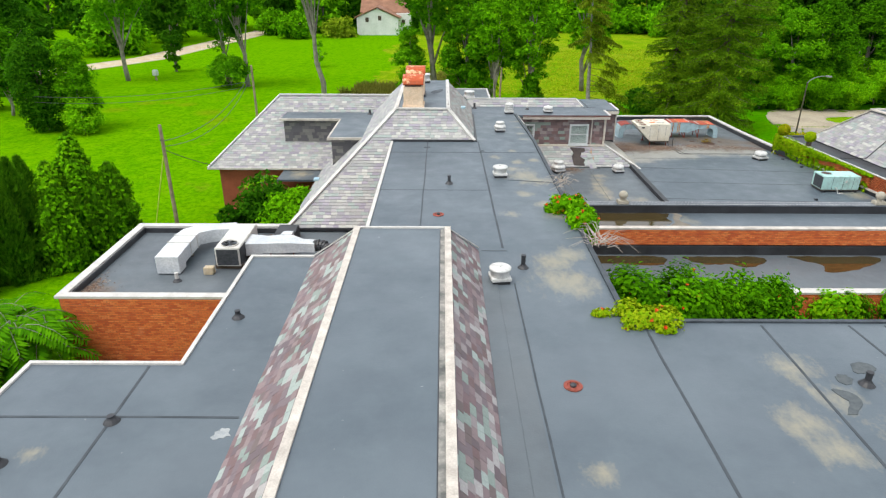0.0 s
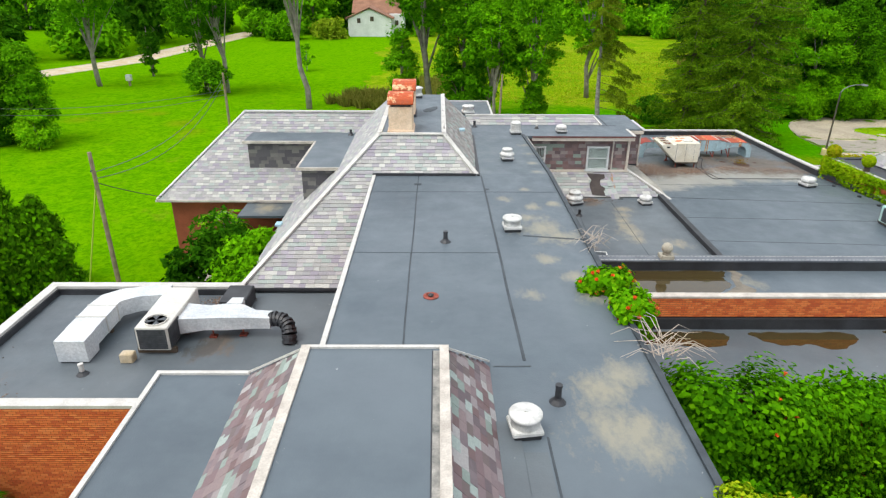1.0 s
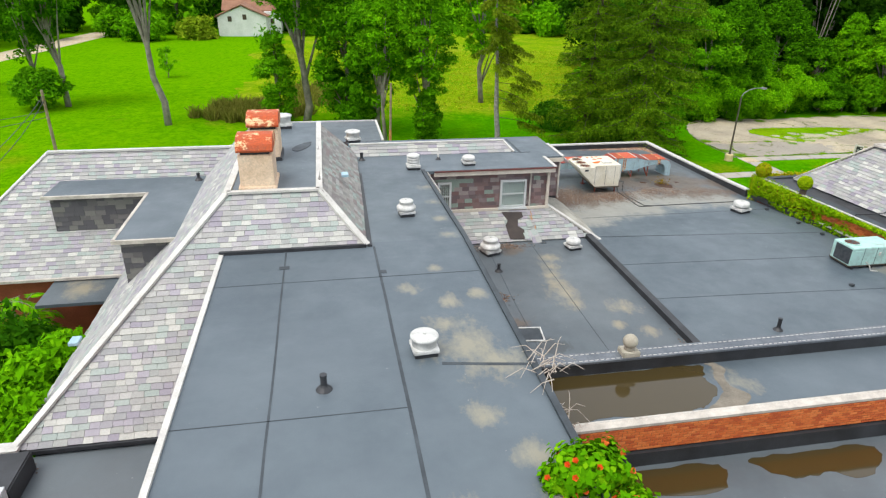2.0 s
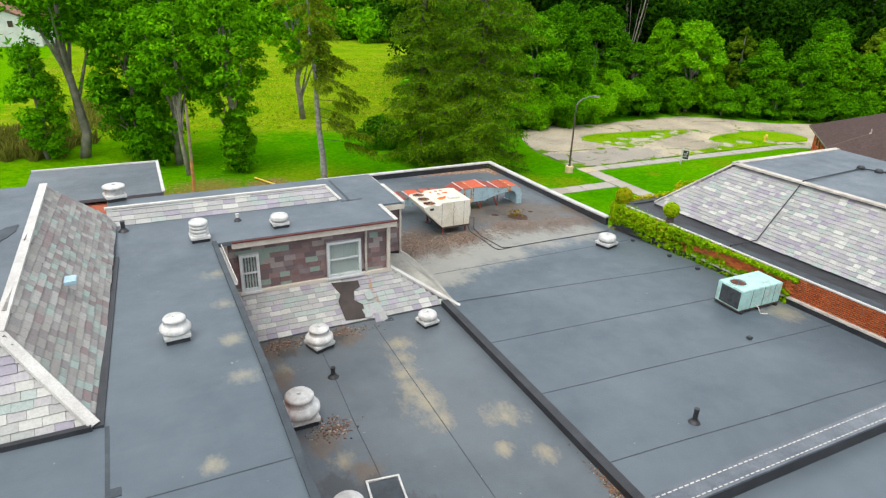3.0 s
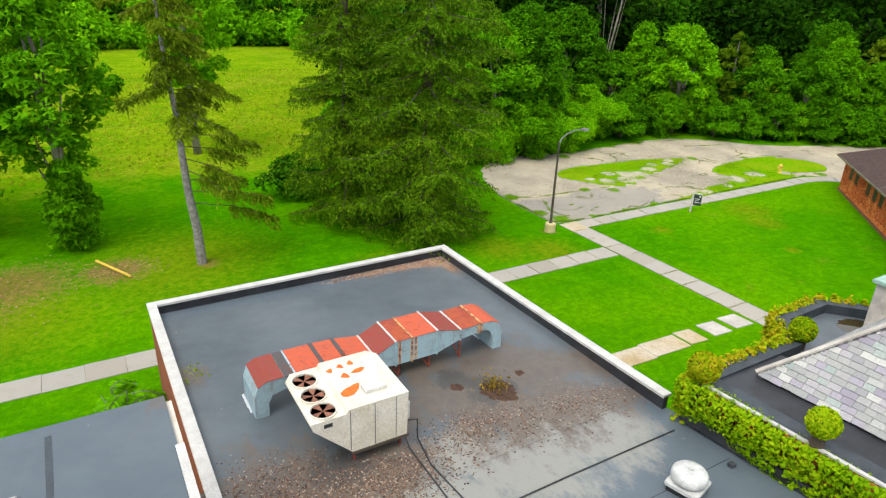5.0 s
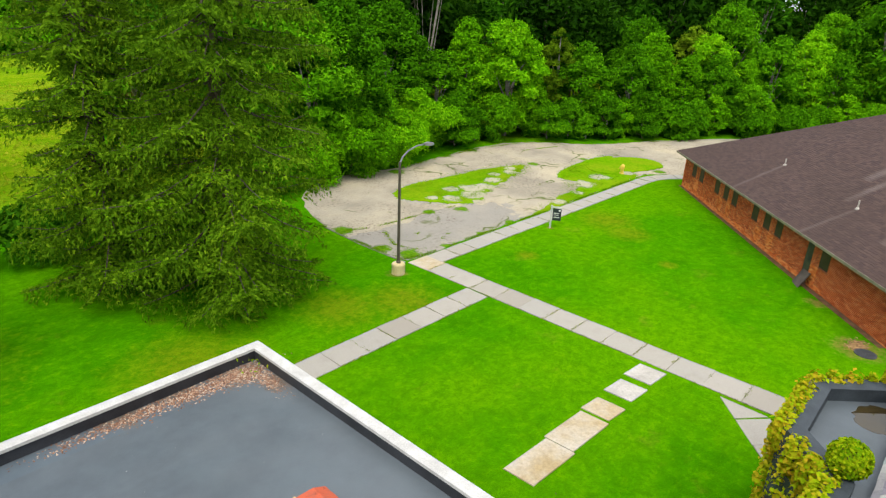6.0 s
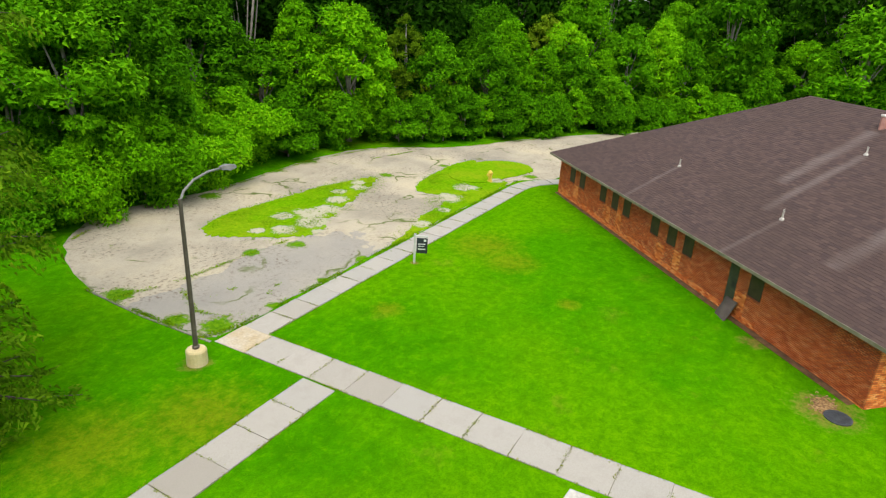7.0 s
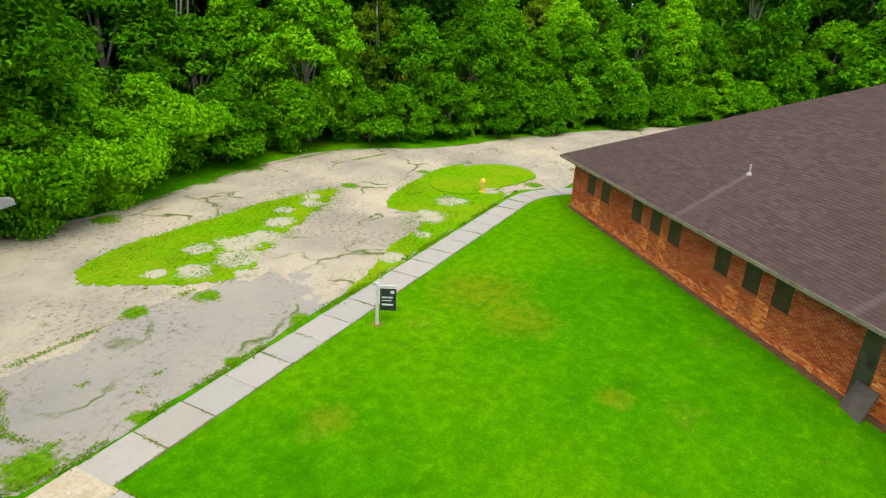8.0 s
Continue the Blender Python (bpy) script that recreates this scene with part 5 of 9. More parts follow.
def shingle(name, tones, island):
    """Brown asphalt shingles, bleached in streaks below the pipes, lighter over the near hip slope."""
    n = Nodes(name, 0.85, 0.0, 0.25)
    col = n.ramp(n.random(island), [(i / len(tones), c) for i, c in enumerate(tones)], hard=True)
    dots = []
    for axis in (HU, HN):
        d = n.t.nodes.new("ShaderNodeVectorMath")
        d.operation = "DOT_PRODUCT"
        d.inputs[1].default_value = axis
        n.link(n.pos, d.inputs[0])
        dots.append(n.math("SUBTRACT", d.outputs["Value"], HO.dot(axis)))
    soft = n.noise(0.5, 5, 0.65)
    wob = n.math("MULTIPLY", n.math("SUBTRACT", soft, 0.5), 0.5)
    for at, below, wide in ((15.4, 2.4, 0.22), (7.35, 2.0, 0.2), (8.56, 6.6, 0.35), (9.8, 8.2, 0.5), (3.6, 5.5, 0.5)):
        off = n.math("ABSOLUTE", n.math("ADD", n.math("SUBTRACT", dots[0], at), wob))
        band = n.math("SUBTRACT", 1.0, n.math("DIVIDE", off, wide))
        reach = n.math("MULTIPLY", n.math("LESS_THAN", dots[1], below), n.math("GREATER_THAN", dots[1], below - 4.5))
        col = n.mix(n.ramp(n.math("MULTIPLY", band, reach), [(0.0, grey(0)), (0.8, grey(0.45))]), col, srgb(140, 128, 122))
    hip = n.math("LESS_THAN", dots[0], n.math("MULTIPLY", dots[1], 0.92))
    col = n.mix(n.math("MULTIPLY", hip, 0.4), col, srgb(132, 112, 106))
    col = n.mix(n.ramp(soft, [(0.38, grey(0.1)), (0.68, grey(0.6))]), col, srgb(80, 62, 56))
    col = n.mix(n.ramp(n.noise(0.14, 3), [(0.42, grey(0)), (0.6, grey(0.4))]), col, srgb(72, 58, 52))
    grain = n.noise(30, 4, 0.7)
    n.bump(grain, 0.3, 0.01)
    return n.done(n.mix(n.ramp(grain, [(0.3, grey(0.3)), (0.6, grey(0))]), col, srgb(54, 44, 44)))


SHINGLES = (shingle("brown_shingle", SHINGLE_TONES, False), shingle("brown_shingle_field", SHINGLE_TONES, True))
HALLBRICK = plain("hall_brick", srgb(158, 84, 50), srgb(184, 104, 62), 1.2, 0.9)
bm = bmesh.new()
prism(bm, [hall(u, n, 0).xy for u, n in ((0, 0), (0, HD), (HL, HD), (HL, 0))], -0.3, HE)
HALL_TONES = [srgb(240, 140, 66), srgb(248, 158, 82), srgb(224, 118, 54), srgb(250, 172, 100), srgb(232, 130, 64), srgb(200, 98, 46)]
HALL_BRICKS = brick("hall_brick_piece", HALL_TONES, False), brick("hall_brick_field", HALL_TONES, True)
hall_ob = thing("brick_hall", 0, 0, 0, "single-storey red brick hall with a brown hipped shingle roof", "building")
hall_wall = part("wall", bm, plain("sooty_mortar", srgb(142, 88, 56), srgb(168, 112, 76), 1.6, 0.95), hall_ob, "long red brick wall with paired windows")
SLITS = [23.2, 21.8, 19.05, 17.6, 16.3, 13.45, 11.95, 10.6, 6.05]
edges = sorted([(HL - 0.0, HL)] + [(s - 0.76, s) for s in SLITS] + [(6.72, 7.3)])
cursor = 0.0
for a, b in edges:
    if a > cursor + 0.05:
        courses(hall_wall, hall(cursor, 0, -0.1), HU, (0, 0, 1), [(0, 0), (a - cursor, 0), (a - cursor, HE + 0.05), (0, HE + 0.05)], 0.215, 0.075, HALL_BRICKS, "brick", lift=0.05, gap=0.02, flat=True, singles=60 if cursor > 5 else 30)
    if b < HL:
        top = 1.22 if b != 7.3 else 0.1
        if top > 0.3:
            courses(hall_wall, hall(a, 0, -0.1), HU, (0, 0, 1), [(0, 0), (b - a, 0), (b - a, top + 0.08), (0, top + 0.08)], 0.215, 0.075, HALL_BRICKS, "brick", lift=0.004, gap=0.02, flat=True, singles=20)
    cursor = b
courses(hall_wall, hall(0, 0, -0.1), HN, (0, 0, 1), [(0, 0), (HD, 0), (HD, HE + 0.05), (0, HE + 0.05)], 0.215, 0.075, HALL_BRICKS, "brick", lift=0.014, gap=0.02, flat=True, near=HO, singles=60)
courses(hall_wall, hall(HL, 0, -0.1), HN, (0, 0, 1), [(0, 0), (HD, 0), (HD, HE + 0.05), (0, HE + 0.05)], 0.215, 0.075, HALL_BRICKS, "brick", lift=0.014, flat=True, singles=0)
DARKGLASS = plain("dusty_dark_screen", srgb(54, 42, 30), srgb(80, 62, 44), 2.5, 0.6)
FRAME_BROWN = plain("brown_window_frame", srgb(56, 42, 34), srgb(74, 56, 46), 3, 0.6)
for s in SLITS:
    w = new("window")
    w.parent = hall_ob
    bm = bmesh.new()
    p, q = hall(s - 0.74, -0.012, 1.25), hall(s - 0.02, -0.012, 1.25)
    for a, b in ((hall(s - 0.74, -0.01, 1.25), hall(s - 0.74, -0.01, 2.46)), (hall(s - 0.02, -0.01, 1.25), hall(s - 0.02, -0.01, 2.46))):
        beam(bm, a, b, 0.05, 0.05, HN)
    for z in (1.25, 2.42):
        beam(bm, hall(s - 0.76, -0.012, z), hall(s, -0.012, z), 0.05, 0.05, HN)
    part("frame", bm, FRAME_BROWN, w)
    bm = bmesh.new()
    solid(bm, [hall(s - 0.75, -0.006, 1.25), hall(s, -0.006, 1.25), hall(s, -0.006, 2.46), hall(s - 0.75, -0.006, 2.46)], HN * 0.004)
    part("pane", bm, DARKGLASS, w)
    bm = bmesh.new()
    beam(bm, hall(s - 0.77, -0.02, 1.2), hall(s, -0.02, 1.2), 0.07, 0.05)
    part("sill", bm, HALLBRICK, w)
bm = bmesh.new()
solid(bm, [hall(6.74, -0.008, 0.1), hall(7.3, -0.008, 0.1), hall(7.3, -0.008, 2.45), hall(6.74, -0.008, 2.45)], HN * 0.006)
part("doorway", bm, plain("boarded_dark", srgb(44, 44, 40), srgb(96, 100, 66), 1.5, 0.8), hall_ob, "dark damaged doorway")
bm = bmesh.new()
solid(bm, [hall(6.2, -0.75, -0.08), hall(7.0, -0.6, -0.08), hall(7.05, -0.1, 0.72), hall(6.35, -0.12, 0.72)], (0.03, -0.04, 0))
tagged(part("fallen_panel", bm, plain("weathered_board", srgb(78, 68, 62), srgb(104, 92, 84), 2, 0.8)), "dark fallen board leaning on the hall wall", "board")
bm = bmesh.new()
run(bm, [hall(0.3, -0.16, -0.1), hall(8, -0.2, -0.1), hall(16, -0.14, -0.1), hall(HL, -0.1, -0.1)], 0.34, 0.112)
tagged(part("soil_strip", bm, plain("bare_brown_soil", srgb(92, 64, 40), srgb(128, 96, 60), 2.5, 0.95, 0.0, 0.5)), "strip of bare brown soil along the hall wall", "soil", kind="structure")
# roof planes with shingles
ov, RZ, E0 = 0.58, 7.9, HE - 0.02
re0, re1 = (8.95, 9.75), (15.6, 9.75)
hips = [(-ov, -ov), (HL + ov, -ov), (HL + ov, HD + ov), (-ov, HD + ov)]
planes = [((hips[0], E0), (hips[1], E0), (re1, RZ), (re0, RZ)), ((hips[1], E0), (hips[2], E0), (re1, RZ)), ((hips[2], E0), (hips[3], E0), (re0, RZ), (re1, RZ)), ((hips[3], E0), (hips[0], E0), (re0, RZ))]
for k, pl in enumerate(planes):
    pts = [hall(u, n, z) for (u, n), z in pl]
    nrm = (pts[1] - pts[0]).cross(pts[-1] - pts[0]).normalized()
    nrm = nrm if nrm.z > 0 else -nrm
    bm = bmesh.new()
    solid(bm, pts, -nrm * 0.12)
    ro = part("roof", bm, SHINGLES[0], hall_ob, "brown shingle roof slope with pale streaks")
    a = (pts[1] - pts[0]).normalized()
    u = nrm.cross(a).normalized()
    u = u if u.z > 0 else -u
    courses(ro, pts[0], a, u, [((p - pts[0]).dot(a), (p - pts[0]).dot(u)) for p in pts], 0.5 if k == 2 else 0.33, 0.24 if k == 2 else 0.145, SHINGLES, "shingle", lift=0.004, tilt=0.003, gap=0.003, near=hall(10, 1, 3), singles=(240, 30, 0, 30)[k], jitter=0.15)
bm = bmesh.new()
run(bm, [hall(u, n, E0 - 0.14) for u, n in hips], 0.12, 0.13, True)
part("gutter", bm, plain("grimy_gutter", srgb(120, 112, 92), srgb(150, 142, 120), 2, 0.6), hall_ob, "grimy pale gutter under the eaves")
for p, h in (((56.19, 52.24), 0.45), ((50.08, 46.98), 0.5), ((54.2, 44.4), 0.4)):
    d = Vector((*p, 0)) - HO
    n = d.dot(HN)
    z = E0 + (n + ov) / (re0[1] + ov) * (RZ - E0)
    bm = bmesh.new()
    tube(bm, [(p[0], p[1], z - 0.1), (p[0], p[1], z + h * 0.9)], 0.035, None, 10)
    lathe(bm, [(0.11, -0.03), (0.09, 0.03), (0.055, 0.07)], 12, (p[0], p[1], z + 0.02))
    part("vent_pipe", bm, CREAM, hall_ob, "pale roof vent pipe")
p = hall(9.8, 8.6, 0)
bm = bmesh.new()
box(bm, p.x - 0.18, p.y - 0.18, 6.7, p.x + 0.18, p.y + 0.18, 7.8, 0.02)
stack = part("chimney", bm, plain("faded_brick", srgb(168, 116, 104), srgb(196, 146, 132), 3.0, 0.9), hall_ob, "small faded brick chimney")
bm = bmesh.new()
box(bm, p.x - 0.22, p.y - 0.22, 7.8, p.x + 0.22, p.y + 0.22, 7.88, 0.02)
part("cap", bm, CREAM, stack, "pale chimney cap")


TORN = plain("curled_old_membrane", srgb(70, 78, 82), srgb(92, 98, 100), 6.0, 0.8)
DUCTPALE = plain("bare_pale_backing", srgb(150, 156, 158), srgb(178, 182, 182), 6.0, 0.8)

# ---- roof ventilators ----
VENTWHITE = plain("white_enamel", srgb(190, 190, 186), srgb(230, 230, 226), 4.5, 0.5, 0.05, 0.1)
VENTS = {}


def ventilator(kind, x, y, z, scale=1.0, turn=0.0, label="", curb=0.0):
    """White fan housings: a broad domed cowl, a stepped cowl, or a louvred drum."""
    key = kind
    if key not in VENTS:
        t = thing("roof_ventilator", x, y, z, label or "white metal roof ventilator on a square curb", "ventilator", "roof ventilators")
        t.scale = (scale,) * 3
        bm = bmesh.new()
        box(bm, -0.32, -0.32, -0.05, 0.32, 0.32, 0.13, 0.015)
        part("curb", bm, BLACK, t, "black rubber-clad curb")
        bm = bmesh.new()
        box(bm, -0.36, -0.36, 0.12, 0.36, 0.36, 0.24, 0.02)
        part("base_flange", bm, VENTWHITE, t)
        bm = bmesh.new()
        if kind == "dome":
            lathe(bm, [(0.33, 0.2), (0.34, 0.24), (0.345, 0.46), (0.385, 0.475), (0.395, 0.5), (0.395, 0.54), (0.37, 0.565), (0.2, 0.585), (0.03, 0.592)], 28)
        elif kind == "bell":
            lathe(bm, [(0.26, 0.2), (0.28, 0.26), (0.42, 0.29), (0.435, 0.32), (0.435, 0.39), (0.39, 0.45), (0.32, 0.48), (0.305, 0.5), (0.3, 0.61), (0.315, 0.615), (0.315, 0.66), (0.28, 0.7), (0.04, 0.72)], 28)
        elif kind == "low":
            lathe(bm, [(0.27, 0.2), (0.27, 0.29), (0.37, 0.31), (0.38, 0.35), (0.375, 0.45), (0.33, 0.51), (0.2, 0.55), (0.04, 0.56)], 28)
        else:
            prof = [(0.3, 0.2)]
            for i in range(4):
                prof += [(0.32, 0.22 + i * 0.14), (0.34, 0.24 + i * 0.14), (0.34, 0.32 + i * 0.14), (0.29, 0.34 + i * 0.14)]
            lathe(bm, prof + [(0.27, 0.8), (0.05, 0.84)], 28)
        part("cowl", bm, VENTWHITE, t, smooth=True)
        bm = bmesh.new()
        lathe(bm, [(0.05, 0.0), (0.05, 0.03)], 10, (0, 0, 0.84 if kind == "drum" else 0.72 if kind == "bell" else 0.592 if kind == "dome" else 0.56))
        part("cap_bolt", bm, VENTWHITE, t)
        VENTS[key] = t
        t.rotation_euler.z = radians(turn)
        return t
    t = copy_thing(VENTS[key], pose(x, y, z, 0, 0, turn) @ Matrix.Diagonal((scale / VENTS[key].scale.x,) * 3 + (1,)))
    if label:
        t["label"] = label
    return t


ventilator("dome", -0.1, 25.0, Z_MAIN, 0.78, 4, "broad white domed roof ventilator on the long flat roof")
ventilator("dome", -0.9, 15.35, Z_MAIN, 0.78, 8, "broad white domed roof ventilator beside the slate skirt")
ventilator("bell", 0.6, 33.5, 7.87, 0.75, 5, "white bell-shaped roof ventilator with a stepped cap")
ventilator("drum", 1.74, 40.05, 7.45, 0.82, 2, "white louvred drum ventilator on the dormer roof")
ventilator("low", 4.28, 40.35, 7.45, 0.78, 3, "low white ventilator on the dormer roof")
ventilator("dome", -3.66, 40.4, 9.32, 0.95, 10, "white domed ventilator on the high flat roof")
ventilator("dome", -0.62, 45.0, 7.45, 0.95, 12, "white domed ventilator behind the slate ridge")
ventilator("bell", 4.67, 37.35, Z_EAST, 1.0, 20, "white bell-shaped ventilator in the well below the apron")
ventilator("low", 8.4, 37.35, Z_EAST, 0.85, 10, "low white ventilator at the foot of the slate apron")
ventilator("low", 18.85, 40.8, fall(40.8), 1.05, 15, "low white ventilator on the broad eastern roof")
ventilator("bell", 3.25, 34.05, Z_EAST, 1.2, 0, "white bell-shaped ventilator beside the wall")
ventilator("bell", 3.32, 30.15, Z_EAST, 1.1, 30, "white bell-shaped ventilator beside the wall")


def stub(x, y, z, r=0.06, h=0.3, material=BLACK, label="short black vent pipe in the roof"):
    t = thing("vent_pipe", x, y, z, label, "pipe", "vent pipes")
    bm = bmesh.new()
    lathe(bm, [(r * 2.6, 0), (r * 2.2, 0.03), (r * 1.4, 0.08), (r * 1.1, 0.12)], 12)
    part("boot", bm, BLACK, t)
    bm = bmesh.new()
    lathe(bm, [(r, 0.08), (r, h), (r * 1.12, h), (r * 1.12, h + 0.05), (r * 0.8, h + 0.05)], 12)
    part("pipe", bm, material, t)


for x, y, z, h in ((-2.24, 24.0, Z_MAIN, 0.3), (-0.15, 16.2, Z_MAIN, 0.36), (6.46, 10.6, Z_MAIN, 0.26), (-7.79, 13.8, Z_WEST, 0.16), (-10.6, 8.5, Z_WEST, 0.16), (-9.1, 9.7, Z_WEST, 0.1), (12.93, 29.8, Z_EAST, 0.4), (4.59, 35.6, Z_EAST, 0.28), (-7.1, 39.4, 7.5, 0.25), (-0.4, 41.6, 7.45, 0.3)):
    stub(x, y, z, 0.065, h)
stub(-13.0, 21.9, 4.6, 0.07, 0.32, WHITE, "short white vent pipe on the plant roof")
stub(3.07, 41.3, 7.45, 0.05, 0.2, WHITE, "small white vent pipe on the dormer roof")
RUSTRED = rusty("rusty_red_iron", srgb(150, 74, 60), srgb(120, 58, 40), 0.45, 5, 0.3, 0.7)
for x, y in ((-2.65, 20.5), (0.24, 10.5)):
    t = thing("roof_drain", x, y, Z_MAIN, "rusty red ring of a roof drain", "drain", "roof drains")
    bm = bmesh.new()
    lathe(bm, [(0.2, 0.0), (0.2, 0.02), (0.13, 0.03), (0.12, 0.012)], 20)
    part("ring", bm, RUSTRED, t)
    bm = bmesh.new()
    lathe(bm, [(0.07, 0.0), (0.07, 0.05), (0.03, 0.08)], 12)
    part("strainer", bm, BLACK, t)
for x, y, z, d in ((-3.25, 29.6, Z_MAIN, 0.28), (-0.62, 29.0, Z_MAIN, 0.2), (7.3, 39.0 - 0.9, Z_EAST, 0.3)):
    bm = bmesh.new()
    box(bm, x - d / 2, y - 0.1, z, x + d / 2, y + 0.1, z + 0.012, 0.004)
    tagged(part("roof_patch", bm, SEAM), "small dark membrane patch", "patch", group="roof patches")

for pts in ([(5.5, 9.6), (5.9, 9.8), (6.0, 10.3), (5.6, 10.4), (5.75, 10.05)], [(6.5, 11.0), (6.9, 11.05), (7.0, 11.35), (6.6, 11.4)], [(6.0, 10.6), (6.25, 10.7), (6.2, 10.95), (5.95, 10.85)], [(-6.95, 9.2), (-6.65, 9.25), (-6.7, 9.5), (-6.9, 9.45)]):
    zr = Z_MAIN if pts[0][0] > 0 else Z_WEST
    bm = bmesh.new()
    prism(bm, blob(pts, random.Random(int(pts[0][0] * 9)), 0.04, 4), zr - 0.02, zr + 0.008)
    tagged(part("torn_membrane", bm, TORN if pts[0][0] > 0 else DUCTPALE), "torn patch in the roof membrane", "patch", group="torn patches")

# ---- chimneys ----
PEACH = plain("peach_stucco", srgb(222, 192, 162), srgb(236, 212, 186), 1.2, 0.9, 0.0, 0.25)
ORANGE_RUST = rusty("orange_rusted_sheet", srgb(236, 196, 150), srgb(228, 100, 44), 0.57, 2.2, 0.1, 0.75)
for y in (32.42, 35.55):
    t = thing("chimney", -4.03, y, 9.3, "peach rendered chimney under a curved rusty metal hood", "chimney", "twin chimneys")
    bm = bmesh.new()
    box(bm, -0.5, 0, -0.1, 0.5, 1.3, 1.1, 0.02)
    part("shaft", bm, PEACH, t)
    bm = bmesh.new()
    box(bm, -0.56, -0.06, -0.1, 0.56, 1.36, 0.14, 0.02)
    part("base_flashing", bm, BLACK if y > 34 else PEACH, t)
    bm = bmesh.new()
    box(bm, -0.42, 0.08, 1.1, 0.42, 1.22, 1.2)
    part("flue_opening", bm, BLACK, t, "dark flue opening under the hood")
    bm = bmesh.new()
    prof = [(-0.06, 1.2), (-0.08, 1.26), (0.0, 1.42), (0.16, 1.54), (0.42, 1.61), (0.88, 1.61), (1.14, 1.54), (1.3, 1.42), (1.38, 1.26), (1.36, 1.2)]
    a = [bm.verts.new((-0.53, u, z)) for u, z in prof]
    b = [bm.verts.new((0.53, u, z)) for u, z in prof]
    bm.faces.new(a)
    bm.faces.new(b[::-1])
    for i in range(len(prof)):
        bm.faces.new((a[i], b[i], b[(i + 1) % len(prof)], a[(i + 1) % len(prof)]))
    bmesh.ops.recalc_face_normals(bm, faces=bm.faces)
    part("hood", bm, ORANGE_RUST, t, "curved orange rusted hood")
bm = bmesh.new()
prism(bm, blob([(-3.0, 36.6), (-2.6, 37.2), (-2.5, 37.9), (-2.9, 37.6), (-3.2, 37.0)], random.Random(2), 0.03), 9.32, 9.335)
tagged(part("torn_membrane", bm, SEAM), "torn lifted patch of roofing", "patch")

# ---- packaged unit and ducts on the plant roof ----


def loft(bm, rings):
    vs = [[bm.verts.new(p) for p in r] for r in rings]
    fs = [bm.faces.new(vs[0]), bm.faces.new(vs[-1][::-1])]
    for a, b in zip(vs, vs[1:]):
        fs += [bm.faces.new((a[i], b[i], b[(i + 1) % len(a)], a[(i + 1) % len(a)])) for i in range(len(a))]
    bmesh.ops.recalc_face_normals(bm, faces=fs)
    return bm


DUCTWHITE = plain("white_painted_duct", srgb(196, 202, 206), srgb(224, 226, 226), 1.0, 0.55, 0.1, 0.1)
GRILLE = plain("grey_coil_guard", srgb(66, 70, 74), srgb(92, 96, 100), 6.0, 0.5, 0.4, 0.3)
BEIGE = plain("beige_panel", srgb(204, 202, 194), srgb(222, 220, 212), 1.5, 0.5)
PZ = 4.6
unit = thing("packaged_air_conditioner", -11.25, 24.2, PZ, "white rooftop air conditioner with a round fan and dark coil guards", "air conditioner")
bm = bmesh.new()
box(bm, -0.5, -1.3, 0.18, 0.5, 1.4, 0.98, 0.02)
part("cabinet", bm, BEIGE, unit)
for x0, y0, x1, y1 in ((-0.43, -1.325, 0.43, -1.302), (0.502, -1.25, 0.525, -0.45), (-0.525, -1.25, -0.502, -0.45)):
    g = new("coil_guard")
    g.parent = unit
    bm = bmesh.new()
    box(bm, x0, y0, 0.24, x1, y1, 0.92)
    part("coil", bm, GRILLE, g)
    for i in range(10):
        bm = bmesh.new()
        box(bm, x0 - 0.008, y0 - 0.008, 0.28 + i * 0.065, x1 + 0.008, y1 + 0.008, 0.29 + i * 0.065)
        part("wire", bm, BLACK, g)
fan = new("fan")
fan.parent = unit
bm = bmesh.new()
lathe(bm, [(0.36, 0.985), (0.36, 1.03), (0.33, 1.03), (0.33, 0.99)], 24, (0, -0.85, 0))
part("shroud", bm, BEIGE, fan)
bm = bmesh.new()
lathe(bm, [(0.33, 0.984), (0.32, 0.99)], 24, (0, -0.85, 0))
part("well", bm, BLACK, fan)
bm = bmesh.new()
for k in range(4):
    a = k * math.tau / 4
    solid(bm, [(0, -0.85, 1.0), (0.3 * math.cos(a), -0.85 + 0.3 * math.sin(a), 1.0), (0.3 * math.cos(a + 0.7), -0.85 + 0.3 * math.sin(a + 0.7), 1.02)], (0, 0, -0.008))
part("blades", bm, GRILLE, fan)
for y in (-1.1, 0.0, 1.1):
    bm = bmesh.new()
    box(bm, -0.6, y - 0.06, 0.0, 0.6, y + 0.06, 0.18)
    part("skid", bm, BARK_DARK, unit, "dark timber skid")
duct = thing("supply_duct", -13.5, 24.0, PZ, "white sheet-metal duct bending round to a roof curb", "duct")
bm = bmesh.new()
sect = lambda x0, x1, y, z0, z1: [(x0, y, z0), (x1, y, z0), (x1, y, z1), (x0, y, z1)]
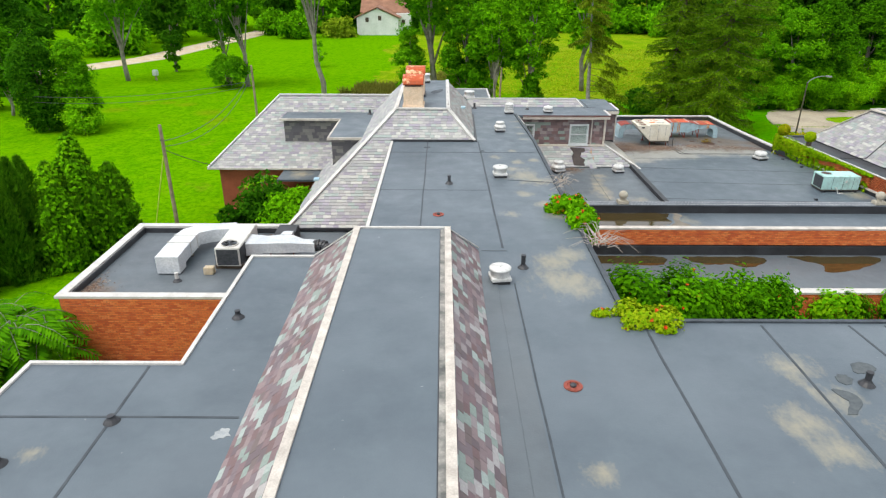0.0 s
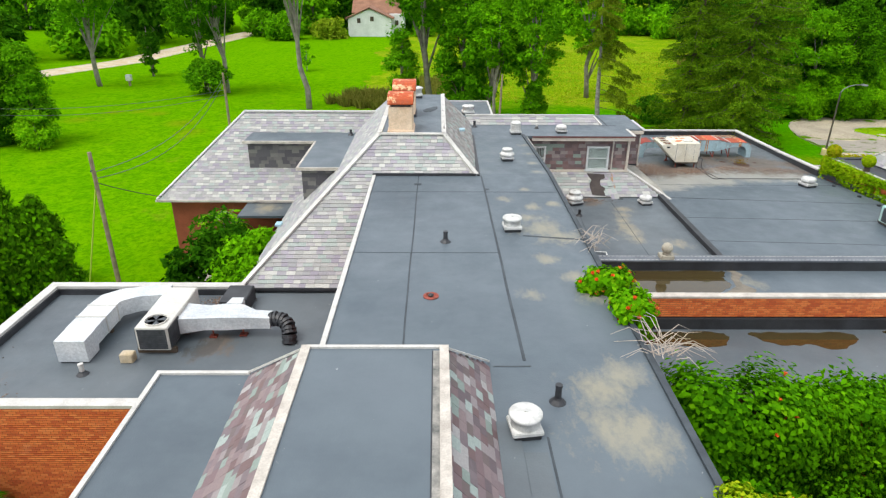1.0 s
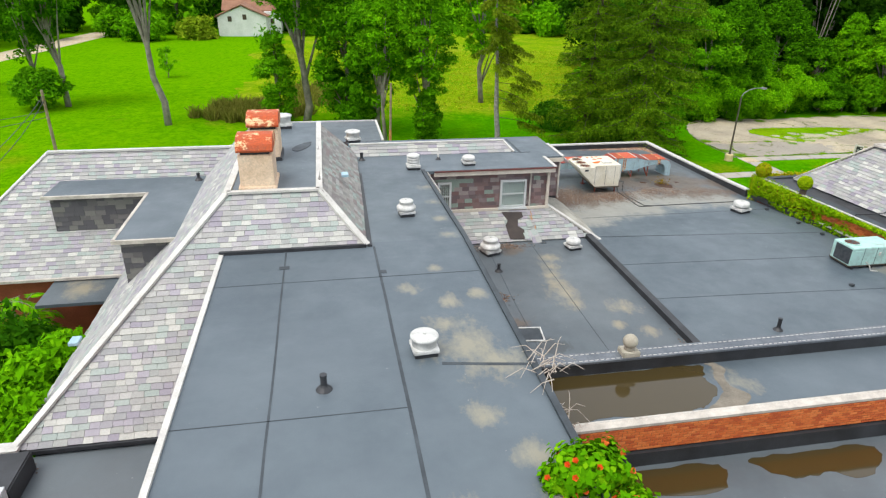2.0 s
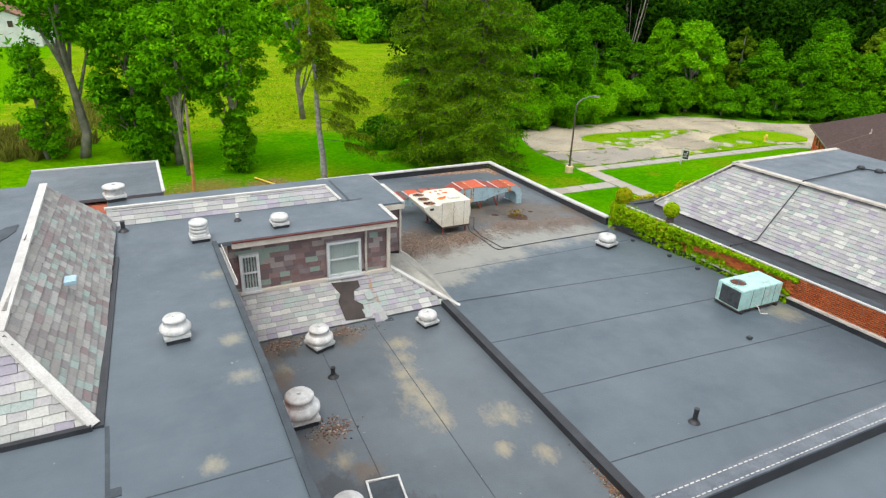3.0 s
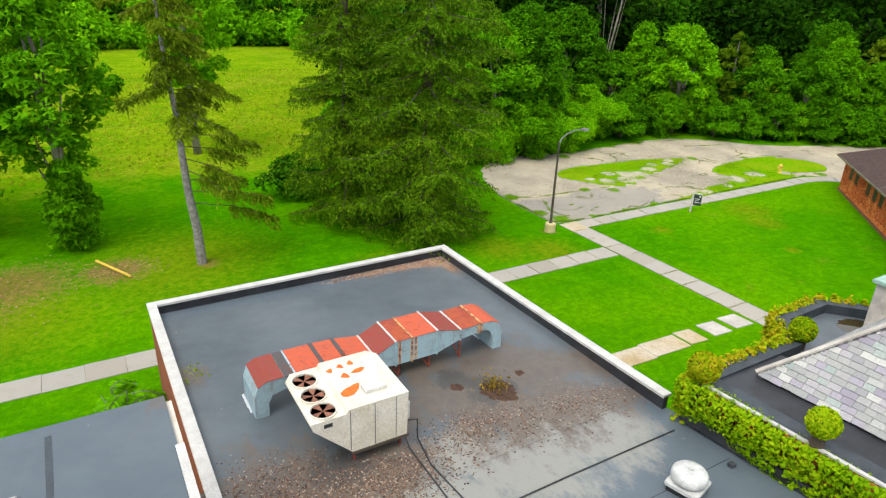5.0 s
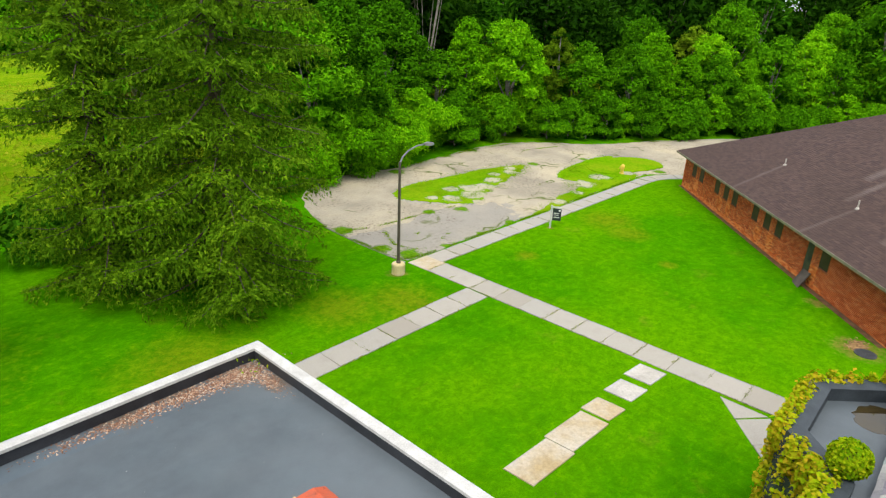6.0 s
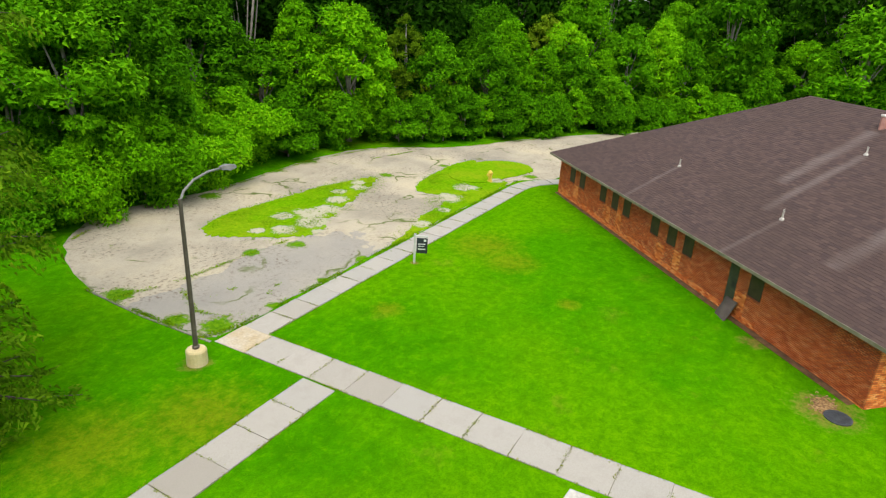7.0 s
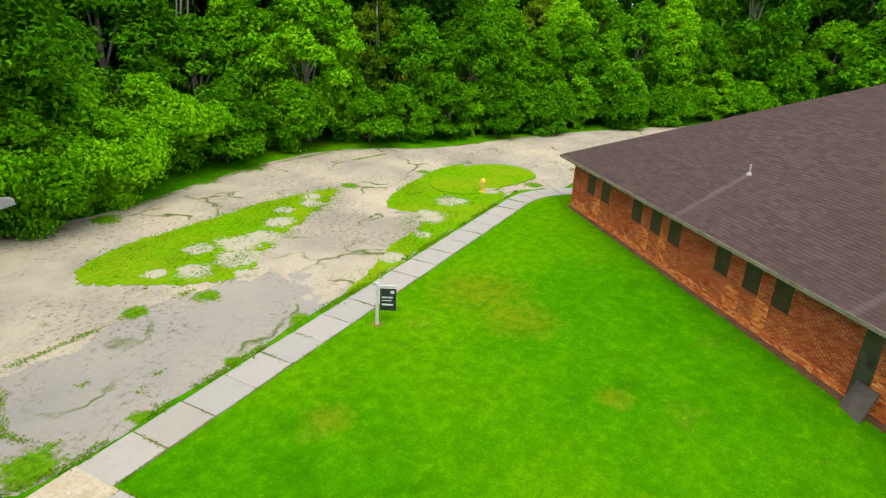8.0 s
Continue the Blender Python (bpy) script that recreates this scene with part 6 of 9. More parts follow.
loft(bm, [sect(-0.5, 0.42, -1.55, 0.06, 0.78), sect(-0.5, 0.42, -0.9, 0.06, 0.8), sect(-0.5, 0.42, -0.85, 0.26, 0.82), sect(-0.5, 0.42, 0.7, 0.28, 0.84), [(-0.4, 1.3, 0.28), (0.42, 0.85, 0.28), (0.42, 0.85, 0.84), (-0.4, 1.3, 0.84)], [(0.1, 1.75, 0.28), (0.75, 1.1, 0.28), (0.75, 1.1, 0.84), (0.1, 1.75, 0.84)], [(0.9, 1.95, 0.28), (0.95, 1.2, 0.28), (0.95, 1.2, 0.84), (0.9, 1.95, 0.84)], [(1.75, 1.95, 0.3), (1.75, 1.2, 0.3), (1.75, 1.2, 0.9), (1.75, 1.95, 0.9)]])
part("casing", bm, DUCTWHITE, duct)
bm = bmesh.new()
box(bm, -0.46, -1.5, -0.02, 0.38, -0.92, 0.07)
part("curb", bm, BLACK, duct)
bm = bmesh.new()
box(bm, -0.3, 0.2, 0.0, 0.3, 0.32, 0.27)
part("prop", bm, BARK_DARK, duct)
for y in (-0.2, 0.55):
    bm = bmesh.new()
    box(bm, -0.52, y, 0.25, 0.44, y + 0.04, 0.865)
    part("flange", bm, WHITE, duct)
duct2 = thing("return_duct", -9.4, 24.2, PZ, "white duct ending in a black rubber elbow", "duct")
bm = bmesh.new()
sx = lambda x, y0, y1, z0, z1: [(x, y0, z0), (x, y1, z0), (x, y1, z1), (x, y0, z1)]
loft(bm, [sx(-1.35, -0.55, 0.5, 0.3, 0.85), sx(-0.6, -0.4, 0.45, 0.36, 0.8), sx(0.1, -0.4, 0.6, 0.36, 0.82), sx(0.5, -0.35, 0.5, 0.36, 0.8), sx(0.95, -0.3, 0.22, 0.36, 0.76), sx(1.5, -0.3, 0.2, 0.36, 0.74)])
part("casing", bm, DUCTWHITE, duct2)
bm = bmesh.new()
loft(bm, [[(-0.1, 0.5, 0.4), (0.4, 0.5, 0.4), (0.4, 0.5, 0.85), (-0.1, 0.5, 0.85)], [(-0.05, 1.0, 0.4), (0.35, 1.0, 0.4), (0.35, 1.0, 0.8), (-0.05, 1.0, 0.8)]])
part("branch", bm, DUCTWHITE, duct2)
bm = bmesh.new()
hose = [Vector(q) for q in ((1.45, -0.05, 0.56), (1.7, -0.06, 0.6), (1.95, -0.14, 0.56), (2.1, -0.3, 0.44), (2.15, -0.46, 0.26), (2.15, -0.56, 0.0))]
ribs = [hose[i].lerp(hose[i + 1], k / 4) for i in range(5) for k in range(4)] + [hose[-1]]
for i, (p, q) in enumerate(zip(ribs, ribs[1:])):
    tube(bm, [p, q], 0.25 if i % 2 else 0.215, None, 14)
part("elbow", bm, BLACK, duct2, "black rubber elbow")
for x, y in ((0.55, -0.1), (1.9, 0.35), (-0.4, -0.2)):
    bm = bmesh.new()
    tube(bm, [(x, y, 0), (x, y, 0.37)], 0.03)
    box(bm, x - 0.12, y - 0.1, -0.01, x + 0.12, y + 0.1, 0.05)
    part("prop", bm, RUSTRED, duct2)
bm = bmesh.new()
box(bm, -12.15, 22.45, PZ, -11.75, 22.75, PZ + 0.3, 0.02)
tagged(part("concrete_block", bm, STONE), "pale concrete block beside the air conditioner", "block")
bm = bmesh.new()
box(bm, -10.0, 25.3, PZ, -9.1, 26.6, PZ + 0.55, 0.03)
tagged(part("dark_hood", bm, BLACK), "black hooded vent behind the white duct", "vent")

# ---- rusting rooftop unit and its red-topped duct on the north roof ----
RUSTTOP = rusty("orange_red_rusted_top", srgb(150, 60, 44), srgb(214, 98, 52), 0.52, 3.2, 0.1, 0.7)
RUSTSIDE = rusty("pale_blue_rusting_side", srgb(158, 184, 192), srgb(150, 96, 58), 0.36, 1.6, 0.05, 0.6)
TOP_DARK = rusty("dull_red_rusted_top", srgb(140, 58, 48), srgb(168, 76, 52), 0.45, 4.0, 0.05, 0.75)
TOP_ORANGE = rusty("orange_rusted_top", srgb(192, 86, 54), srgb(168, 72, 48), 0.36, 4.0, 0.05, 0.75)
UNITCREAM = plain("cream_enamel", srgb(222, 214, 192), srgb(236, 231, 216), 1.6, 0.45, 0.05, 0.06)
DARKSHEET = rusty("dark_grey_worn_sheet", srgb(84, 78, 78), srgb(128, 66, 48), 0.4, 2.5, 0.2, 0.6)
YR = fall(48.65)
rd = thing("rusty_duct", 15.3, 48.65, YR, "long sheet-metal duct with a rusted red top on stands", "duct")
STREAK = rusty("orange_rust_streak", srgb(214, 176, 120), srgb(176, 84, 40), 0.5, 6.0, 0.05, 0.8)
stations = [(-3.3, 0.74, 1.12), (-3.0, 0.74, 1.12), (-2.2, 0.74, 1.12), (-1.55, 0.72, 1.1), (-0.75, 0.58, 0.98), (-0.1, 0.5, 1.27), (0.42, 0.5, 1.28), (1.25, 0.51, 1.28), (2.05, 0.76, 1.1), (2.8, 0.85, 1.12)]
tops = [(DARKSHEET, "grey worn top sheet"), (TOP_ORANGE, "orange rusted top sheet"), (TOP_ORANGE, "orange rusted top sheet"), (TOP_ORANGE, "orange rusted top sheet"), (TOP_DARK, "dull red rusted top sheet"), (RUSTTOP, "rusted red top sheet"), (TOP_ORANGE, "orange rusted top sheet"), (TOP_DARK, "dull red rusted top sheet"), (RUSTTOP, "rusted red top sheet")]
for i, ((xa, a0, a1), (xb, b0, b1)) in enumerate(zip(stations, stations[1:])):
    g = new("duct_section")
    g.parent = rd
    bm = bmesh.new()
    loft(bm, [sx(xa + 0.01, -0.6, 0.6, a0, a1), sx(xb - 0.01, -0.6, 0.6, b0, b1)])
    part("casing", bm, RUSTSIDE, g)
    bm = bmesh.new()
    loft(bm, [sx(xa + 0.015, -0.62, 0.62, a1, a1 + 0.012), sx(xb - 0.015, -0.62, 0.62, b1, b1 + 0.012)])
    part("top_sheet", bm, tops[i][0], g, tops[i][1])
    bm = bmesh.new()
    fw = 0.06 if i in (1, 2) else 0.025
    loft(bm, [sx(xb - fw, -0.635, 0.635, b0 - 0.02, b1 + 0.025), sx(xb + fw, -0.635, 0.635, b0 - 0.02, b1 + 0.025)])
    part("flange", bm, DARKSHEET if i in (1, 2) else STREAK if i in (5, 8) else RUSTSIDE, g)
    if i in (3, 4, 6, 7, 8):
        bm = bmesh.new()
        loft(bm, [sx(xb - 0.028, -0.64, 0.64, b1 + 0.012, b1 + 0.032), sx(xb + 0.028, -0.64, 0.64, b1 + 0.012, b1 + 0.032)])
        part("joint_strip", bm, WHITE if i != 8 else STREAK, g, "white sealant along the joint" if i != 8 else "rusty joint strip")
    if i in (5, 6, 8):
        bm = bmesh.new()
        xs = xa + (0.1 if i != 8 else 0.62)
        loft(bm, [sx(xs, -0.606, -0.6, a0 + 0.03, a1 - 0.03), sx(xs + 0.07, -0.606, -0.6, a0 + 0.03, a1 - 0.03)])
        part("rust_streak", bm, STREAK, g, "orange rust running down the joint")
for prof, lab in (([(-3.3, 0.74), (-3.3, 1.12), (-3.75, 1.1), (-3.98, 0.97), (-4.08, 0.7), (-4.1, 0.0), (-3.74, 0.0), (-3.73, 0.45), (-3.62, 0.66)], TOP_DARK), ([(2.82, 0.85), (2.82, 1.12), (3.2, 1.1), (3.46, 0.97), (3.58, 0.7), (3.6, 0.0), (3.28, 0.0), (3.26, 0.5), (3.14, 0.76), (2.98, 0.84)], TOP_ORANGE)):
    bm = bmesh.new()
    loft(bm, [[(x, -0.6, z) for x, z in prof], [(x, 0.6, z) for x, z in prof]])
    part("elbow", bm, RUSTSIDE, rd, "curved end of the duct going down")
    bm = bmesh.new()
    up = prof[1:4]
    ring = [(x, z + 0.004) for x, z in up] + [(x, z + 0.018) for x, z in reversed(up)]
    loft(bm, [[(x, -0.615, z) for x, z in ring], [(x, 0.615, z) for x, z in ring]])
    part("elbow_sheet", bm, lab, rd, "rusted sheet over the bend")
    xs = [x for x, z in prof if z == 0.0]
    bm = bmesh.new()
    box(bm, min(xs) - 0.06, -0.66, -0.04, max(xs) + 0.06, 0.66, 0.05, 0.01)
    part("foot_flange", bm, DUCTWHITE, rd)
for x, h in ((0.05, 0.5), (1.05, 0.51), (2.1, 0.77)):
    bm = bmesh.new()
    for y in (-0.52, 0.52):
        tube(bm, [(x, y, 0), (x, y, h)], 0.035, None, 6)
        box(bm, x - 0.08, y - 0.08, -0.05, x + 0.08, y + 0.08, 0.03)
    tube(bm, [(x, -0.52, h - 0.08), (x, 0.52, h - 0.08)], 0.03, None, 6)
    tube(bm, [(x, -0.52, 0.06), (x - 0.28, -0.52, h)], 0.025, None, 6)
    tube(bm, [(x, -0.52, 0.06), (x, 0.4, h)], 0.02, None, 6)
    part("stand", bm, RUSTRED, rd, "rusty red iron stand")
UZ = fall(46.5)
RUSTBLADE = plain("rusted_fan_blade", srgb(150, 100, 76), srgb(104, 62, 44), 5, 0.8)
ru = thing("rooftop_unit", 13.02, 46.35, UZ + 0.3, "cream rooftop unit streaked with orange rust, three open fans", "air conditioner")
bm = bmesh.new()
prof = [(-1.25, 1.2), (-1.2, 1.04), (-0.28, 0.12), (1.12, 0.12), (1.15, 1.34), (-0.35, 1.34), (-0.42, 1.24), (-1.22, 1.24)]
ya, yb = -1.1, 1.1
loft(bm, [[(x, ya, z) for x, z in prof], [(x, yb - 0.35, z) for x, z in prof], [(x * 0.86 + 0.02, yb, 0.12 + (z - 0.12) * 0.93) for x, z in prof]])
part("cabinet", bm, UNITCREAM, ru)
for k, y in enumerate((-0.78, -0.14, 0.5)):
    g = new("fan")
    g.parent = ru
    bm = bmesh.new()
    lathe(bm, [(0.315, 1.23), (0.315, 1.3), (0.285, 1.3), (0.28, 1.25)], 22, (-0.85, y, 0))
    part("ring", bm, UNITCREAM, g)
    bm = bmesh.new()
    lathe(bm, [(0.285, 1.245), (0.28, 1.25)], 22, (-0.85, y, 0))
    part("well", bm, plain("rust_brown_dark", srgb(86, 46, 30), srgb(120, 66, 44), 6, 0.8) if k == 0 else bpy.data.materials["rust_brown_dark"], g)
    bm = bmesh.new()
    for j in range(4):
        a = j * math.tau / 4 + k
        solid(bm, [(-0.85, y, 1.265), (-0.85 + 0.27 * math.cos(a), y + 0.27 * math.sin(a), 1.262), (-0.85 + 0.27 * math.cos(a + 0.75), y + 0.27 * math.sin(a + 0.75), 1.285)], (0, 0, -0.006))
    part("blades", bm, RUSTBLADE, g, "rusty brown fan blades")
ORANGE = plain("orange_rust_stain", srgb(226, 120, 34), srgb(206, 92, 30), 5, 0.8)
for pts in ([(-0.3, 0.55), (-0.12, 0.62), (-0.18, 0.42)], [(0.0, 0.6), (0.14, 0.7), (0.16, 0.5)], [(0.28, 0.62), (0.42, 0.74), (0.44, 0.54)], [(-0.05, 0.16), (0.1, 0.3), (0.16, 0.06)], [(0.22, 0.22), (0.45, 0.34), (0.62, 0.3), (0.45, 0.16)], [(-0.28, -0.42), (-0.05, -0.3), (0.25, -0.26), (-0.02, -0.62), (-0.26, -0.6)]):
    bm = bmesh.new()
    prism(bm, blob(pts, random.Random(7), 0.012, 4), 1.339, 1.345)
    part("rust_stain", bm, ORANGE, ru, "orange rust stain")
bm = bmesh.new()
box(bm, 0.2, -0.75, 1.34, 0.75, -0.45, 1.44, 0.01)
part("hatch", bm, BEIGE, ru, "small raised hatch")
for x0, x1, z0, z1 in ((-0.33, -0.315, 0.2, 1.3), (0.28, 0.292, 0.14, 1.3), (0.82, 0.83, 0.14, 1.3)):
    bm = bmesh.new()
    box(bm, x0, ya - 0.006, z0, x1, ya + 0.002, z1)
    part("panel_seam", bm, GRILLE, ru)
for x, z in ((0.34, 0.9), (0.24, 0.9), (-0.25, 1.1)):
    bm = bmesh.new()
    box(bm, x, ya - 0.02, z, x + 0.03, ya, z + 0.16, 0.004)
    part("latch", bm, BEIGE, ru)
bm = bmesh.new()
box(bm, -0.95, ya - 0.008, 1.04, -0.75, ya + 0.004, 1.14)
part("name_plate", bm, BLACK, ru, "small dark maker's plate")
bm = bmesh.new()
box(bm, -0.3, ya - 0.03, 0.06, 1.16, yb - 0.3, 0.13)
part("base_rail", bm, BARK_DARK, ru, "dark rusting base rail")
for x, y in ((-0.2, -0.95), (1.0, -0.95), (-0.2, 0.8), (1.0, 0.8), (0.4, -0.2)):
    bm = bmesh.new()
    tube(bm, [(x, y, -0.3), (x, y, 0.14)], 0.04, None, 6)
    box(bm, x - 0.1, y - 0.1, -0.36, x + 0.1, y + 0.1, -0.27)
    part("leg", bm, RUSTRED, ru, "rusty leg")
bm = bmesh.new()
tube(bm, [(1.2, -0.9, 0.9), (1.2, -0.9, 0.45)], 0.08, None, 10)
part("disconnect_box", bm, BEIGE, ru)
# power line loop on the roof
bm = bmesh.new()
tube(bm, [(14.15, 45.5, UZ + 0.62), (14.5, 45.4, UZ + 0.62), (14.5, 45.38, fall(45.4) + 0.03), (14.3, 44.3, fall(44.3) + 0.02), (14.4, 42.55, fall(42.55) + 0.02), (14.8, 42.4, fall(42.4) + 0.02), (16.8, 42.42, fall(42.4) + 0.02), (20.3, 42.4, fall(42.4) + 0.02)], 0.02, None, 6)
tube(bm, [(14.1, 45.4, UZ + 0.42), (14.14, 45.1, fall(45.1) + 0.02), (14.06, 42.5, fall(42.5) + 0.02), (14.2, 42.36, fall(42.4) + 0.02), (14.8, 42.36, fall(42.4) + 0.02)], 0.02, None, 6)
tagged(part("conduit", bm, BLACK), "black cable lying across the roof", "cable")

# ---- turquoise unit on the east roof ----
TEAL = rusty("faded_turquoise_enamel", srgb(172, 210, 203), srgb(150, 104, 74), 0.24, 2.0, 0.05, 0.45)
tu = thing("turquoise_unit", 20.05, 34.2, Z_EAST, "faded turquoise rooftop air conditioner with one round fan", "air conditioner")
bm = bmesh.new()
box(bm, -1.05, -0.55, 0.12, 1.05, 0.55, 0.92, 0.025)
part("cabinet", bm, TEAL, tu)
bm = bmesh.new()
box(bm, -1.07, -0.5, 0.2, -1.052, 0.35, 0.86)
part("coil_guard", bm, GRILLE, tu, "dark coil guard")
g = new("fan")
g.parent = tu
bm = bmesh.new()
lathe(bm, [(0.33, 0.92), (0.33, 0.96), (0.29, 0.96), (0.29, 0.925)], 24, (-0.62, 0.05, 0))
part("ring", bm, TEAL, g)
bm = bmesh.new()
lathe(bm, [(0.29, 0.922), (0.28, 0.928)], 24, (-0.62, 0.05, 0))
part("well", bm, bpy.data.materials["rust_brown_dark"], g)
bm = bmesh.new()
for j in range(4):
    a = j * math.tau / 4 + 0.4
    solid(bm, [(-0.62, 0.05, 0.94), (-0.62 + 0.26 * math.cos(a), 0.05 + 0.26 * math.sin(a), 0.935), (-0.62 + 0.26 * math.cos(a + 0.6), 0.05 + 0.26 * math.sin(a + 0.6), 0.955)], (0, 0, -0.006))
part("blades", bm, GRILLE, g)
bm = bmesh.new()
box(bm, -0.95, -0.57, 0.2, -0.55, -0.552, 0.8, 0.004)
part("service_panel", bm, TEAL, tu)
for x in (-0.5, 0.1, 0.66):
    bm = bmesh.new()
    box(bm, x, -0.556, 0.16, x + 0.015, -0.548, 0.9)
    part("panel_seam", bm, GRILLE, tu)
bm = bmesh.new()
box(bm, 0.2, -0.575, 0.55, 0.32, -0.55, 0.7, 0.01)
part("name_plate", bm, BEIGE, tu)
bm = bmesh.new()
box(bm, -1.06, -0.562, 0.1, 1.06, 0.562, 0.15)
part("base_rail", bm, BARK_DARK, tu, "dark base rail")
for x in (-0.9, 0.0, 0.9):
    bm = bmesh.new()
    box(bm, x - 0.05, -0.6, 0.0, x + 0.05, 0.6, 0.12)
    part("skid", bm, BLACK, tu, "dark skid")
bm = bmesh.new()
tube(bm, [(-0.3, -0.56, 0.3), (-0.3, -0.75, 0.25), (-0.25, -0.85, 0.03), (0.0, -0.95, 0.03)], 0.02, None, 6)
part("drain_hose", bm, WHITE, tu)
for x, y in ((20.4, 40.8), (20.5, 38.6), (20.6, 37.1), (18.0, 32.3)):
    bm = bmesh.new()
    box(bm, x - 0.08, y - 0.07, fall(y), x + 0.08, y + 0.07, fall(y) + 0.1, 0.01)
    tagged(part("roof_clip", bm, GRILLE), "small grey bracket standing on the roof", "bracket", group="small brackets")

# ---- stone ball finials on the parapet ----
STONEBALL = plain("weathered_cast_stone", srgb(164, 158, 142), srgb(190, 184, 168), 3, 0.9, 0.0, 0.4)
for x in (5.71, 17.4):
    t = thing("finial", x, 26.72, 6.2, "weathered stone ball finial on a small pedestal", "finial", "ball finials")
    bm = bmesh.new()
    box(bm, -0.24, -0.2, 0, 0.24, 0.2, 0.16, 0.02)
    part("pedestal", bm, STONEBALL, t)
    bm = bmesh.new()
    lathe(bm, [(0.15, 0.16), (0.1, 0.22)] + [(0.2 * math.sin(a), 0.4 - 0.2 * math.cos(a)) for a in [math.pi * k / 12 for k in range(2, 12)]] + [(0.02, 0.6)], 20)
    part("ball", bm, STONEBALL, t, smooth=True)

# ---- dormer windows ----
SASH = plain("white_window_paint", srgb(206, 212, 210), srgb(228, 230, 228), 2, 0.5)
BLIND = plain("pale_vertical_blind", srgb(206, 216, 208), srgb(222, 228, 222), 2, 0.7)
GLASS = Nodes("window_glass", 0.05, 0.0, 0.5)
GLASS.bsdf.inputs["Transmission Weight"].default_value = 1.0
GLASS = GLASS.done((0.85, 0.9, 0.9, 1))
for k, (x0, x1, full) in enumerate(((5.68, 6.9, 0.98), (2.8, 3.42, 0.6))):
    z0, z1, y = 5.5, 6.82, 39.82
    w = tagged(new("window_%d" % (k + 1)), "white sash window with pale vertical blinds", "window", kind="structure")
    bm = bmesh.new()
    for a, b in (((x0, z0), (x0 + 0.09, z1)), ((x1 - 0.09, z0), (x1, z1)), ((x0 + 0.09, z1 - 0.09), (x1 - 0.09, z1)), ((x0 + 0.09, z0), (x1 - 0.09, z0 + 0.1))):
        box(bm, a[0], y - 0.06, a[1], b[0], y + 0.05, b[1])
    part("window_frame", bm, SASH, w)
    bm = bmesh.new()
    box(bm, x0 + 0.08, y - 0.035, (z0 + z1) / 2 - 0.03, x1 - 0.08, y + 0.01, (z0 + z1) / 2 + 0.03)
    part("meeting_rail", bm, SASH, w)
    bm = bmesh.new()
    box(bm, x0 - 0.06, y - 0.1, z0 - 0.07, x1 + 0.06, y + 0.05, z0)
    part("window_sill", bm, SASH, w)
    n = int((x1 - x0 - 0.18) / 0.085)
    for i in range(n):
        bm = bmesh.new()
        xx = x0 + 0.085 + i * (x1 - x0 - 0.17) / n
        wide = full * (x1 - x0 - 0.17) / n
        solid(bm, [(xx, y + 0.03, z0 + 0.1), (xx + wide, y + 0.055, z0 + 0.1), (xx + wide, y + 0.055, z1 - 0.09), (xx, y + 0.03, z1 - 0.09)], (0, 0.004, 0))
        part("slat", bm, BLIND, w)
    for za, zb in ((z0 + 0.1, (z0 + z1) / 2), ((z0 + z1) / 2, z1 - 0.09)):
        bm = bmesh.new()
        box(bm, x0 + 0.08, y - 0.012, za, x1 - 0.08, y - 0.006, zb)
        part("pane", bm, GLASS, w).visible_shadow = False

# slates missing from the apron, with loose ones below
bm = bmesh.new()
ap = lambda x, t: Vector((x, 38.32 + 1.6 * t, 4.45 + 1.0 * t)) + Vector((0, -0.53, 0.85)) * 0.055
solid(bm, [ap(*q) for q in ((5.85, 0.05), (6.55, 0.02), (6.6, 0.3), (6.35, 0.42), (6.45, 0.62), (6.7, 0.68), (6.7, 0.82), (5.75, 0.86), (5.95, 0.6), (5.8, 0.45))], Vector((0, 0.53, -0.85)) * 0.02)
tagged(part("bare_felt", bm, plain("bare_felt_brown", srgb(58, 52, 50), srgb(74, 66, 62), 2, 0.9)), "dark bare felt where slates have come off", "roof damage")
r = random.Random(9)
for k in range(9):
    bm = bmesh.new()
    x, t = 6.6 + r.uniform(0, 0.6), r.uniform(-0.05, 0.5)
    c = ap(x, t) + Vector((0, 0, 0.02))
    a = r.uniform(-0.5, 0.5)
    ux, uy = Vector((math.cos(a), math.sin(a) * 0.85, math.sin(a) * 0.53)) * 0.13, Vector((-math.sin(a), math.cos(a) * 0.85, math.cos(a) * 0.53)) * 0.17
    solid(bm, [c - ux - uy, c + ux - uy, c + ux + uy, c - ux + uy], (0, 0.006, -0.012))
    tagged(part("loose_slate", bm, SLATES["grey"][0]), "loose slipped slate on the apron", "slate", group="loose slates")
bm = bmesh.new()
rs = random.Random(6)
for k in range(16):
    t0 = rs.uniform(0.0, 0.85)
    xs0 = 7.1 + rs.uniform(-0.07, 0.07)
    beam(bm, ap(xs0, t0 + rs.uniform(0.04, 0.16)), ap(xs0 + rs.uniform(-0.01, 0.01), t0), rs.uniform(0.012, 0.035), 0.004, (0, -0.5, 0.85))
tagged(part("rust_streak", bm, plain("rust_streak", srgb(176, 130, 96), srgb(190, 160, 130), 4, 0.9)), "rust stain washed down the slates", "stain")
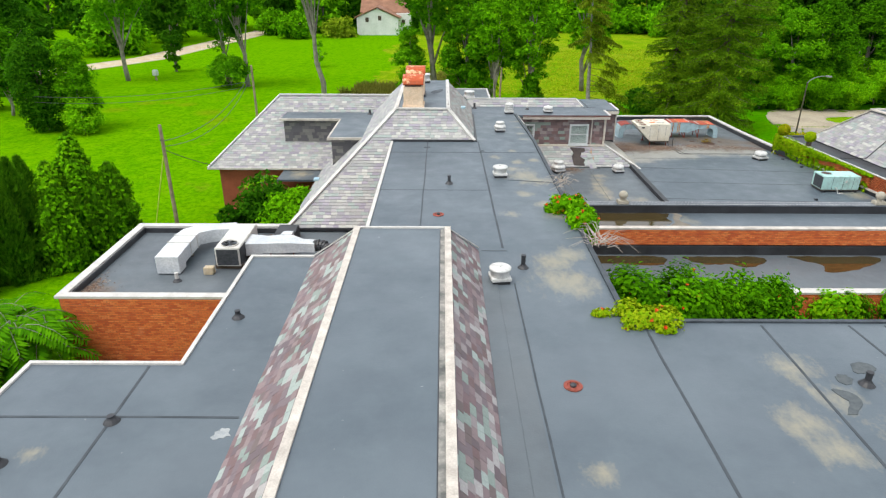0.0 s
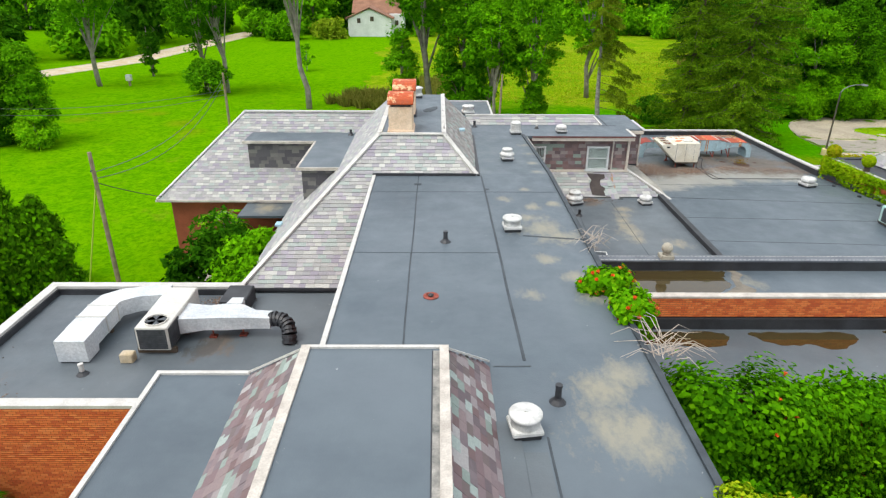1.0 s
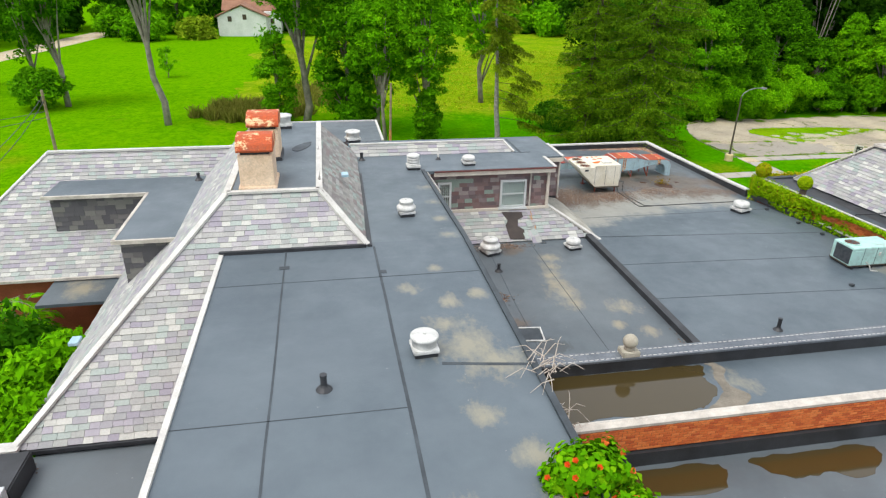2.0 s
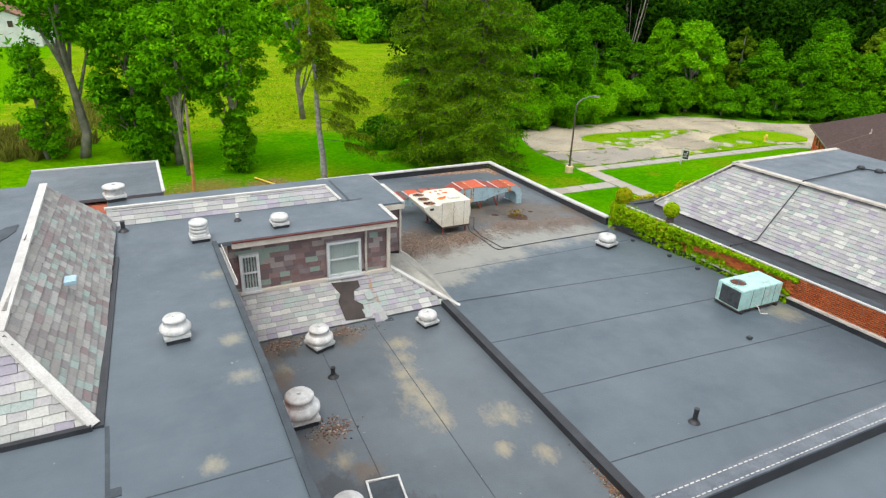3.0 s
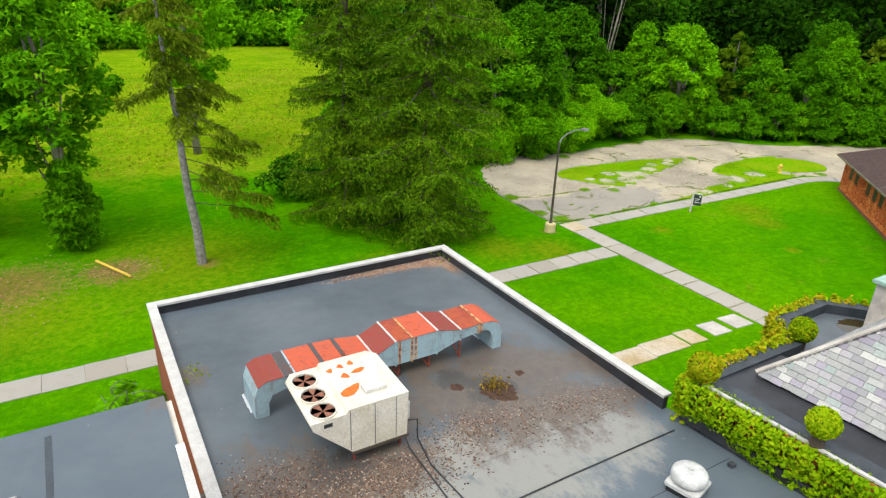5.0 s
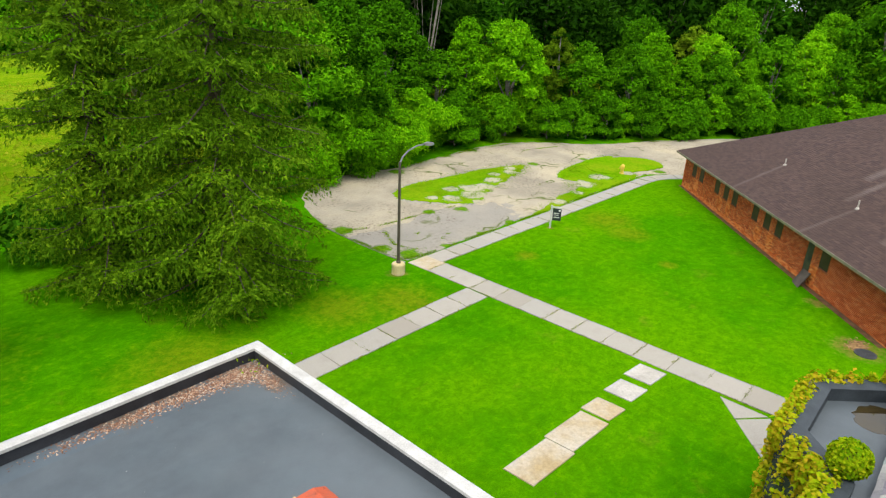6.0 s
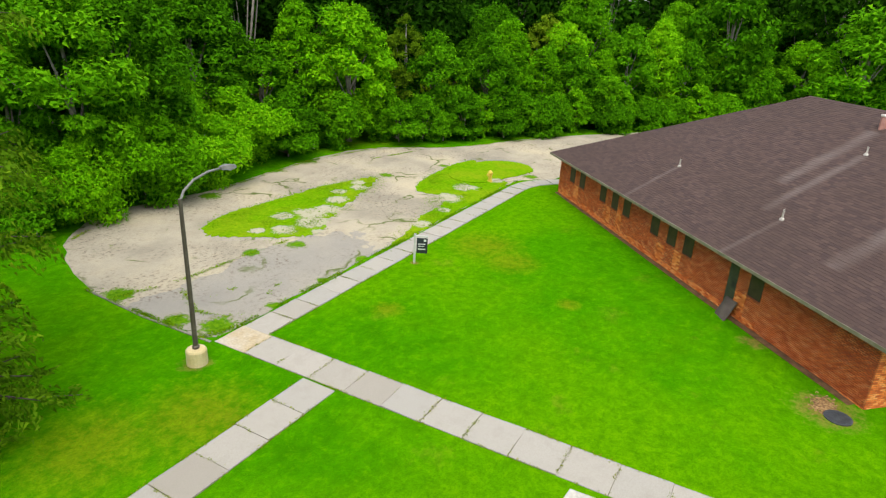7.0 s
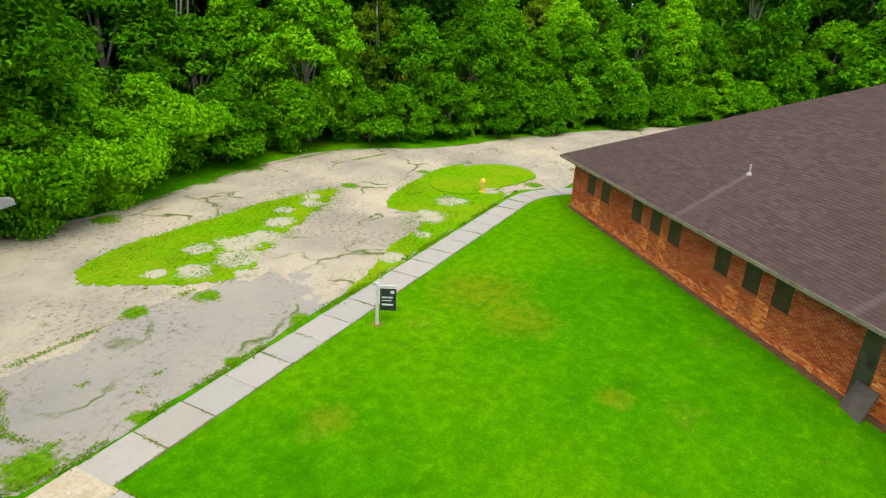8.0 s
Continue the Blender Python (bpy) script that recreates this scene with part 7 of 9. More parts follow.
# metal ladder-like edge strip beside the dormer
bm = bmesh.new()
for dx, w, dz, h in ((0.0, 0.2, 0.0, 0.025), (-0.09, 0.025, 0.0, 0.1), (0.09, 0.025, 0.0, 0.13)):
    beam(bm, (2.2 + dx, 39.5, 7.3 + dz), (2.2 + dx, 36.3, 7.52 + dz), w, h)
tagged(part("drain_trough", bm, WHITE), "white rain trough along the roof edge", "gutter")
for x, y, z, up in ((-9.0 + 0.35, 29.05, 6.5, 0), (-1.35, 35.3, 8.75, 1)):
    bm = bmesh.new()
    box(bm, x - 0.12, y - 0.18, z, x + 0.12, y + 0.18, z + 0.09, 0.01)
    tagged(part("flashing_piece", bm, plain("pale_blue_flashing", srgb(150, 190, 210), srgb(190, 214, 222), 3, 0.4, 0.2) if not up else bpy.data.materials["pale_blue_flashing"]), "pale blue metal flashing on the slates", "flashing")

# frame of an old hatch lying on the well roof
bm = bmesh.new()
run(bm, [(4.0, 30.45, Z_EAST), (4.75, 30.35, Z_EAST), (4.85, 31.15, Z_EAST), (4.1, 31.25, Z_EAST)], 0.05, 0.04, True)
part("mesh_panel", box(bmesh.new(), 4.05, 30.42, Z_EAST - 0.005, 4.78, 31.18, Z_EAST + 0.012), SEAM, None)
hatch_panel = bpy.data.objects["mesh_panel"]
tagged(hatch_panel, "dark sunken panel inside the pale metal frame", "hatch")
tagged(part("metal_frame", bm, VENTWHITE), "pale square metal frame lying on the roof", "frame")

# white fixing strips along the parapet tops
def fixing_strip(label, a, b, pitch=0.15):
    a, b = Vector(a), Vector(b)
    n = int((b - a).length / pitch)
    d = (b - a).normalized()
    s = Vector((-d.y, d.x, 0)) * 0.012
    verts, faces = [], []
    for i in range(n):
        p = a + d * (i * pitch)
        q = p + d * pitch * 0.62
        k = len(verts)
        verts += [p - s, q - s, q + s, p + s]
        verts += [v + Vector((0, 0, 0.008)) for v in verts[-4:]]
        faces += [tuple(k + j for j in f) for f in CUBE_FACES]
    tagged(quick("fixing_strip", verts, faces, WHITE), label, "fixing strip", kind="stuff")


fixing_strip("row of pale fixing clips along the parapet top", (2.3, 26.56, 6.212), (23.9, 26.56, 6.212))
fixing_strip("row of pale fixing clips along the parapet top", (2.3, 26.86, 6.212), (23.9, 26.86, 6.212))
fixing_strip("row of pale fixing clips on the stone coping", (2.3, 24.45, 5.992), (23.9, 24.45, 5.992))

# ---- standing water ----
WATER = Nodes("rain_water", 0.03, 0.0, 0.6)
wn_bump = WATER.noise(3.0, 2)
WATER.bump(wn_bump, 0.03, 0.02)
WATER = WATER.done((0.05, 0.036, 0.012, 1))
for pts, z in (([(2.4, 26.5), (5, 26.5), (7.5, 26.5), (7.75, 26.3), (7.5, 25.9), (7.6, 25.4), (7.0, 24.9), (6.4, 24.7), (4.5, 24.75), (2.4, 24.8)], Z_LINK),
               ([(2.6, 24.0), (4.8, 24.0), (6.7, 23.95), (6.9, 23.5), (6.3, 23.1), (4.6, 23.2), (2.6, 23.3)], 4.8),
               ([(7.7, 23.9), (9.2, 23.95), (11.0, 23.9), (10.9, 23.3), (10.0, 22.95), (9.4, 23.2), (8.4, 23.2)], 4.8),
               ([(12.2, 24.0), (14, 24.0), (16, 23.95), (15.4, 23.2), (13.9, 22.6), (13.0, 22.5), (13.2, 23.2)], 4.8),
               ([(27.6, 42.7), (28.2, 42.8), (28.6, 42.4), (28.2, 42.0), (27.5, 42.2)], 5.19)):
    bm = bmesh.new()
    prism(bm, blob(pts, random.Random(3), 0.05, 5), z - 0.01, z + 0.005)
    tagged(part("puddle", bm, WATER), "shallow brown rain puddle on the roof", "puddle", group="puddles on the roofs", kind="stuff")

MUD = plain("dried_mud_rim", srgb(112, 106, 96), srgb(142, 134, 120), 2.0, 0.9)
for pts, z in (([(6.2, 24.62), (6.9, 24.7), (7.7, 25.3), (7.8, 25.9), (8.0, 26.3), (7.9, 26.5), (8.2, 26.48), (8.3, 26.2), (8.0, 25.6), (8.3, 25.0), (7.6, 24.6)], Z_LINK),):
    bm = bmesh.new()
    prism(bm, blob(pts, random.Random(8), 0.04, 5), z - 0.01, z + 0.004)
    tagged(part("mud_rim", bm, MUD), "pale dried mud left beside the puddle", "mud", kind="stuff")

# ---- street furniture ----
STEEL = plain("brown_steel_pole", srgb(92, 82, 74), srgb(116, 106, 96), 2, 0.5, 0.5)
lamp = thing("street_lamp", 33.44, 62.97, 0, "tall brown steel street lamp on a cream concrete base", "street lamp")
bm = bmesh.new()
lathe(bm, [(0.34, -0.1), (0.34, 0.5), (0.3, 0.56), (0.1, 0.58)], 20)
part("base", bm, plain("cream_concrete", srgb(206, 186, 130), srgb(220, 204, 158), 2, 0.9), lamp)
bm = bmesh.new()
tube(bm, [(0, 0, 0.5), (0, 0, 3), (0, 0, 5.75)], 0.085, 0.06, 12)
part("pole", bm, STEEL, lamp)
bm = bmesh.new()
lathe(bm, [(0.12, 0.58), (0.12, 0.66), (0.09, 0.7)], 12)
part("collar", bm, STEEL, lamp)
bm = bmesh.new()
tube(bm, [(0, 0, 5.65), (0.18, 0.02, 5.95), (0.6, 0.05, 6.2), (1.2, 0.08, 6.34), (1.75, 0.1, 6.34)], 0.045, 0.035, 10)
part("arm", bm, plain("grey_steel", srgb(130, 128, 122), srgb(156, 154, 148), 2, 0.5, 0.5), lamp)
bm = bmesh.new()
loft(bm, [[(1.7, 0.02, 6.3), (1.7, 0.18, 6.3), (1.7, 0.16, 6.4), (1.7, 0.04, 6.4)], [(2.0, -0.05, 6.24), (2.0, 0.25, 6.24), (2.0, 0.2, 6.42), (2.0, 0.0, 6.42)], [(2.3, 0.0, 6.26), (2.3, 0.2, 6.26), (2.3, 0.17, 6.36), (2.3, 0.03, 6.36)]])
part("lamp_head", bm, bpy.data.materials["grey_steel"], lamp, "grey lamp head")
sign = thing("estate_sign", 45.06, 61.7, 0, "dark hanging notice board on a white post", "sign", turn=-62)
bm = bmesh.new()
box(bm, -0.05, -0.05, -0.1, 0.05, 0.05, 1.48, 0.008)
part("post", bm, WHITE, sign)
bm = bmesh.new()
box(bm, 0.05, -0.035, 1.32, 0.62, 0.035, 1.4, 0.006)
part("arm", bm, WHITE, sign)
bm = bmesh.new()
box(bm, 0.09, -0.015, 0.52, 0.6, 0.015, 1.28, 0.005)
board = part("board", bm, plain("dark_navy_board", srgb(32, 38, 44), srgb(44, 52, 58), 2, 0.5), sign)
for z, w, h in ((1.12, 0.12, 0.1), (0.96, 0.34, 0.05), (0.86, 0.3, 0.03), (0.7, 0.36, 0.06)):
    bm = bmesh.new()
    box(bm, 0.15 if h < 0.1 else 0.42, -0.019, z, (0.15 if h < 0.1 else 0.42) + w, -0.0155, z + h)
    part("bar", bm, VENTWHITE, board)
for x in (0.2, 0.5):
    bm = bmesh.new()
    tube(bm, [(x, 0, 1.27), (x, 0, 1.34)], 0.01, None, 6)
    part("hanger", bm, STEEL, sign)
hyd = thing("fire_hydrant", 60.6, 65.2, 0.03, "yellow fire hydrant on the grass island", "hydrant")
YEL = plain("yellow_hydrant_paint", srgb(222, 188, 60), srgb(236, 206, 90), 4, 0.5)
bm = bmesh.new()
lathe(bm, [(0.2, 0), (0.2, 0.06), (0.13, 0.08), (0.13, 0.55), (0.18, 0.57), (0.18, 0.62), (0.15, 0.7), (0.08, 0.78), (0.03, 0.8)], 16)
part("barrel", bm, YEL, hyd)
for a in (0, 90, 180):
    bm = bmesh.new()
    d = Vector((math.cos(radians(a)), math.sin(radians(a)), 0))
    tube(bm, [d * 0.1 + Vector((0, 0, 0.45)), d * 0.24 + Vector((0, 0, 0.45))], 0.075, None, 10)
    part("nozzle", bm, YEL, hyd)
TIMBER = plain("weathered_pole_timber", srgb(130, 114, 92), srgb(164, 146, 120), 3, 0.9, 0.0, 0.4)
TIMBER_NEW = plain("orange_brown_pole_timber", srgb(176, 110, 50), srgb(192, 146, 92), 3, 0.9, 0.0, 0.4)
for x, y, h, m, lab, lean in ((-17.75, 33.3, 8.2, TIMBER, "grey weathered utility pole with sagging wires", 0.0), (-20.3, 60.0, 7.6, TIMBER, "thin utility pole on the far lawn", 0.0), (3.5, 67.9, 6.4, TIMBER_NEW, "bare timber pole, orange at its foot", 0.03)):
    t = thing("utility_pole", x, y, ground_z(x, y), lab, "pole", "timber poles")
    bm = bmesh.new()
    tube(bm, [(0, 0, -0.3), (lean * 4, 0, 4), (lean * h, 0, h - ground_z(x, y))], 0.12, 0.085, 12)
    part("pole", bm, TIMBER, t)
    if m is TIMBER_NEW:
        bm = bmesh.new()
        tube(bm, [(0, 0, -0.3), (lean * 2.4, 0, 2.4)], 0.124, 0.12, 12)
        part("foot", bm, TIMBER_NEW, t, "orange weathered foot")
    bm = bmesh.new()
    tube(bm, [(0, -0.12, h - 1.5), (0, -0.22, h - 1.5)], 0.04, None, 8)
    part("bracket", bm, BLACK, t)


def wire(a, b, sag, label, r=0.02, material=BLACK):
    a, b = Vector(a), Vector(b)
    bm = bmesh.new()
    tube(bm, [a.lerp(b, i / 14) - Vector((0, 0, sag * 4 * (i / 14) * (1 - i / 14))) for i in range(15)], r, None, 5, False)
    tagged(part("overhead_wire", bm, material), label, "wire", group="overhead wires")


wire((-17.7, 33.3, 7.3), (-20.3, 60, 7.2), 1.2, "black service wire sagging between the poles")
wire((-17.7, 33.3, 7.0), (-20.3, 60, 6.9), 1.5, "black service wire sagging between the poles")
wire((-17.7, 33.3, 6.8), (-16.3, 38.0, 4.4), 0.1, "black service wire to the eave")
wire((-20.3, 60, 6.2), (-40, 58, 5.0), 0.6, "thin wire across the lawn")
wire((-20.3, 60, 5.8), (-40, 58, 4.5), 0.7, "thin wire across the lawn")
wire((-17.8, 33.2, 6.5), (-19.6, 33.6, 0.6), 0.0, "pale yellow-green guy wire of the pole", 0.035, plain("yellow_green_sleeve", srgb(176, 196, 60), srgb(196, 212, 90), 4, 0.6))
wire((21.45, 36.5, 4.6), (21.5, 36.5, 5.62), 0.0, "black cable climbing the brick parapet", 0.025)
wire((21.5, 36.5, 5.6), (23.0, 36.5, 5.6), 0.02, "black cable crossing the gutter roof", 0.025)
wire((23.0, 36.5, 5.58), (25.08, 36.55, 7.93), 0.0, "black cable running over the slates", 0.025)
wire((25.08, 36.55, 7.93), (29.6, 37.0, 7.9), 0.0, "black cable lying on the flat roof", 0.03)
wire((29.6, 37.0, 7.9), (31.5, 33.5, 7.9), 0.0, "black cable lying on the flat roof", 0.03)
for x, y in ((29.6, 37.02), (29.84, 36.36)):
    bm = bmesh.new()
    lathe(bm, [(0.17, 0), (0.17, 0.1), (0.12, 0.16), (0.03, 0.17)], 12, (x, y, 7.86))
    tagged(part("cable_weight", bm, BLACK), "black rubber weight holding the cable down", "weight", group="cable weights")
bm = bmesh.new()
tube(bm, [(8.2, 69.8, 0.12), (9.6, 67.0, 0.12)], 0.07, None, 8)
tagged(part("yellow_guard", bm, YEL), "yellow plastic guy guard lying on the grass", "guard tube")
hood = thing("copper_hood", 28.3, 41.75, 5.3, "pale green copper hood on the bay roof", "hood")
bm = bmesh.new()
box(bm, -0.62, -0.3, 0, 0.62, 0.3, 1.6)
part("body", bm, CREAM, hood)
bm = bmesh.new()
box(bm, -0.74, -0.4, 1.6, 0.74, 0.4, 1.72, 0.02)
part("lid", bm, plain("verdigris", srgb(150, 186, 170), srgb(176, 204, 190), 3, 0.6, 0.2), hood, "green copper lid")

# ---- white house across the field ----
house = thing("white_house", -19.0, 168.0, 0, "white weatherboard house with a brown roof, beyond the field", "house")
SIDING = plain("white_siding", srgb(214, 216, 212), srgb(232, 232, 230), 0.6, 0.8)
bm = bmesh.new()
solid(bm, [(-5.2, 0, 0), (5.2, 0, 0), (5.2, 0, 4.2), (0, 0, 6.4), (-5.2, 0, 4.2)], (0, 9, 0))
part("wall", bm, SIDING, house)
BROWNROOF = plain("brown_roof_tiles", srgb(132, 92, 70), srgb(156, 114, 88), 0.8, 0.8)
bm = bmesh.new()
solid(bm, [(-5.8, -0.4, 4.1), (0, -0.4, 6.65), (0, 9.4, 6.65), (-5.8, 9.4, 4.1)], (0, 0, 0.2))
solid(bm, [(5.8, -0.4, 4.1), (0, -0.4, 6.65), (0, 9.4, 6.65), (5.8, 9.4, 4.1)], (0, 0, 0.2))
solid(bm, [(-5, 6, 5.0), (8.6, 6, 5.0), (8.6, 11, 8.2), (-5, 11, 8.2)], (0, 0, 0.2))
part("roof", bm, BROWNROOF, house)
bm = bmesh.new()
box(bm, 4.5, 4.5, 0, 8.2, 12, 5.0)
part("side_wing", bm, SIDING, house)
for x, z in ((0.6, 3.6), (-2.6, 3.2), (6.3, 2.4)):
    w = new("window")
    w.parent = house
    y = -0.02 if x < 5 else 4.48
    bm = bmesh.new()
    box(bm, x - 0.42, y - 0.03, z, x + 0.42, y + 0.02, z + 1.1)
    part("pane", bm, DARKGLASS, w)
    bm = bmesh.new()
    box(bm, x - 0.55, y - 0.02, z - 0.12, x + 0.55, y + 0.03, z)
    part("sill", bm, SIDING, w)

# ---- road and farther paving ----
def ribbon(name, label, pts, w, material, z=0.03):
    bm = bmesh.new()
    pts = [Vector((x, y, 0)) for x, y in pts]
    run(bm, [(p.x, p.y, ground_z(p.x, p.y) - 0.2) for p in pts], w, 0.2 + z)
    return tagged(part(name, bm, material), label, "road", kind="structure")


ribbon("road", "pale grey lane curving along the lawn's edge", [(-150, 74), (-95, 84), (-66, 103), (-57.5, 122), (-54.5, 142), (-50, 175), (-40, 230)], 6.4, STONE)
bm = bmesh.new()
run(bm, [(-19, 37.4, 0.42), (-13.6, 36.0, 0.42), (-10.5, 34.2, 0.42)], 1.3, 0.24)
tagged(part("path_stub", bm, CONCRETE), "short concrete path beside the west wing", "path", kind="structure")
mb = thing("letter_box", -45.5, 96.4, ground_z(-45.5, 96.4), "pale box on a short post beside the lane", "letter box")
bm = bmesh.new()
box(bm, -0.35, -0.3, 0.7, 0.35, 0.3, 1.5, 0.05)
part("box", bm, VENTWHITE, mb)
bm = bmesh.new()
box(bm, -0.12, -0.12, -0.1, 0.12, 0.12, 0.9)
part("post", bm, TIMBER, mb)


# ---- litter and debris ----
def chips(name, label, spots, count, material, size, zf, seed, thick=0.5):
    """Loose leaves, gravel and bits of slate."""
    rr = np.random.default_rng(seed)
    verts, faces = [], []
    for i in range(count):
        cx, cy, sx_, sy_ = spots[int(rr.integers(len(spots)))]
        x, y = cx + rr.normal(0, sx_), cy + rr.normal(0, sy_)
        z = zf(x, y)
        s = size * rr.uniform(0.4, 1.5)
        a = rr.uniform(0, math.tau)
        ca, sa = math.cos(a) * s, math.sin(a) * s
        h = s * thick
        k = len(verts)
        verts += [(x - ca, y - sa, z), (x + sa * 0.6, y - ca * 0.6, z + h * rr.uniform(0, 0.6)), (x + ca, y + sa, z + h * rr.uniform(0, 0.8)), (x - sa * 0.6, y + ca * 0.6, z + h * rr.uniform(0, 0.6)), (x, y, z + h)]
        faces += [(k, k + 1, k + 4), (k + 1, k + 2, k + 4), (k + 2, k + 3, k + 4), (k + 3, k, k + 4)]
    return tagged(quick(name, verts, faces, material), label, "debris", kind="stuff")


def litter(name, tones):
    n = Nodes(name, 0.9)
    return n.done(n.ramp(n.random(True), [(i / len(tones), c) for i, c in enumerate(tones)], True))


LITTER = litter("dead_leaf_litter", [srgb(96, 74, 58), srgb(120, 92, 74), srgb(78, 62, 52), srgb(132, 108, 88), srgb(160, 146, 130), srgb(104, 80, 70), srgb(66, 56, 48), srgb(112, 92, 76)])
nz = lambda x, y: fall(y) + 0.002
chips("roof_debris", "brown leaf litter and gravel gathered on the roof", [(16.6, 46.2, 1.0, 0.6), (17.8, 45.8, 1.3, 0.8), (19.4, 44.9, 0.9, 0.6), (16.2, 45.2, 0.9, 0.6), (11.0, 45.4, 0.7, 0.9), (10.6, 44.2, 0.5, 0.7), (12.3, 44.4, 1.0, 0.5), (13.6, 44.3, 0.7, 0.5)], 13000, LITTER, 0.03, nz, 5)
chips("roof_debris", "rusty leaf litter along the coping", [(18.0, 55.3, 1.2, 0.14), (19.4, 55.2, 0.8, 0.18), (20.5, 55.1, 0.3, 0.22), (20.75, 54.3, 0.12, 0.5), (9.95, 50.8, 0.12, 1.0)], 7000, litter("rusty_litter", [srgb(134, 96, 72), srgb(164, 130, 104), srgb(104, 74, 56), srgb(184, 164, 142), srgb(122, 86, 64)]), 0.03, nz, 6)
chips("roof_debris", "dead leaves caught in the well roof", [(3.9, 33.4, 0.3, 0.2), (3.6, 37.9, 0.5, 0.2), (5.4, 37.9, 0.7, 0.15), (9.3, 28.6, 0.1, 0.5)], 1500, LITTER, 0.035, lambda x, y: Z_EAST + 0.002, 8)
chips("roof_debris", "dead leaves along the plant roof's edge", [(-16.1, 21.4, 0.15, 0.6), (-15.6, 20.7, 0.5, 0.12), (-16.0, 20.9, 0.4, 0.4), (-10.2, 26.4, 0.4, 0.2)], 1500, LITTER, 0.035, lambda x, y: PZ + 0.002, 10)
BROWNLITTER = litter("brown_mulch", [srgb(120, 88, 52), srgb(140, 106, 66), srgb(98, 72, 44), srgb(160, 130, 84)])
bm = bmesh.new()
lathe(bm, [(0.42, -0.05), (0.42, 0.03), (0.36, 0.045), (0.02, 0.05)], 20, (42.35, 44.1, 0.0))
tagged(part("manhole_cover", bm, GRILLE), "round grey iron cover in the bare soil", "manhole cover")
chips("bare_earth", "bare brown soil and mulch under the trees", [(1.5, 66.5, 2.5, 1.6), (4.0, 68.5, 2.0, 1.5), (9.0, 68.3, 0.9, 0.7), (42.9, 44.5, 0.25, 0.15)], 4000, BROWNLITTER, 0.05, lambda x, y: 0.0, 12, 0.3)

# ---- trees ----


def limb_tree(r, base, h, top_lean, trunk_r, balls, bark, limbs=9):
    bm = bmesh.new()
    top = Vector((top_lean[0] * h, top_lean[1] * h, h * 0.88))
    pts = [Vector((0, 0, -0.2)).lerp(top, i / 7) + Vector((r.normal(0, 0.012 * h), r.normal(0, 0.012 * h), 0)) * (0 < i < 7) for i in range(8)]
    tube(bm, pts, trunk_r, trunk_r * 0.2, 9)
    for c, rad in balls[:limbs]:
        c = Vector(c)
        k = min(6, max(1, int(7 * (c.z * 0.6) / h)))
        s = pts[k]
        m = s.lerp(c, 0.5) + Vector((0, 0, 0.06 * h * (c - s).length / h))
        tube(bm, [s, m, c], trunk_r * 0.4, trunk_r * 0.08, 5, False)
    part("trunk", bm, bark, base, smooth=True)


def broad_tree(x, y, h, crown_r, crown_low, leaf=LEAF, seed=1, size=0.34, per=90, count=46, trunk_r=0.22, label="", group="", lean=(0.0, 0.0), bark=BARK, ball=0.34, extra=(), name="tree"):
    """Trunk with limbs and an uneven crown of leafy clumps."""
    r = np.random.default_rng(seed)
    base = thing(name, x, y, ground_z(x, y), label, "tree" if name == "tree" else "shrub", group)
    balls = lobes(r, count, (crown_r, crown_r, (h - crown_low) * 0.5), (lean[0] * h * 0.6, lean[1] * h * 0.6, (h + crown_low) * 0.5), crown_r * ball)
    balls += [(np.array(c, float), rad) for c, rad in extra]
    limb_tree(r, base, h, lean, trunk_r, balls, bark)
    cs, ns = clump_leaves(r, balls, per)
    keep = cs[:, 2] > 0.02
    leaf_mesh("crown", cs[keep], ns[keep], np.full(keep.sum(), size), leaf, base, seed=seed)
    return base


def stand_copies(proto, spots, seed, lo=0.8, hi=1.2, labels=()):
    r = random.Random(seed)
    for i, (x, y) in enumerate(spots):
        s = r.uniform(lo, hi)
        c = copy_thing(proto, pose(x, y, ground_z(x, y), 0, 0, r.uniform(0, 360)) @ Matrix.Diagonal((s, s, s * r.uniform(0.88, 1.15), 1)))


# edge of the wood round the car park: full trees down to the ground, each a little different
W1 = broad_tree(64.6, 80.7, 11.6, 3.5, 0.4, LEAF_BRIGHT, 21, 0.2, 190, 130, 0.3, "tall bright green maple at the edge of the wood", "wood edge trees", ball=0.25)
W2 = broad_tree(45.4, 83.0, 13.0, 4.4, 0.3, LEAF, 22, 0.2, 200, 130, 0.28, "dense green tree at the edge of the wood", "wood edge trees", ball=0.24)
W3 = broad_tree(73.4, 77.4, 9.0, 3.2, 0.2, LEAF, 23, 0.2, 160, 110, 0.26, "leafy green tree at the edge of the wood", "wood edge trees", ball=0.26)
W4 = broad_tree(79.6, 73.0, 10.6, 2.3, 0.1, LEAF_BRIGHT, 24, 0.19, 170, 110, 0.22, "slender upright young tree at the edge of the wood", "wood edge trees", ball=0.32)
B1 = broad_tree(52.8, 81.2, 5.6, 3.0, 0.0, LEAF_BRIGHT, 25, 0.15, 900, 26, 0.1, "vine-smothered bush spilling towards the car park", "bushes at the car park", ball=0.5, name="bush")
B2 = broad_tree(60.4, 81.0, 3.2, 2.2, 0.0, LEAF, 26, 0.17, 260, 40, 0.1, "low bush below the trees", "bushes at the car park", ball=0.36, name="bush")
stand_copies(W1, [(88.5, 70.4), (99, 62), (108, 48)], 1, 0.82, 1.0)
stand_copies(W2, [(54.6, 87.5), (84.5, 77.0), (94, 70.5), (41.5, 81.6), (103.5, 62), (40, 88)], 2, 0.82, 1.1)
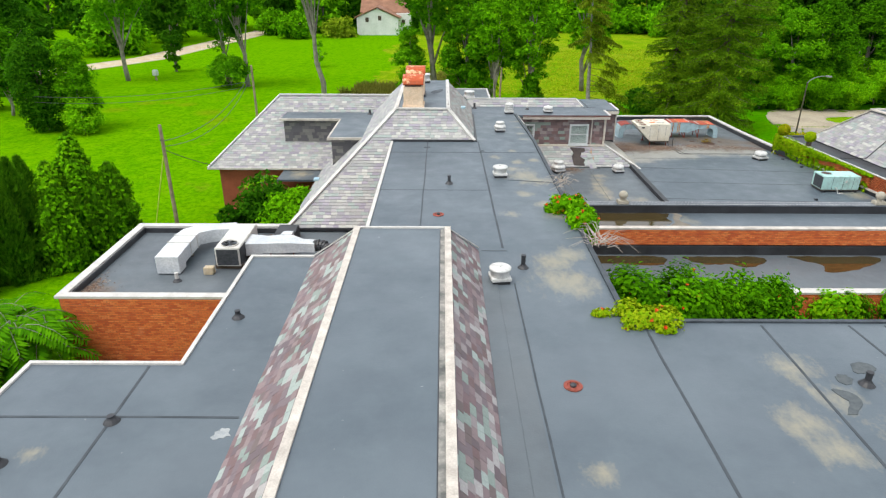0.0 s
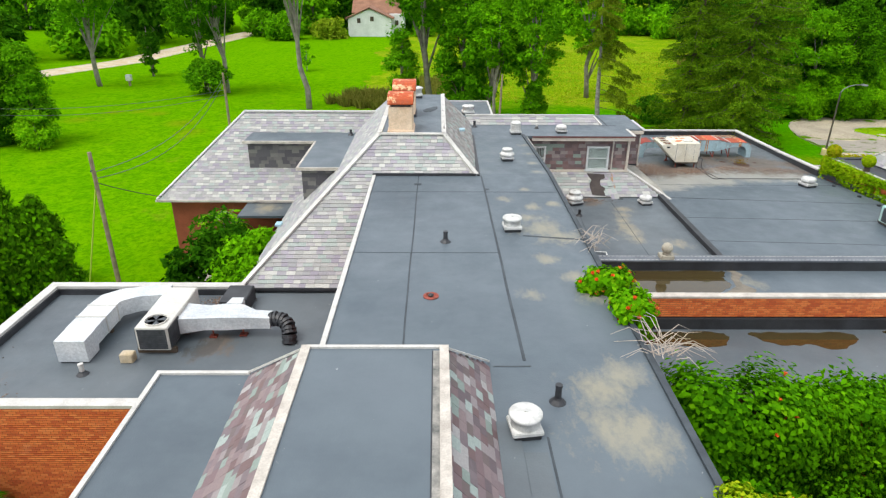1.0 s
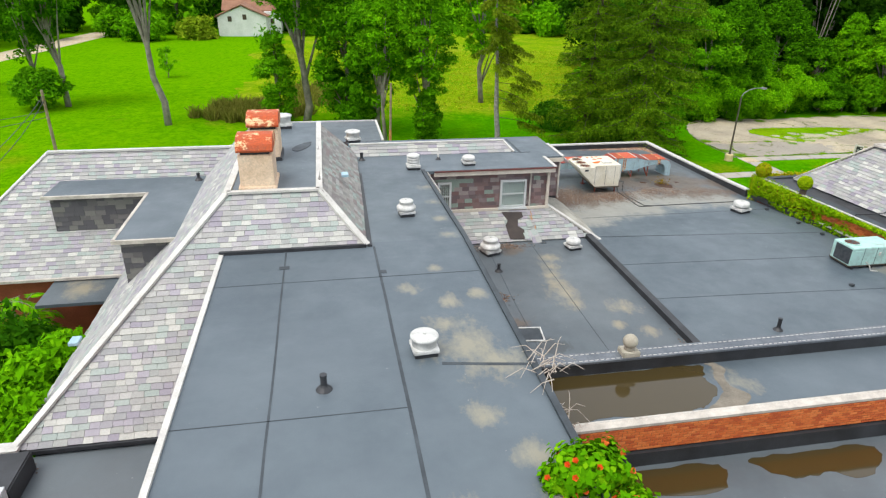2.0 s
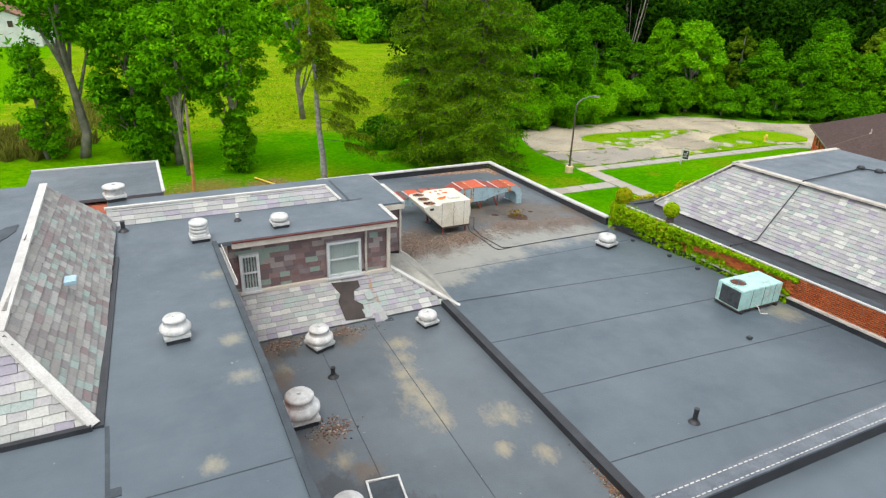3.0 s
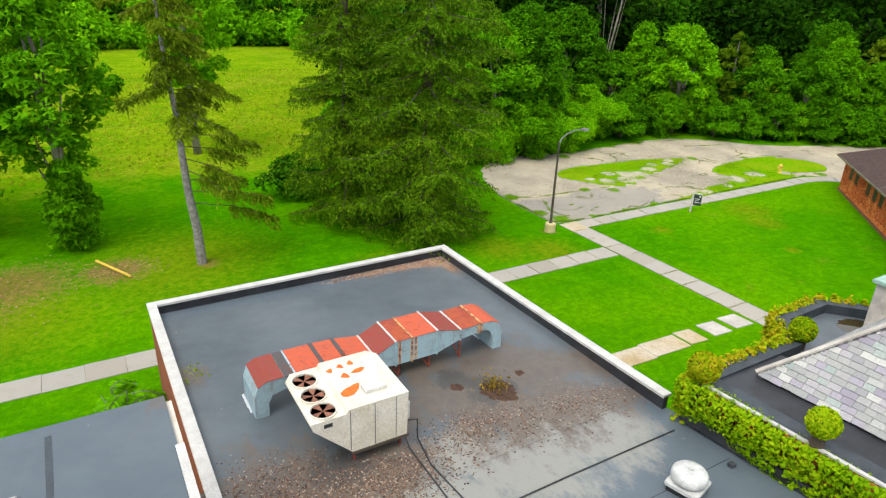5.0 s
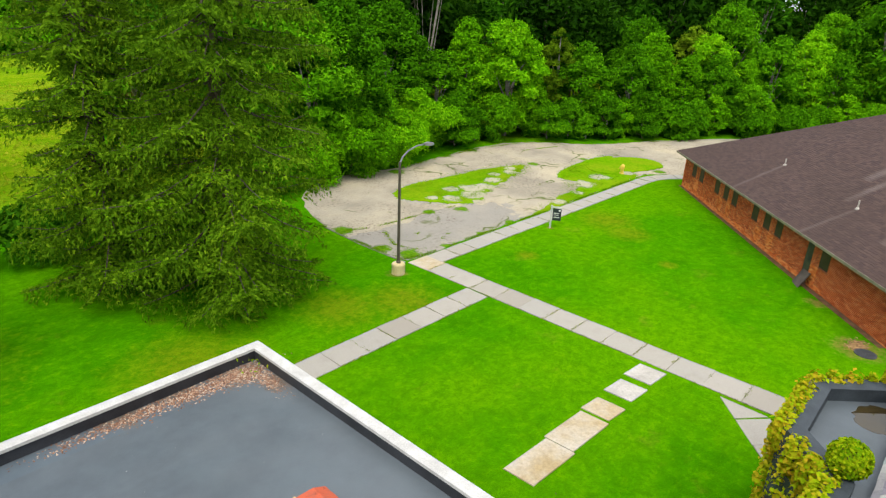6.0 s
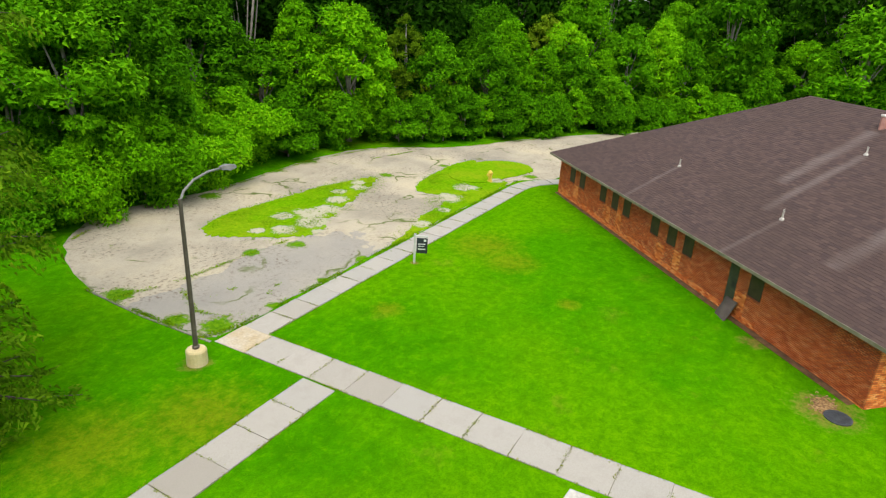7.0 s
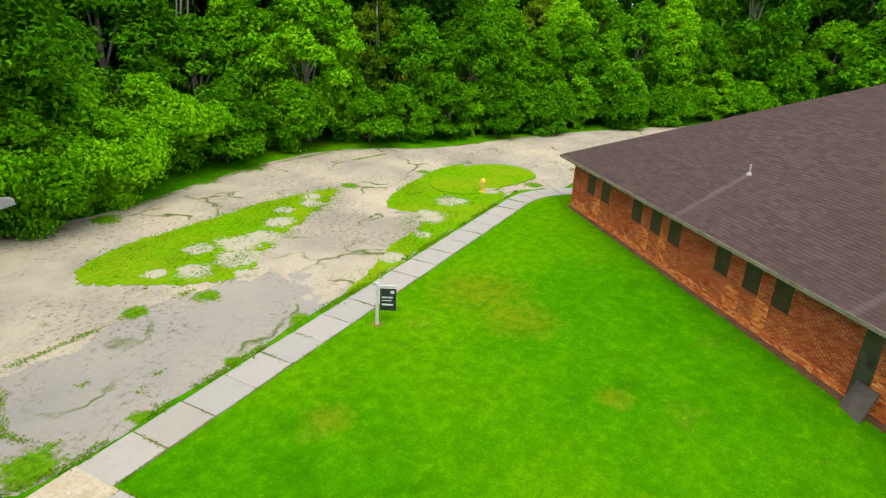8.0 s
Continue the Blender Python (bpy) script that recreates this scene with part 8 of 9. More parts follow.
stand_copies(W3, [(49.2, 84.6), (58.6, 84.6), (69.2, 82.2), (86.5, 68.6), (92.6, 64.6), (97.6, 59.6), (104, 54), (38.6, 82.4), (76.6, 73.6)], 3, 0.82, 1.12)
stand_copies(W4, [(83.4, 70.6), (90.0, 66.6), (95.4, 62.0), (101.5, 57), (47.4, 81.2), (61.6, 83.4), (108, 40)], 4, 0.72, 1.0)
stand_copies(B1, [(47.8, 79.6), (43.6, 79.2), (39.8, 79.0)], 5, 0.72, 0.92)
B3 = broad_tree(72.0, 73.4, 4.6, 1.7, 0.0, LEAF, 28, 0.17, 150, 60, 0.1, "leafy sapling at the edge of the wood", "bushes at the car park", ball=0.32, name="bush")
B4 = broad_tree(83.4, 66.8, 4.2, 1.5, 0.0, LEAF_BRIGHT, 29, 0.17, 130, 60, 0.1, "bright green sapling at the edge of the wood", "bushes at the car park", ball=0.32, name="bush")
stand_copies(B2, [(67.2, 77.2), (70.4, 74.6), (75.6, 71.0), (79.4, 68.9), (86.0, 64.2), (90.5, 61.2), (97.6, 54.6), (57.0, 80.6), (45.6, 78.6), (37.0, 78.6)], 6, 0.6, 1.15)
stand_copies(B3, [(62.0, 79.4), (69.0, 75.9), (77.6, 70.4), (81.6, 68.4), (87.0, 64.5), (93.2, 59.2), (57.8, 81.4), (101, 51.6)], 61, 0.65, 1.25)
stand_copies(B4, [(66.9, 78.9), (74.0, 72.9), (88.8, 63.3), (95.8, 57.0)], 62, 0.65, 1.2)
# deeper woods; the shade between their stems is put into darker leaf colours
D1 = broad_tree(55, 96, 16, 5.2, 3.0, LEAF_SHADED, 31, 0.42, 80, 70, 0.34, "tall shade-dark tree deep in the wood", "deep wood trees", ball=0.36)
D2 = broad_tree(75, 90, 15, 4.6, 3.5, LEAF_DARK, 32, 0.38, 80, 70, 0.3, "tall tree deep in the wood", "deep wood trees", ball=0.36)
r = random.Random(14)
spots1, spots2 = [], []
for k in range(3):
    for i in range(15):
        a = i / 14
        x = 40 + 76 * a + r.uniform(-2, 2)
        y = (93 + k * 8) - 48 * max(0.0, a - 0.35) ** 1.15 + r.uniform(-2, 2) + k * 6 * a
        (spots2 if (i + k) % 3 == 0 else spots1).append((x + k * 5 * a, y))
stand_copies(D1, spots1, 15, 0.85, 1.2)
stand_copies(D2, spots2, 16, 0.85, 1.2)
behind1 = [(104 + 9 * (i % 2) + r.uniform(-2, 2), 56 - i * 6.8) for i in range(11)]
behind2 = [(116 + 7 * (i % 2) + r.uniform(-2, 2), 60 - i * 7.4) for i in range(9)]
# sunlit look put into the leaf colour, lighter than the deep trees
D3 = broad_tree(112, 60, 14, 4.6, 1.0, LEAF, 33, 0.34, 110, 80, 0.3, "sunlit tall tree beyond the hall", "deep wood trees", ball=0.34)
stand_copies(D3, behind1, 17, 0.85, 1.15)
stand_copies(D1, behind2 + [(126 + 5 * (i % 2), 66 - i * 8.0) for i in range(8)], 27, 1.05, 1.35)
# bare pale stems standing among the leaves
for x, y in ((59.5, 87.5), (61, 88.5)):
    t = thing("dead_tree", x, y, 0, "bare pale dead stems among the trees", "tree", "dead trees")
    bm = bmesh.new()
    rr = random.Random(int(x))
    for k in range(5):
        a = rr.uniform(0, math.tau)
        tube(bm, [(0, 0, 0), (math.cos(a) * 0.5, math.sin(a) * 0.5, 6), (math.cos(a) * 1.6, math.sin(a) * 1.6, 13.5)], 0.12, 0.03, 6)
    part("stem", bm, BARK, t)

# far line of trees beyond the field and the lane
F1 = broad_tree(-34, 176, 12, 5.8, 0.2, LEAF, 41, 0.8, 75, 46, 0.34, "rounded tree beyond the field", "trees beyond the field", ball=0.38)
F2 = broad_tree(-8, 180, 13, 5.2, 0.2, LEAF_DARK, 42, 0.8, 75, 46, 0.34, "dark tree beyond the field", "trees beyond the field", ball=0.38)
F3 = broad_tree(10, 176, 7, 4.6, 0.0, LEAF_BRIGHT, 43, 0.6, 75, 40, 0.24, "bushy young tree at the field's edge", "trees beyond the field", ball=0.4)
r = random.Random(18)
s1, s2, s3 = [], [], []
for i in range(26):
    x = -118 + i * 9.2 + r.uniform(-2.5, 2.5)
    y = 186 + r.uniform(-6, 6)
    (s1 if i % 2 else s2).append((x, y))
for i in range(18):
    s3.append((2 + i * 6.4 + r.uniform(-2, 2), 178 - max(0, i - 6) * 3.6 + r.uniform(-4, 4)))
    (s1 if i % 2 else s2).append((6 + i * 6.6, 189 - max(0, i - 5) * 3.6 + r.uniform(-4, 4)))
for x, y in ((-64, 150), (-70, 136), (-78, 120), (-84, 108), (-92, 96), (-70, 160), (-58, 162), (-96, 112), (-88, 128), (-104, 88), (-112, 80), (-82, 150), (-60, 178), (-100, 140)):
    (s1 if (x + y) % 2 else s2).append((x, y))
s3 += [(-45, 168), (-38, 160), (-6, 171), (-66, 128), (-74, 112), (-80, 100), (-50, 180)]
stand_copies(F1, s1, 19, 0.75, 1.2)
stand_copies(F2, s2, 20, 0.75, 1.2)
stand_copies(F3, s3, 21, 0.6, 1.15)
broad_tree(-27.5, 163.5, 4.5, 3.6, 0.0, LEAF_YELLOW, 44, 0.5, 80, 30, 0.15, "yellow-green bush beside the white house", "", ball=0.45, name="bush")

# lawn trees seen over the roofs
THICKET = foliage("dull_thicket_leaves", (0.09, 0.12, 0.012, 1), (0.2, 0.22, 0.03, 1), (0.34, 0.32, 0.06, 1))
broad_tree(-49.4, 95.8, 17, 4.6, 7.6, LEAF, 51, 0.28, 90, 80, 0.36, "tall lawn tree with a bare grey trunk", "lawn trees", (-0.03, 0), ball=0.28)
broad_tree(-46.1, 105.8, 8.2, 1.2, 0.8, LEAF_DARK, 52, 0.26, 110, 34, 0.2, "narrow dark leafy tree by the lane", "lawn trees", ball=0.6)
broad_tree(-30.2, 91, 18, 4.0, 9.0, LEAF, 53, 0.28, 90, 70, 0.34, "tall lawn tree with a pale leaning trunk", "lawn trees", (-0.03, 0), ball=0.28)
broad_tree(-33.0, 91.6, 16, 3.0, 4.6, LEAF, 54, 0.26, 80, 64, 0.26, "thin-crowned lawn tree leaning over the shrubs", "lawn trees", (-0.05, 0), ball=0.32)
broad_tree(-32.2, 89.8, 4.6, 2.6, 0.0, LEAF, 55, 0.26, 110, 40, 0.12, "dark shrub round the twin trunks", "", ball=0.38, name="shrub")
broad_tree(-17.4, 80, 19, 3.6, 12.5, LEAF, 56, 0.27, 80, 70, 0.36, "slender tall tree, its long trunk bare and leaning", "lawn trees", (-0.085, 0.02), ball=0.28)
broad_tree(-23.8, 112, 4.6, 1.3, 1.0, LEAF_BRIGHT, 57, 0.2, 40, 20, 0.07, "thin young tree on the lawn", "lawn trees", ball=0.4)
broad_tree(-4, 80.8, 18, 3.6, 9.6, LEAF, 58, 0.25, 100, 90, 0.44, "tall forked tree with a pale trunk", "field trees", ball=0.26, extra=(((-2.6, -2, 9.4), 1.5), ((2.6, -1, 9.0), 1.3)))
broad_tree(-6.6, 80.6, 9.6, 1.6, 0.0, LEAF, 61, 0.2, 150, 70, 0.16, "narrow dark tree beside the forked trunk", "field trees", ball=0.5)
broad_tree(0.4, 79.0, 15, 2.9, 0.2, LEAF, 59, 0.23, 150, 120, 0.3, "dense dark tree leafy to the ground", "field trees", ball=0.36)
broad_tree(3.2, 76.0, 16, 3.0, 1.6, LEAF, 75, 0.24, 110, 90, 0.3, "dark tree with a ragged leafy crown", "field trees", ball=0.32)
broad_tree(7.4, 72.6, 16, 2.5, 3.0, LEAF, 60, 0.2, 120, 110, 0.3, "leafy tree whose trunk is wrapped in vines", "field trees", ball=0.3, extra=(((0, 0, 0.9), 1.2), ((0.3, -0.2, 2.0), 1.1), ((-0.3, 0.1, 3.1), 1.0), ((0.6, 0.4, 0.7), 1.0)))
broad_tree(3.6, 72.6, 13, 1.9, 6.4, LEAF_BRIGHT, 80, 0.2, 90, 70, 0.2, "bright leafy tree behind the timber pole", "field trees", ball=0.36)
broad_tree(17.2, 90.5, 17, 3.4, 5.6, LEAF_BRIGHT, 62, 0.27, 110, 90, 0.34, "tall field tree with a clean grey trunk", "field trees", ball=0.24)
broad_tree(29.5, 86, 7, 2.0, 0.3, LEAF, 63, 0.34, 100, 26, 0.12, "slim dark young tree in the meadow", "field trees", ball=0.45)
broad_tree(21.3, 76.5, 2.6, 2.1, 0.0, LEAF_DARK, 64, 0.24, 150, 26, 0.08, "dark bush beside the spruce", "", ball=0.45, name="bush")
broad_tree(7.5, 72.4, 5.0, 1.2, 0.0, LEAF, 73, 0.19, 130, 90, 0.08, "dense vine round the foot of the leafy tree", "", ball=0.34, name="bush")
broad_tree(1.4, 76.6, 4.6, 1.7, 0.0, LEAF, 74, 0.22, 150, 80, 0.12, "dense undergrowth below the dark tree", "", ball=0.28, name="bush")
broad_tree(71.6, 79.6, 10.6, 2.2, 0.5, OLIVE, 76, 0.18, 150, 90, 0.2, "olive-green young tree in the wood", "wood edge trees", ball=0.22)
broad_tree(89.5, 73.0, 11.0, 3.0, 0.5, OLIVE, 77, 0.2, 130, 90, 0.2, "olive-green young tree in the wood", "wood edge trees", ball=0.22)
broad_tree(12.0, 118.0, 4.2, 1.9, 0.3, LEAF, 78, 0.3, 90, 34, 0.1, "young bush standing in the meadow", "", ball=0.34, name="bush")
broad_tree(44.0, 118.0, 2.6, 5.0, 0.0, THICKET, 79, 0.3, 100, 60, 0.1, "grey-green thicket in the meadow", "", ball=0.25, name="shrub")
# vine-hung thicket on the west lawn
broad_tree(-42.4, 63, 9.6, 1.9, 0.0, LEAF_DARK, 67, 0.17, 260, 90, 0.26, "tall thicket smothered in hanging vines", "west thicket", ball=0.55)
broad_tree(-39.2, 63.6, 9.0, 1.7, 0.0, LEAF, 68, 0.17, 240, 80, 0.24, "tall thicket smothered in hanging vines", "west thicket", ball=0.55)
broad_tree(-38.2, 61.8, 3.4, 1.5, 0.0, LEAF_BRIGHT, 69, 0.15, 200, 34, 0.1, "round bright shrub before the thicket", "", ball=0.5, name="shrub")
broad_tree(-50.5, 70, 9.5, 2.6, 3.0, LEAF, 70, 0.26, 110, 60, 0.18, "slim tree at the side of the lawn", "lawn trees", ball=0.36)
broad_tree(-60, 84, 14, 4.6, 3.5, LEAF_DARK, 71, 0.34, 110, 60, 0.32, "dark tree at the side of the lawn", "lawn trees", ball=0.34)
broad_tree(-55, 73, 5, 2.2, 0.4, LEAF_DARK, 72, 0.24, 110, 40, 0.14, "small dark tree on the west lawn", "lawn trees", ball=0.42)


# arborvitae hedge
def column_tree(x, y, h, rad, seed, label, vines=0):
    r = np.random.default_rng(seed)
    t = thing("arborvitae", x, y, ground_z(x, y), label, "tree", "arborvitae row")
    bm = bmesh.new()
    tube(bm, [(0, 0, -0.1), (0.02, 0, h * 0.9)], 0.12, 0.02, 6)
    part("trunk", bm, BARK_DARK, t)
    k = 9000
    z = h * r.uniform(0.0, 1.0, k) ** 1.15
    a = r.uniform(0, math.tau, k)
    lean = 0.05 * h * math.sin(seed * 2.1)
    prof = rad * np.clip(1.0 - (z / h) ** 2.6, 0.03, 1) * (0.86 + 0.14 * np.sin(z * 4 + 2 * np.sin(a * 2 + seed)))
    d = prof * (1 + 0.2 * np.sin(a * 6 + z * 1.7 + seed) + 0.1 * r.normal(0, 1, k)) * r.uniform(0.8, 1.0, k)
    c = np.stack([d * np.cos(a) + lean * (z / h) ** 2, d * np.sin(a), z], 1)
    way = np.stack([np.cos(a) * 0.5, np.sin(a) * 0.5, 0.9 + 0 * a], 1) + r.normal(0, 0.25, (k, 3))
    needle_mesh("crown", c, way, 0.34, 0.085, CEDAR, t, seed)
    if vines:
        q = r.choice(k, vines)
        out = np.stack([np.cos(a[q]), np.sin(a[q]), 0.3 + 0 * q], 1)
        c2 = c[q] + out * np.array([0.3, 0.3, 0.0]) * r.uniform(0.4, 1.2, (vines, 1))
        leaf_mesh("vine_leaves", c2, out + np.array([0, 0, 0.4]), np.full(vines, 0.16), LEAF_BRIGHT, t, 1.4, seed, "bright vine leaves climbing through it", 0.35)
    return t


for i, (x, y, h, rad) in enumerate(((-27.4, 27.0, 5.0, 1.0), (-26.2, 27.6, 5.3, 1.0), (-26.6, 29.6, 5.4, 1.05), (-25.0, 29.6, 5.2, 1.0), (-25.4, 31.4, 6.1, 1.05), (-27.6, 31.5, 5.6, 1.1), (-26.2, 34.0, 5.4, 1.1))):
    column_tree(x, y, h, rad, 80 + i, "dark green columnar arborvitae in a row")
for i, (x, y, h, rad) in enumerate(((-23.6, 34.2, 6.7, 1.3), (-24.2, 32.6, 5.5, 1.2), (-22.6, 33.2, 5.4, 1.35), (-21.9, 34.6, 4.9, 1.3), (-23.2, 31.4, 4.6, 1.2))):
    column_tree(x, y, h, rad, 90 + i, "arborvitae overgrown with bright climbing leaves", 1700)


# big spruce: whorls of drooping sprays
def spruce(x, y, h, rad, seed, label, low=0.9, full=14.0):
    """Uneven whorls of boughs, each hung with drooping branchlets."""
    r = np.random.default_rng(seed)
    t = thing("spruce", x, y, ground_z(x, y), label, "tree", "conifers")
    bm = bmesh.new()
    tube(bm, [(0, 0, -0.2), (0.1, 0, h * 0.5), (0, 0.05, h)], 0.42, 0.04, 10)
    C, T = [], []
    z = low
    while z < h - 0.3:
        reach = rad * (1 - (z / h) ** 2.0) * 1.02 + 0.15
        m = 7 if z < full else 5
        a0 = r.uniform(0, math.tau)
        for j in range(m):
            a = a0 + j * math.tau / m + r.normal(0, 0.22)
            L = reach * r.choice((0.5, 0.78, 1.0, 1.16)) * r.uniform(0.86, 1.08)
            zb = z + r.uniform(-0.3, 0.3)
            d, side = np.array([math.cos(a), math.sin(a), 0]), np.array([-math.sin(a), math.cos(a), 0])
            sag, curl = r.uniform(0.12, 0.4), r.uniform(0.04, 0.2)
            line = lambda s: np.array([0, 0, zb]) + np.outer(s, d) * L + np.outer(L * (-sag * s + curl * s ** 3), np.array([0, 0, 1.0]))
            if z > 0.5:
                tube(bm, [tuple(p) for p in line(np.array([0.02, 0.35, 0.7, 0.98]))], 0.055, 0.012, 4, False)
            step = 0.2 if z < full else 0.34
            k = max(4, int(L / step))
            s = np.linspace(0.2, 1.0, k)
            base = line(s)
            for sg in (-1, 1):
                wide = (0.18 + 0.62 * L * 0.42 * np.sin(np.clip(s, 0.15, 1.0) * 2.7)) * r.uniform(0.55, 1.15, k)
                hang = r.uniform(0.15, 0.95, k) * (0.46 + 0.1 * L)
                n = 13 if z < full else 6
                for q in np.linspace(0.08, 1.0, n):
                    p = base + np.outer(wide * q * sg, side) + np.outer(wide * q * 0.4, d)
                    p[:, 2] -= hang * q * q
                    way = np.outer(np.full(k, sg * 0.8), side) + d * 0.5 + np.outer(-hang * 2.4 * q, np.array([0, 0, 1.0]))
                    C.append(p + r.normal(0, 0.05, p.shape))
                    T.append(way + r.normal(0, 0.5, p.shape))
        z += 0.62 if z < full else 1.0
    C, T = np.concatenate(C), np.concatenate(T)
    keep = C[:, 2] > 0.05
    part("trunk", bm, BARK_DARK, t)
    needle_mesh("crown", C[keep], T[keep], 0.19, 0.05, NEEDLE, t, seed)
    return t


spruce(26.5, 66.9, 27, 4.45, 91, "massive dark green spruce with drooping sprays")
spruce(22.8, 70.5, 25, 3.3, 92, "tall dark spruce standing behind the larger one")
# thin half-bare conifer, leaning, with a few long drooping boughs
t = thing("conifer", 13.14, 67.4, 0, "thin half-bare conifer with sparse drooping branches", "tree", "conifers")
r = np.random.default_rng(95)
bm = bmesh.new()
CONIFER_BARK = plain("grey_scaly_bark", srgb(120, 114, 112), srgb(168, 162, 158), 5.0, 0.95, 0.0, 0.9)
twigs = bmesh.new()
lean = lambda z: np.array([-0.045 * z, 0.028 * z, z])
tube(bm, [tuple(lean(z) + np.array([0.06 * math.sin(z), 0, 0])) for z in (-0.2, 2, 4, 6, 8, 10, 13, 18)], 0.27, 0.05, 10)
C, T = [], []
for i in range(74):
    z = 3.4 + 14.5 * (i / 73)
    sparse = z < 7.4
    if sparse and i % 3:
        continue
    a = r.uniform(-1.1, 0.5) if sparse or r.uniform() < 0.35 else r.uniform(0, math.tau)
    L = r.uniform(2.0, 4.6) if sparse else r.uniform(1.2, 3.2) * (1.15 - 0.5 * (z - 7) / 11)
    d, side = np.array([math.cos(a), math.sin(a), 0]), np.array([-math.sin(a), math.cos(a), 0])
    sag = r.uniform(-0.1, 0.12)
    line = lambda s: lean(z) + np.outer(s, d) * L + np.outer(L * (sag * s - 0.22 * s * s), np.array([0, 0, 1.0]))
    tube(twigs, [tuple(p) for p in line(np.array([0.02, 0.4, 0.75, 1.0]))], 0.03, 0.008, 4, False)
    k = int((20 if sparse else 22) * L)
    s = r.uniform(0.42 if sparse else 0.12, 1.0, k)
    base = line(s)
    for q in np.linspace(0.1, 1.0, 7):
        wide = r.uniform(-1, 1, k) * 0.5
        p = base + np.outer(wide * q, side)
        p[:, 2] -= r.uniform(0.1, 0.75 if sparse else 0.4, k) * q
        C.append(p + r.normal(0, 0.05, p.shape))
        T.append(np.outer(wide, side) + d * 0.4 + np.array([0, 0, -0.7 * q]) + r.normal(0, 0.3, p.shape))
part("trunk", bm, CONIFER_BARK, t)
part("bough_frame", twigs, BARK_DARK, t, "thin dark drooping branches")
needle_mesh("crown", np.concatenate(C), np.concatenate(T), 0.26, 0.045, foliage("larch_needles", (0.08, 0.14, 0.005, 1), (0.19, 0.28, 0.01, 1), (0.36, 0.42, 0.03, 1)), t, 95)


# ---- climbing plants ----
def drape(name, label, regions, material, seed, size=0.12, flowers=0, category="vine"):
    """Leaves over box-shaped swellings: centre, half sizes, count."""
    r = np.random.default_rng(seed)
    C, N = [], []
    for c, half, k in regions:
        d = r.normal(0, 1, (k, 3))
        d /= np.linalg.norm(d, axis=1)[:, None]
        d = np.sign(d) * np.abs(d) ** 0.75
        bumps = 1 + 0.12 * np.sin(d[:, :1] * 9 + c[0]) + 0.1 * r.normal(0, 1, (k, 1))
        C.append(np.array(c) + d * np.array(half) * bumps * r.uniform(0.72, 1.0, (k, 1)))
        N.append(d + np.array([0, 0, 0.45]))
    C, N = np.concatenate(C), np.concatenate(N)
    t = thing(name, *regions[0][0], label, category)
    C = C - np.array(regions[0][0])
    leaf_mesh("leaves", C, N, np.full(len(C), size), material, t, 1.5, seed, "", 0.38)
    if flowers:
        pick = r.choice(len(C), flowers)
        verts, faces = [], []
        for p, n in zip(C[pick], N[pick]):
            n = Vector(n).normalized()
            p = Vector(p) + n * 0.05
            a = n.orthogonal().normalized()
            b = n.cross(a)
            k0 = len(verts)
            verts += [p - n * 0.08] + [p + (a * math.cos(q) + b * math.sin(q)) * 0.055 + n * 0.05 for q in (0, 1.26, 2.5, 3.8, 5.0)]
            faces += [(k0, k0 + 1 + i, k0 + 1 + (i + 1) % 5) for i in range(5)]
        quick("blossoms", verts, faces, plain("orange_trumpet_petals", srgb(224, 84, 24), srgb(236, 120, 40), 8, 0.6), t, "orange trumpet blossoms")
    return t


drape("trumpet_vine", "lush trumpet vine with orange blossoms filling the court", [((5.2, 19.2, 4.4), (2.7, 1.5, 1.9), 19000), ((8.3, 19.4, 4.2), (1.9, 1.2, 1.8), 12500), ((3.9, 17.2, 3.0), (1.7, 1.9, 2.3), 6500), ((6.6, 17.4, 2.6), (2.4, 1.7, 2.0), 4500), ((3.6, 15.2, 1.6), (1.5, 1.6, 1.6), 3500), ((6.5, 15.4, 1.2), (2.4, 1.5, 1.4), 3500), ((9.6, 20.3, 4.9), (0.9, 0.5, 0.5), 900)], VINE, 101, 0.115, 110)
drape("trumpet_vine", "clump of vine hanging over the brick parapet", [((12.2, 20.0, 4.2), (1.1, 0.5, 0.95), 4000)], VINE, 102, 0.12, 4)
drape("trumpet_vine", "clump of vine hanging over the brick parapet", [((15.0, 19.9, 4.4), (1.3, 0.6, 1.1), 4600)], VINE, 103, 0.12, 4)
drape("trumpet_vine", "flowering vine creeping over the roof edge", [((2.0, 20.9, 8.25), (0.62, 0.5, 0.32), 1500), ((2.25, 19.6, 8.2), (0.5, 0.62, 0.3), 1500), ((1.45, 20.9, 8.1), (0.3, 0.3, 0.15), 350), ((2.5, 20.2, 7.7), (0.35, 0.9, 0.5), 900)], VINE, 104, 0.1, 60)
CREEPER = foliage("creeper_leaves", (0.06, 0.18, 0.002, 1), (0.18, 0.36, 0.004, 1), (0.42, 0.5, 0.012, 1))
drape("creeper", "yellow-green creeper over the corner of the roof", [((2.6, 13.3, 8.1), (0.62, 0.4, 0.16), 1200), ((3.1, 13.2, 8.12), (0.35, 0.45, 0.16), 650), ((2.3, 13.0, 8.08), (0.4, 0.3, 0.12), 500), ((2.2, 13.6, 8.16), (0.3, 0.25, 0.2), 480), ((1.75, 13.5, 8.06), (0.42, 0.16, 0.1), 300), ((1.45, 13.45, 8.05), (0.2, 0.12, 0.07), 240), ((2.9, 12.75, 8.05), (0.25, 0.22, 0.1), 600)], CREEPER, 105, 0.06, 8)
regs = []
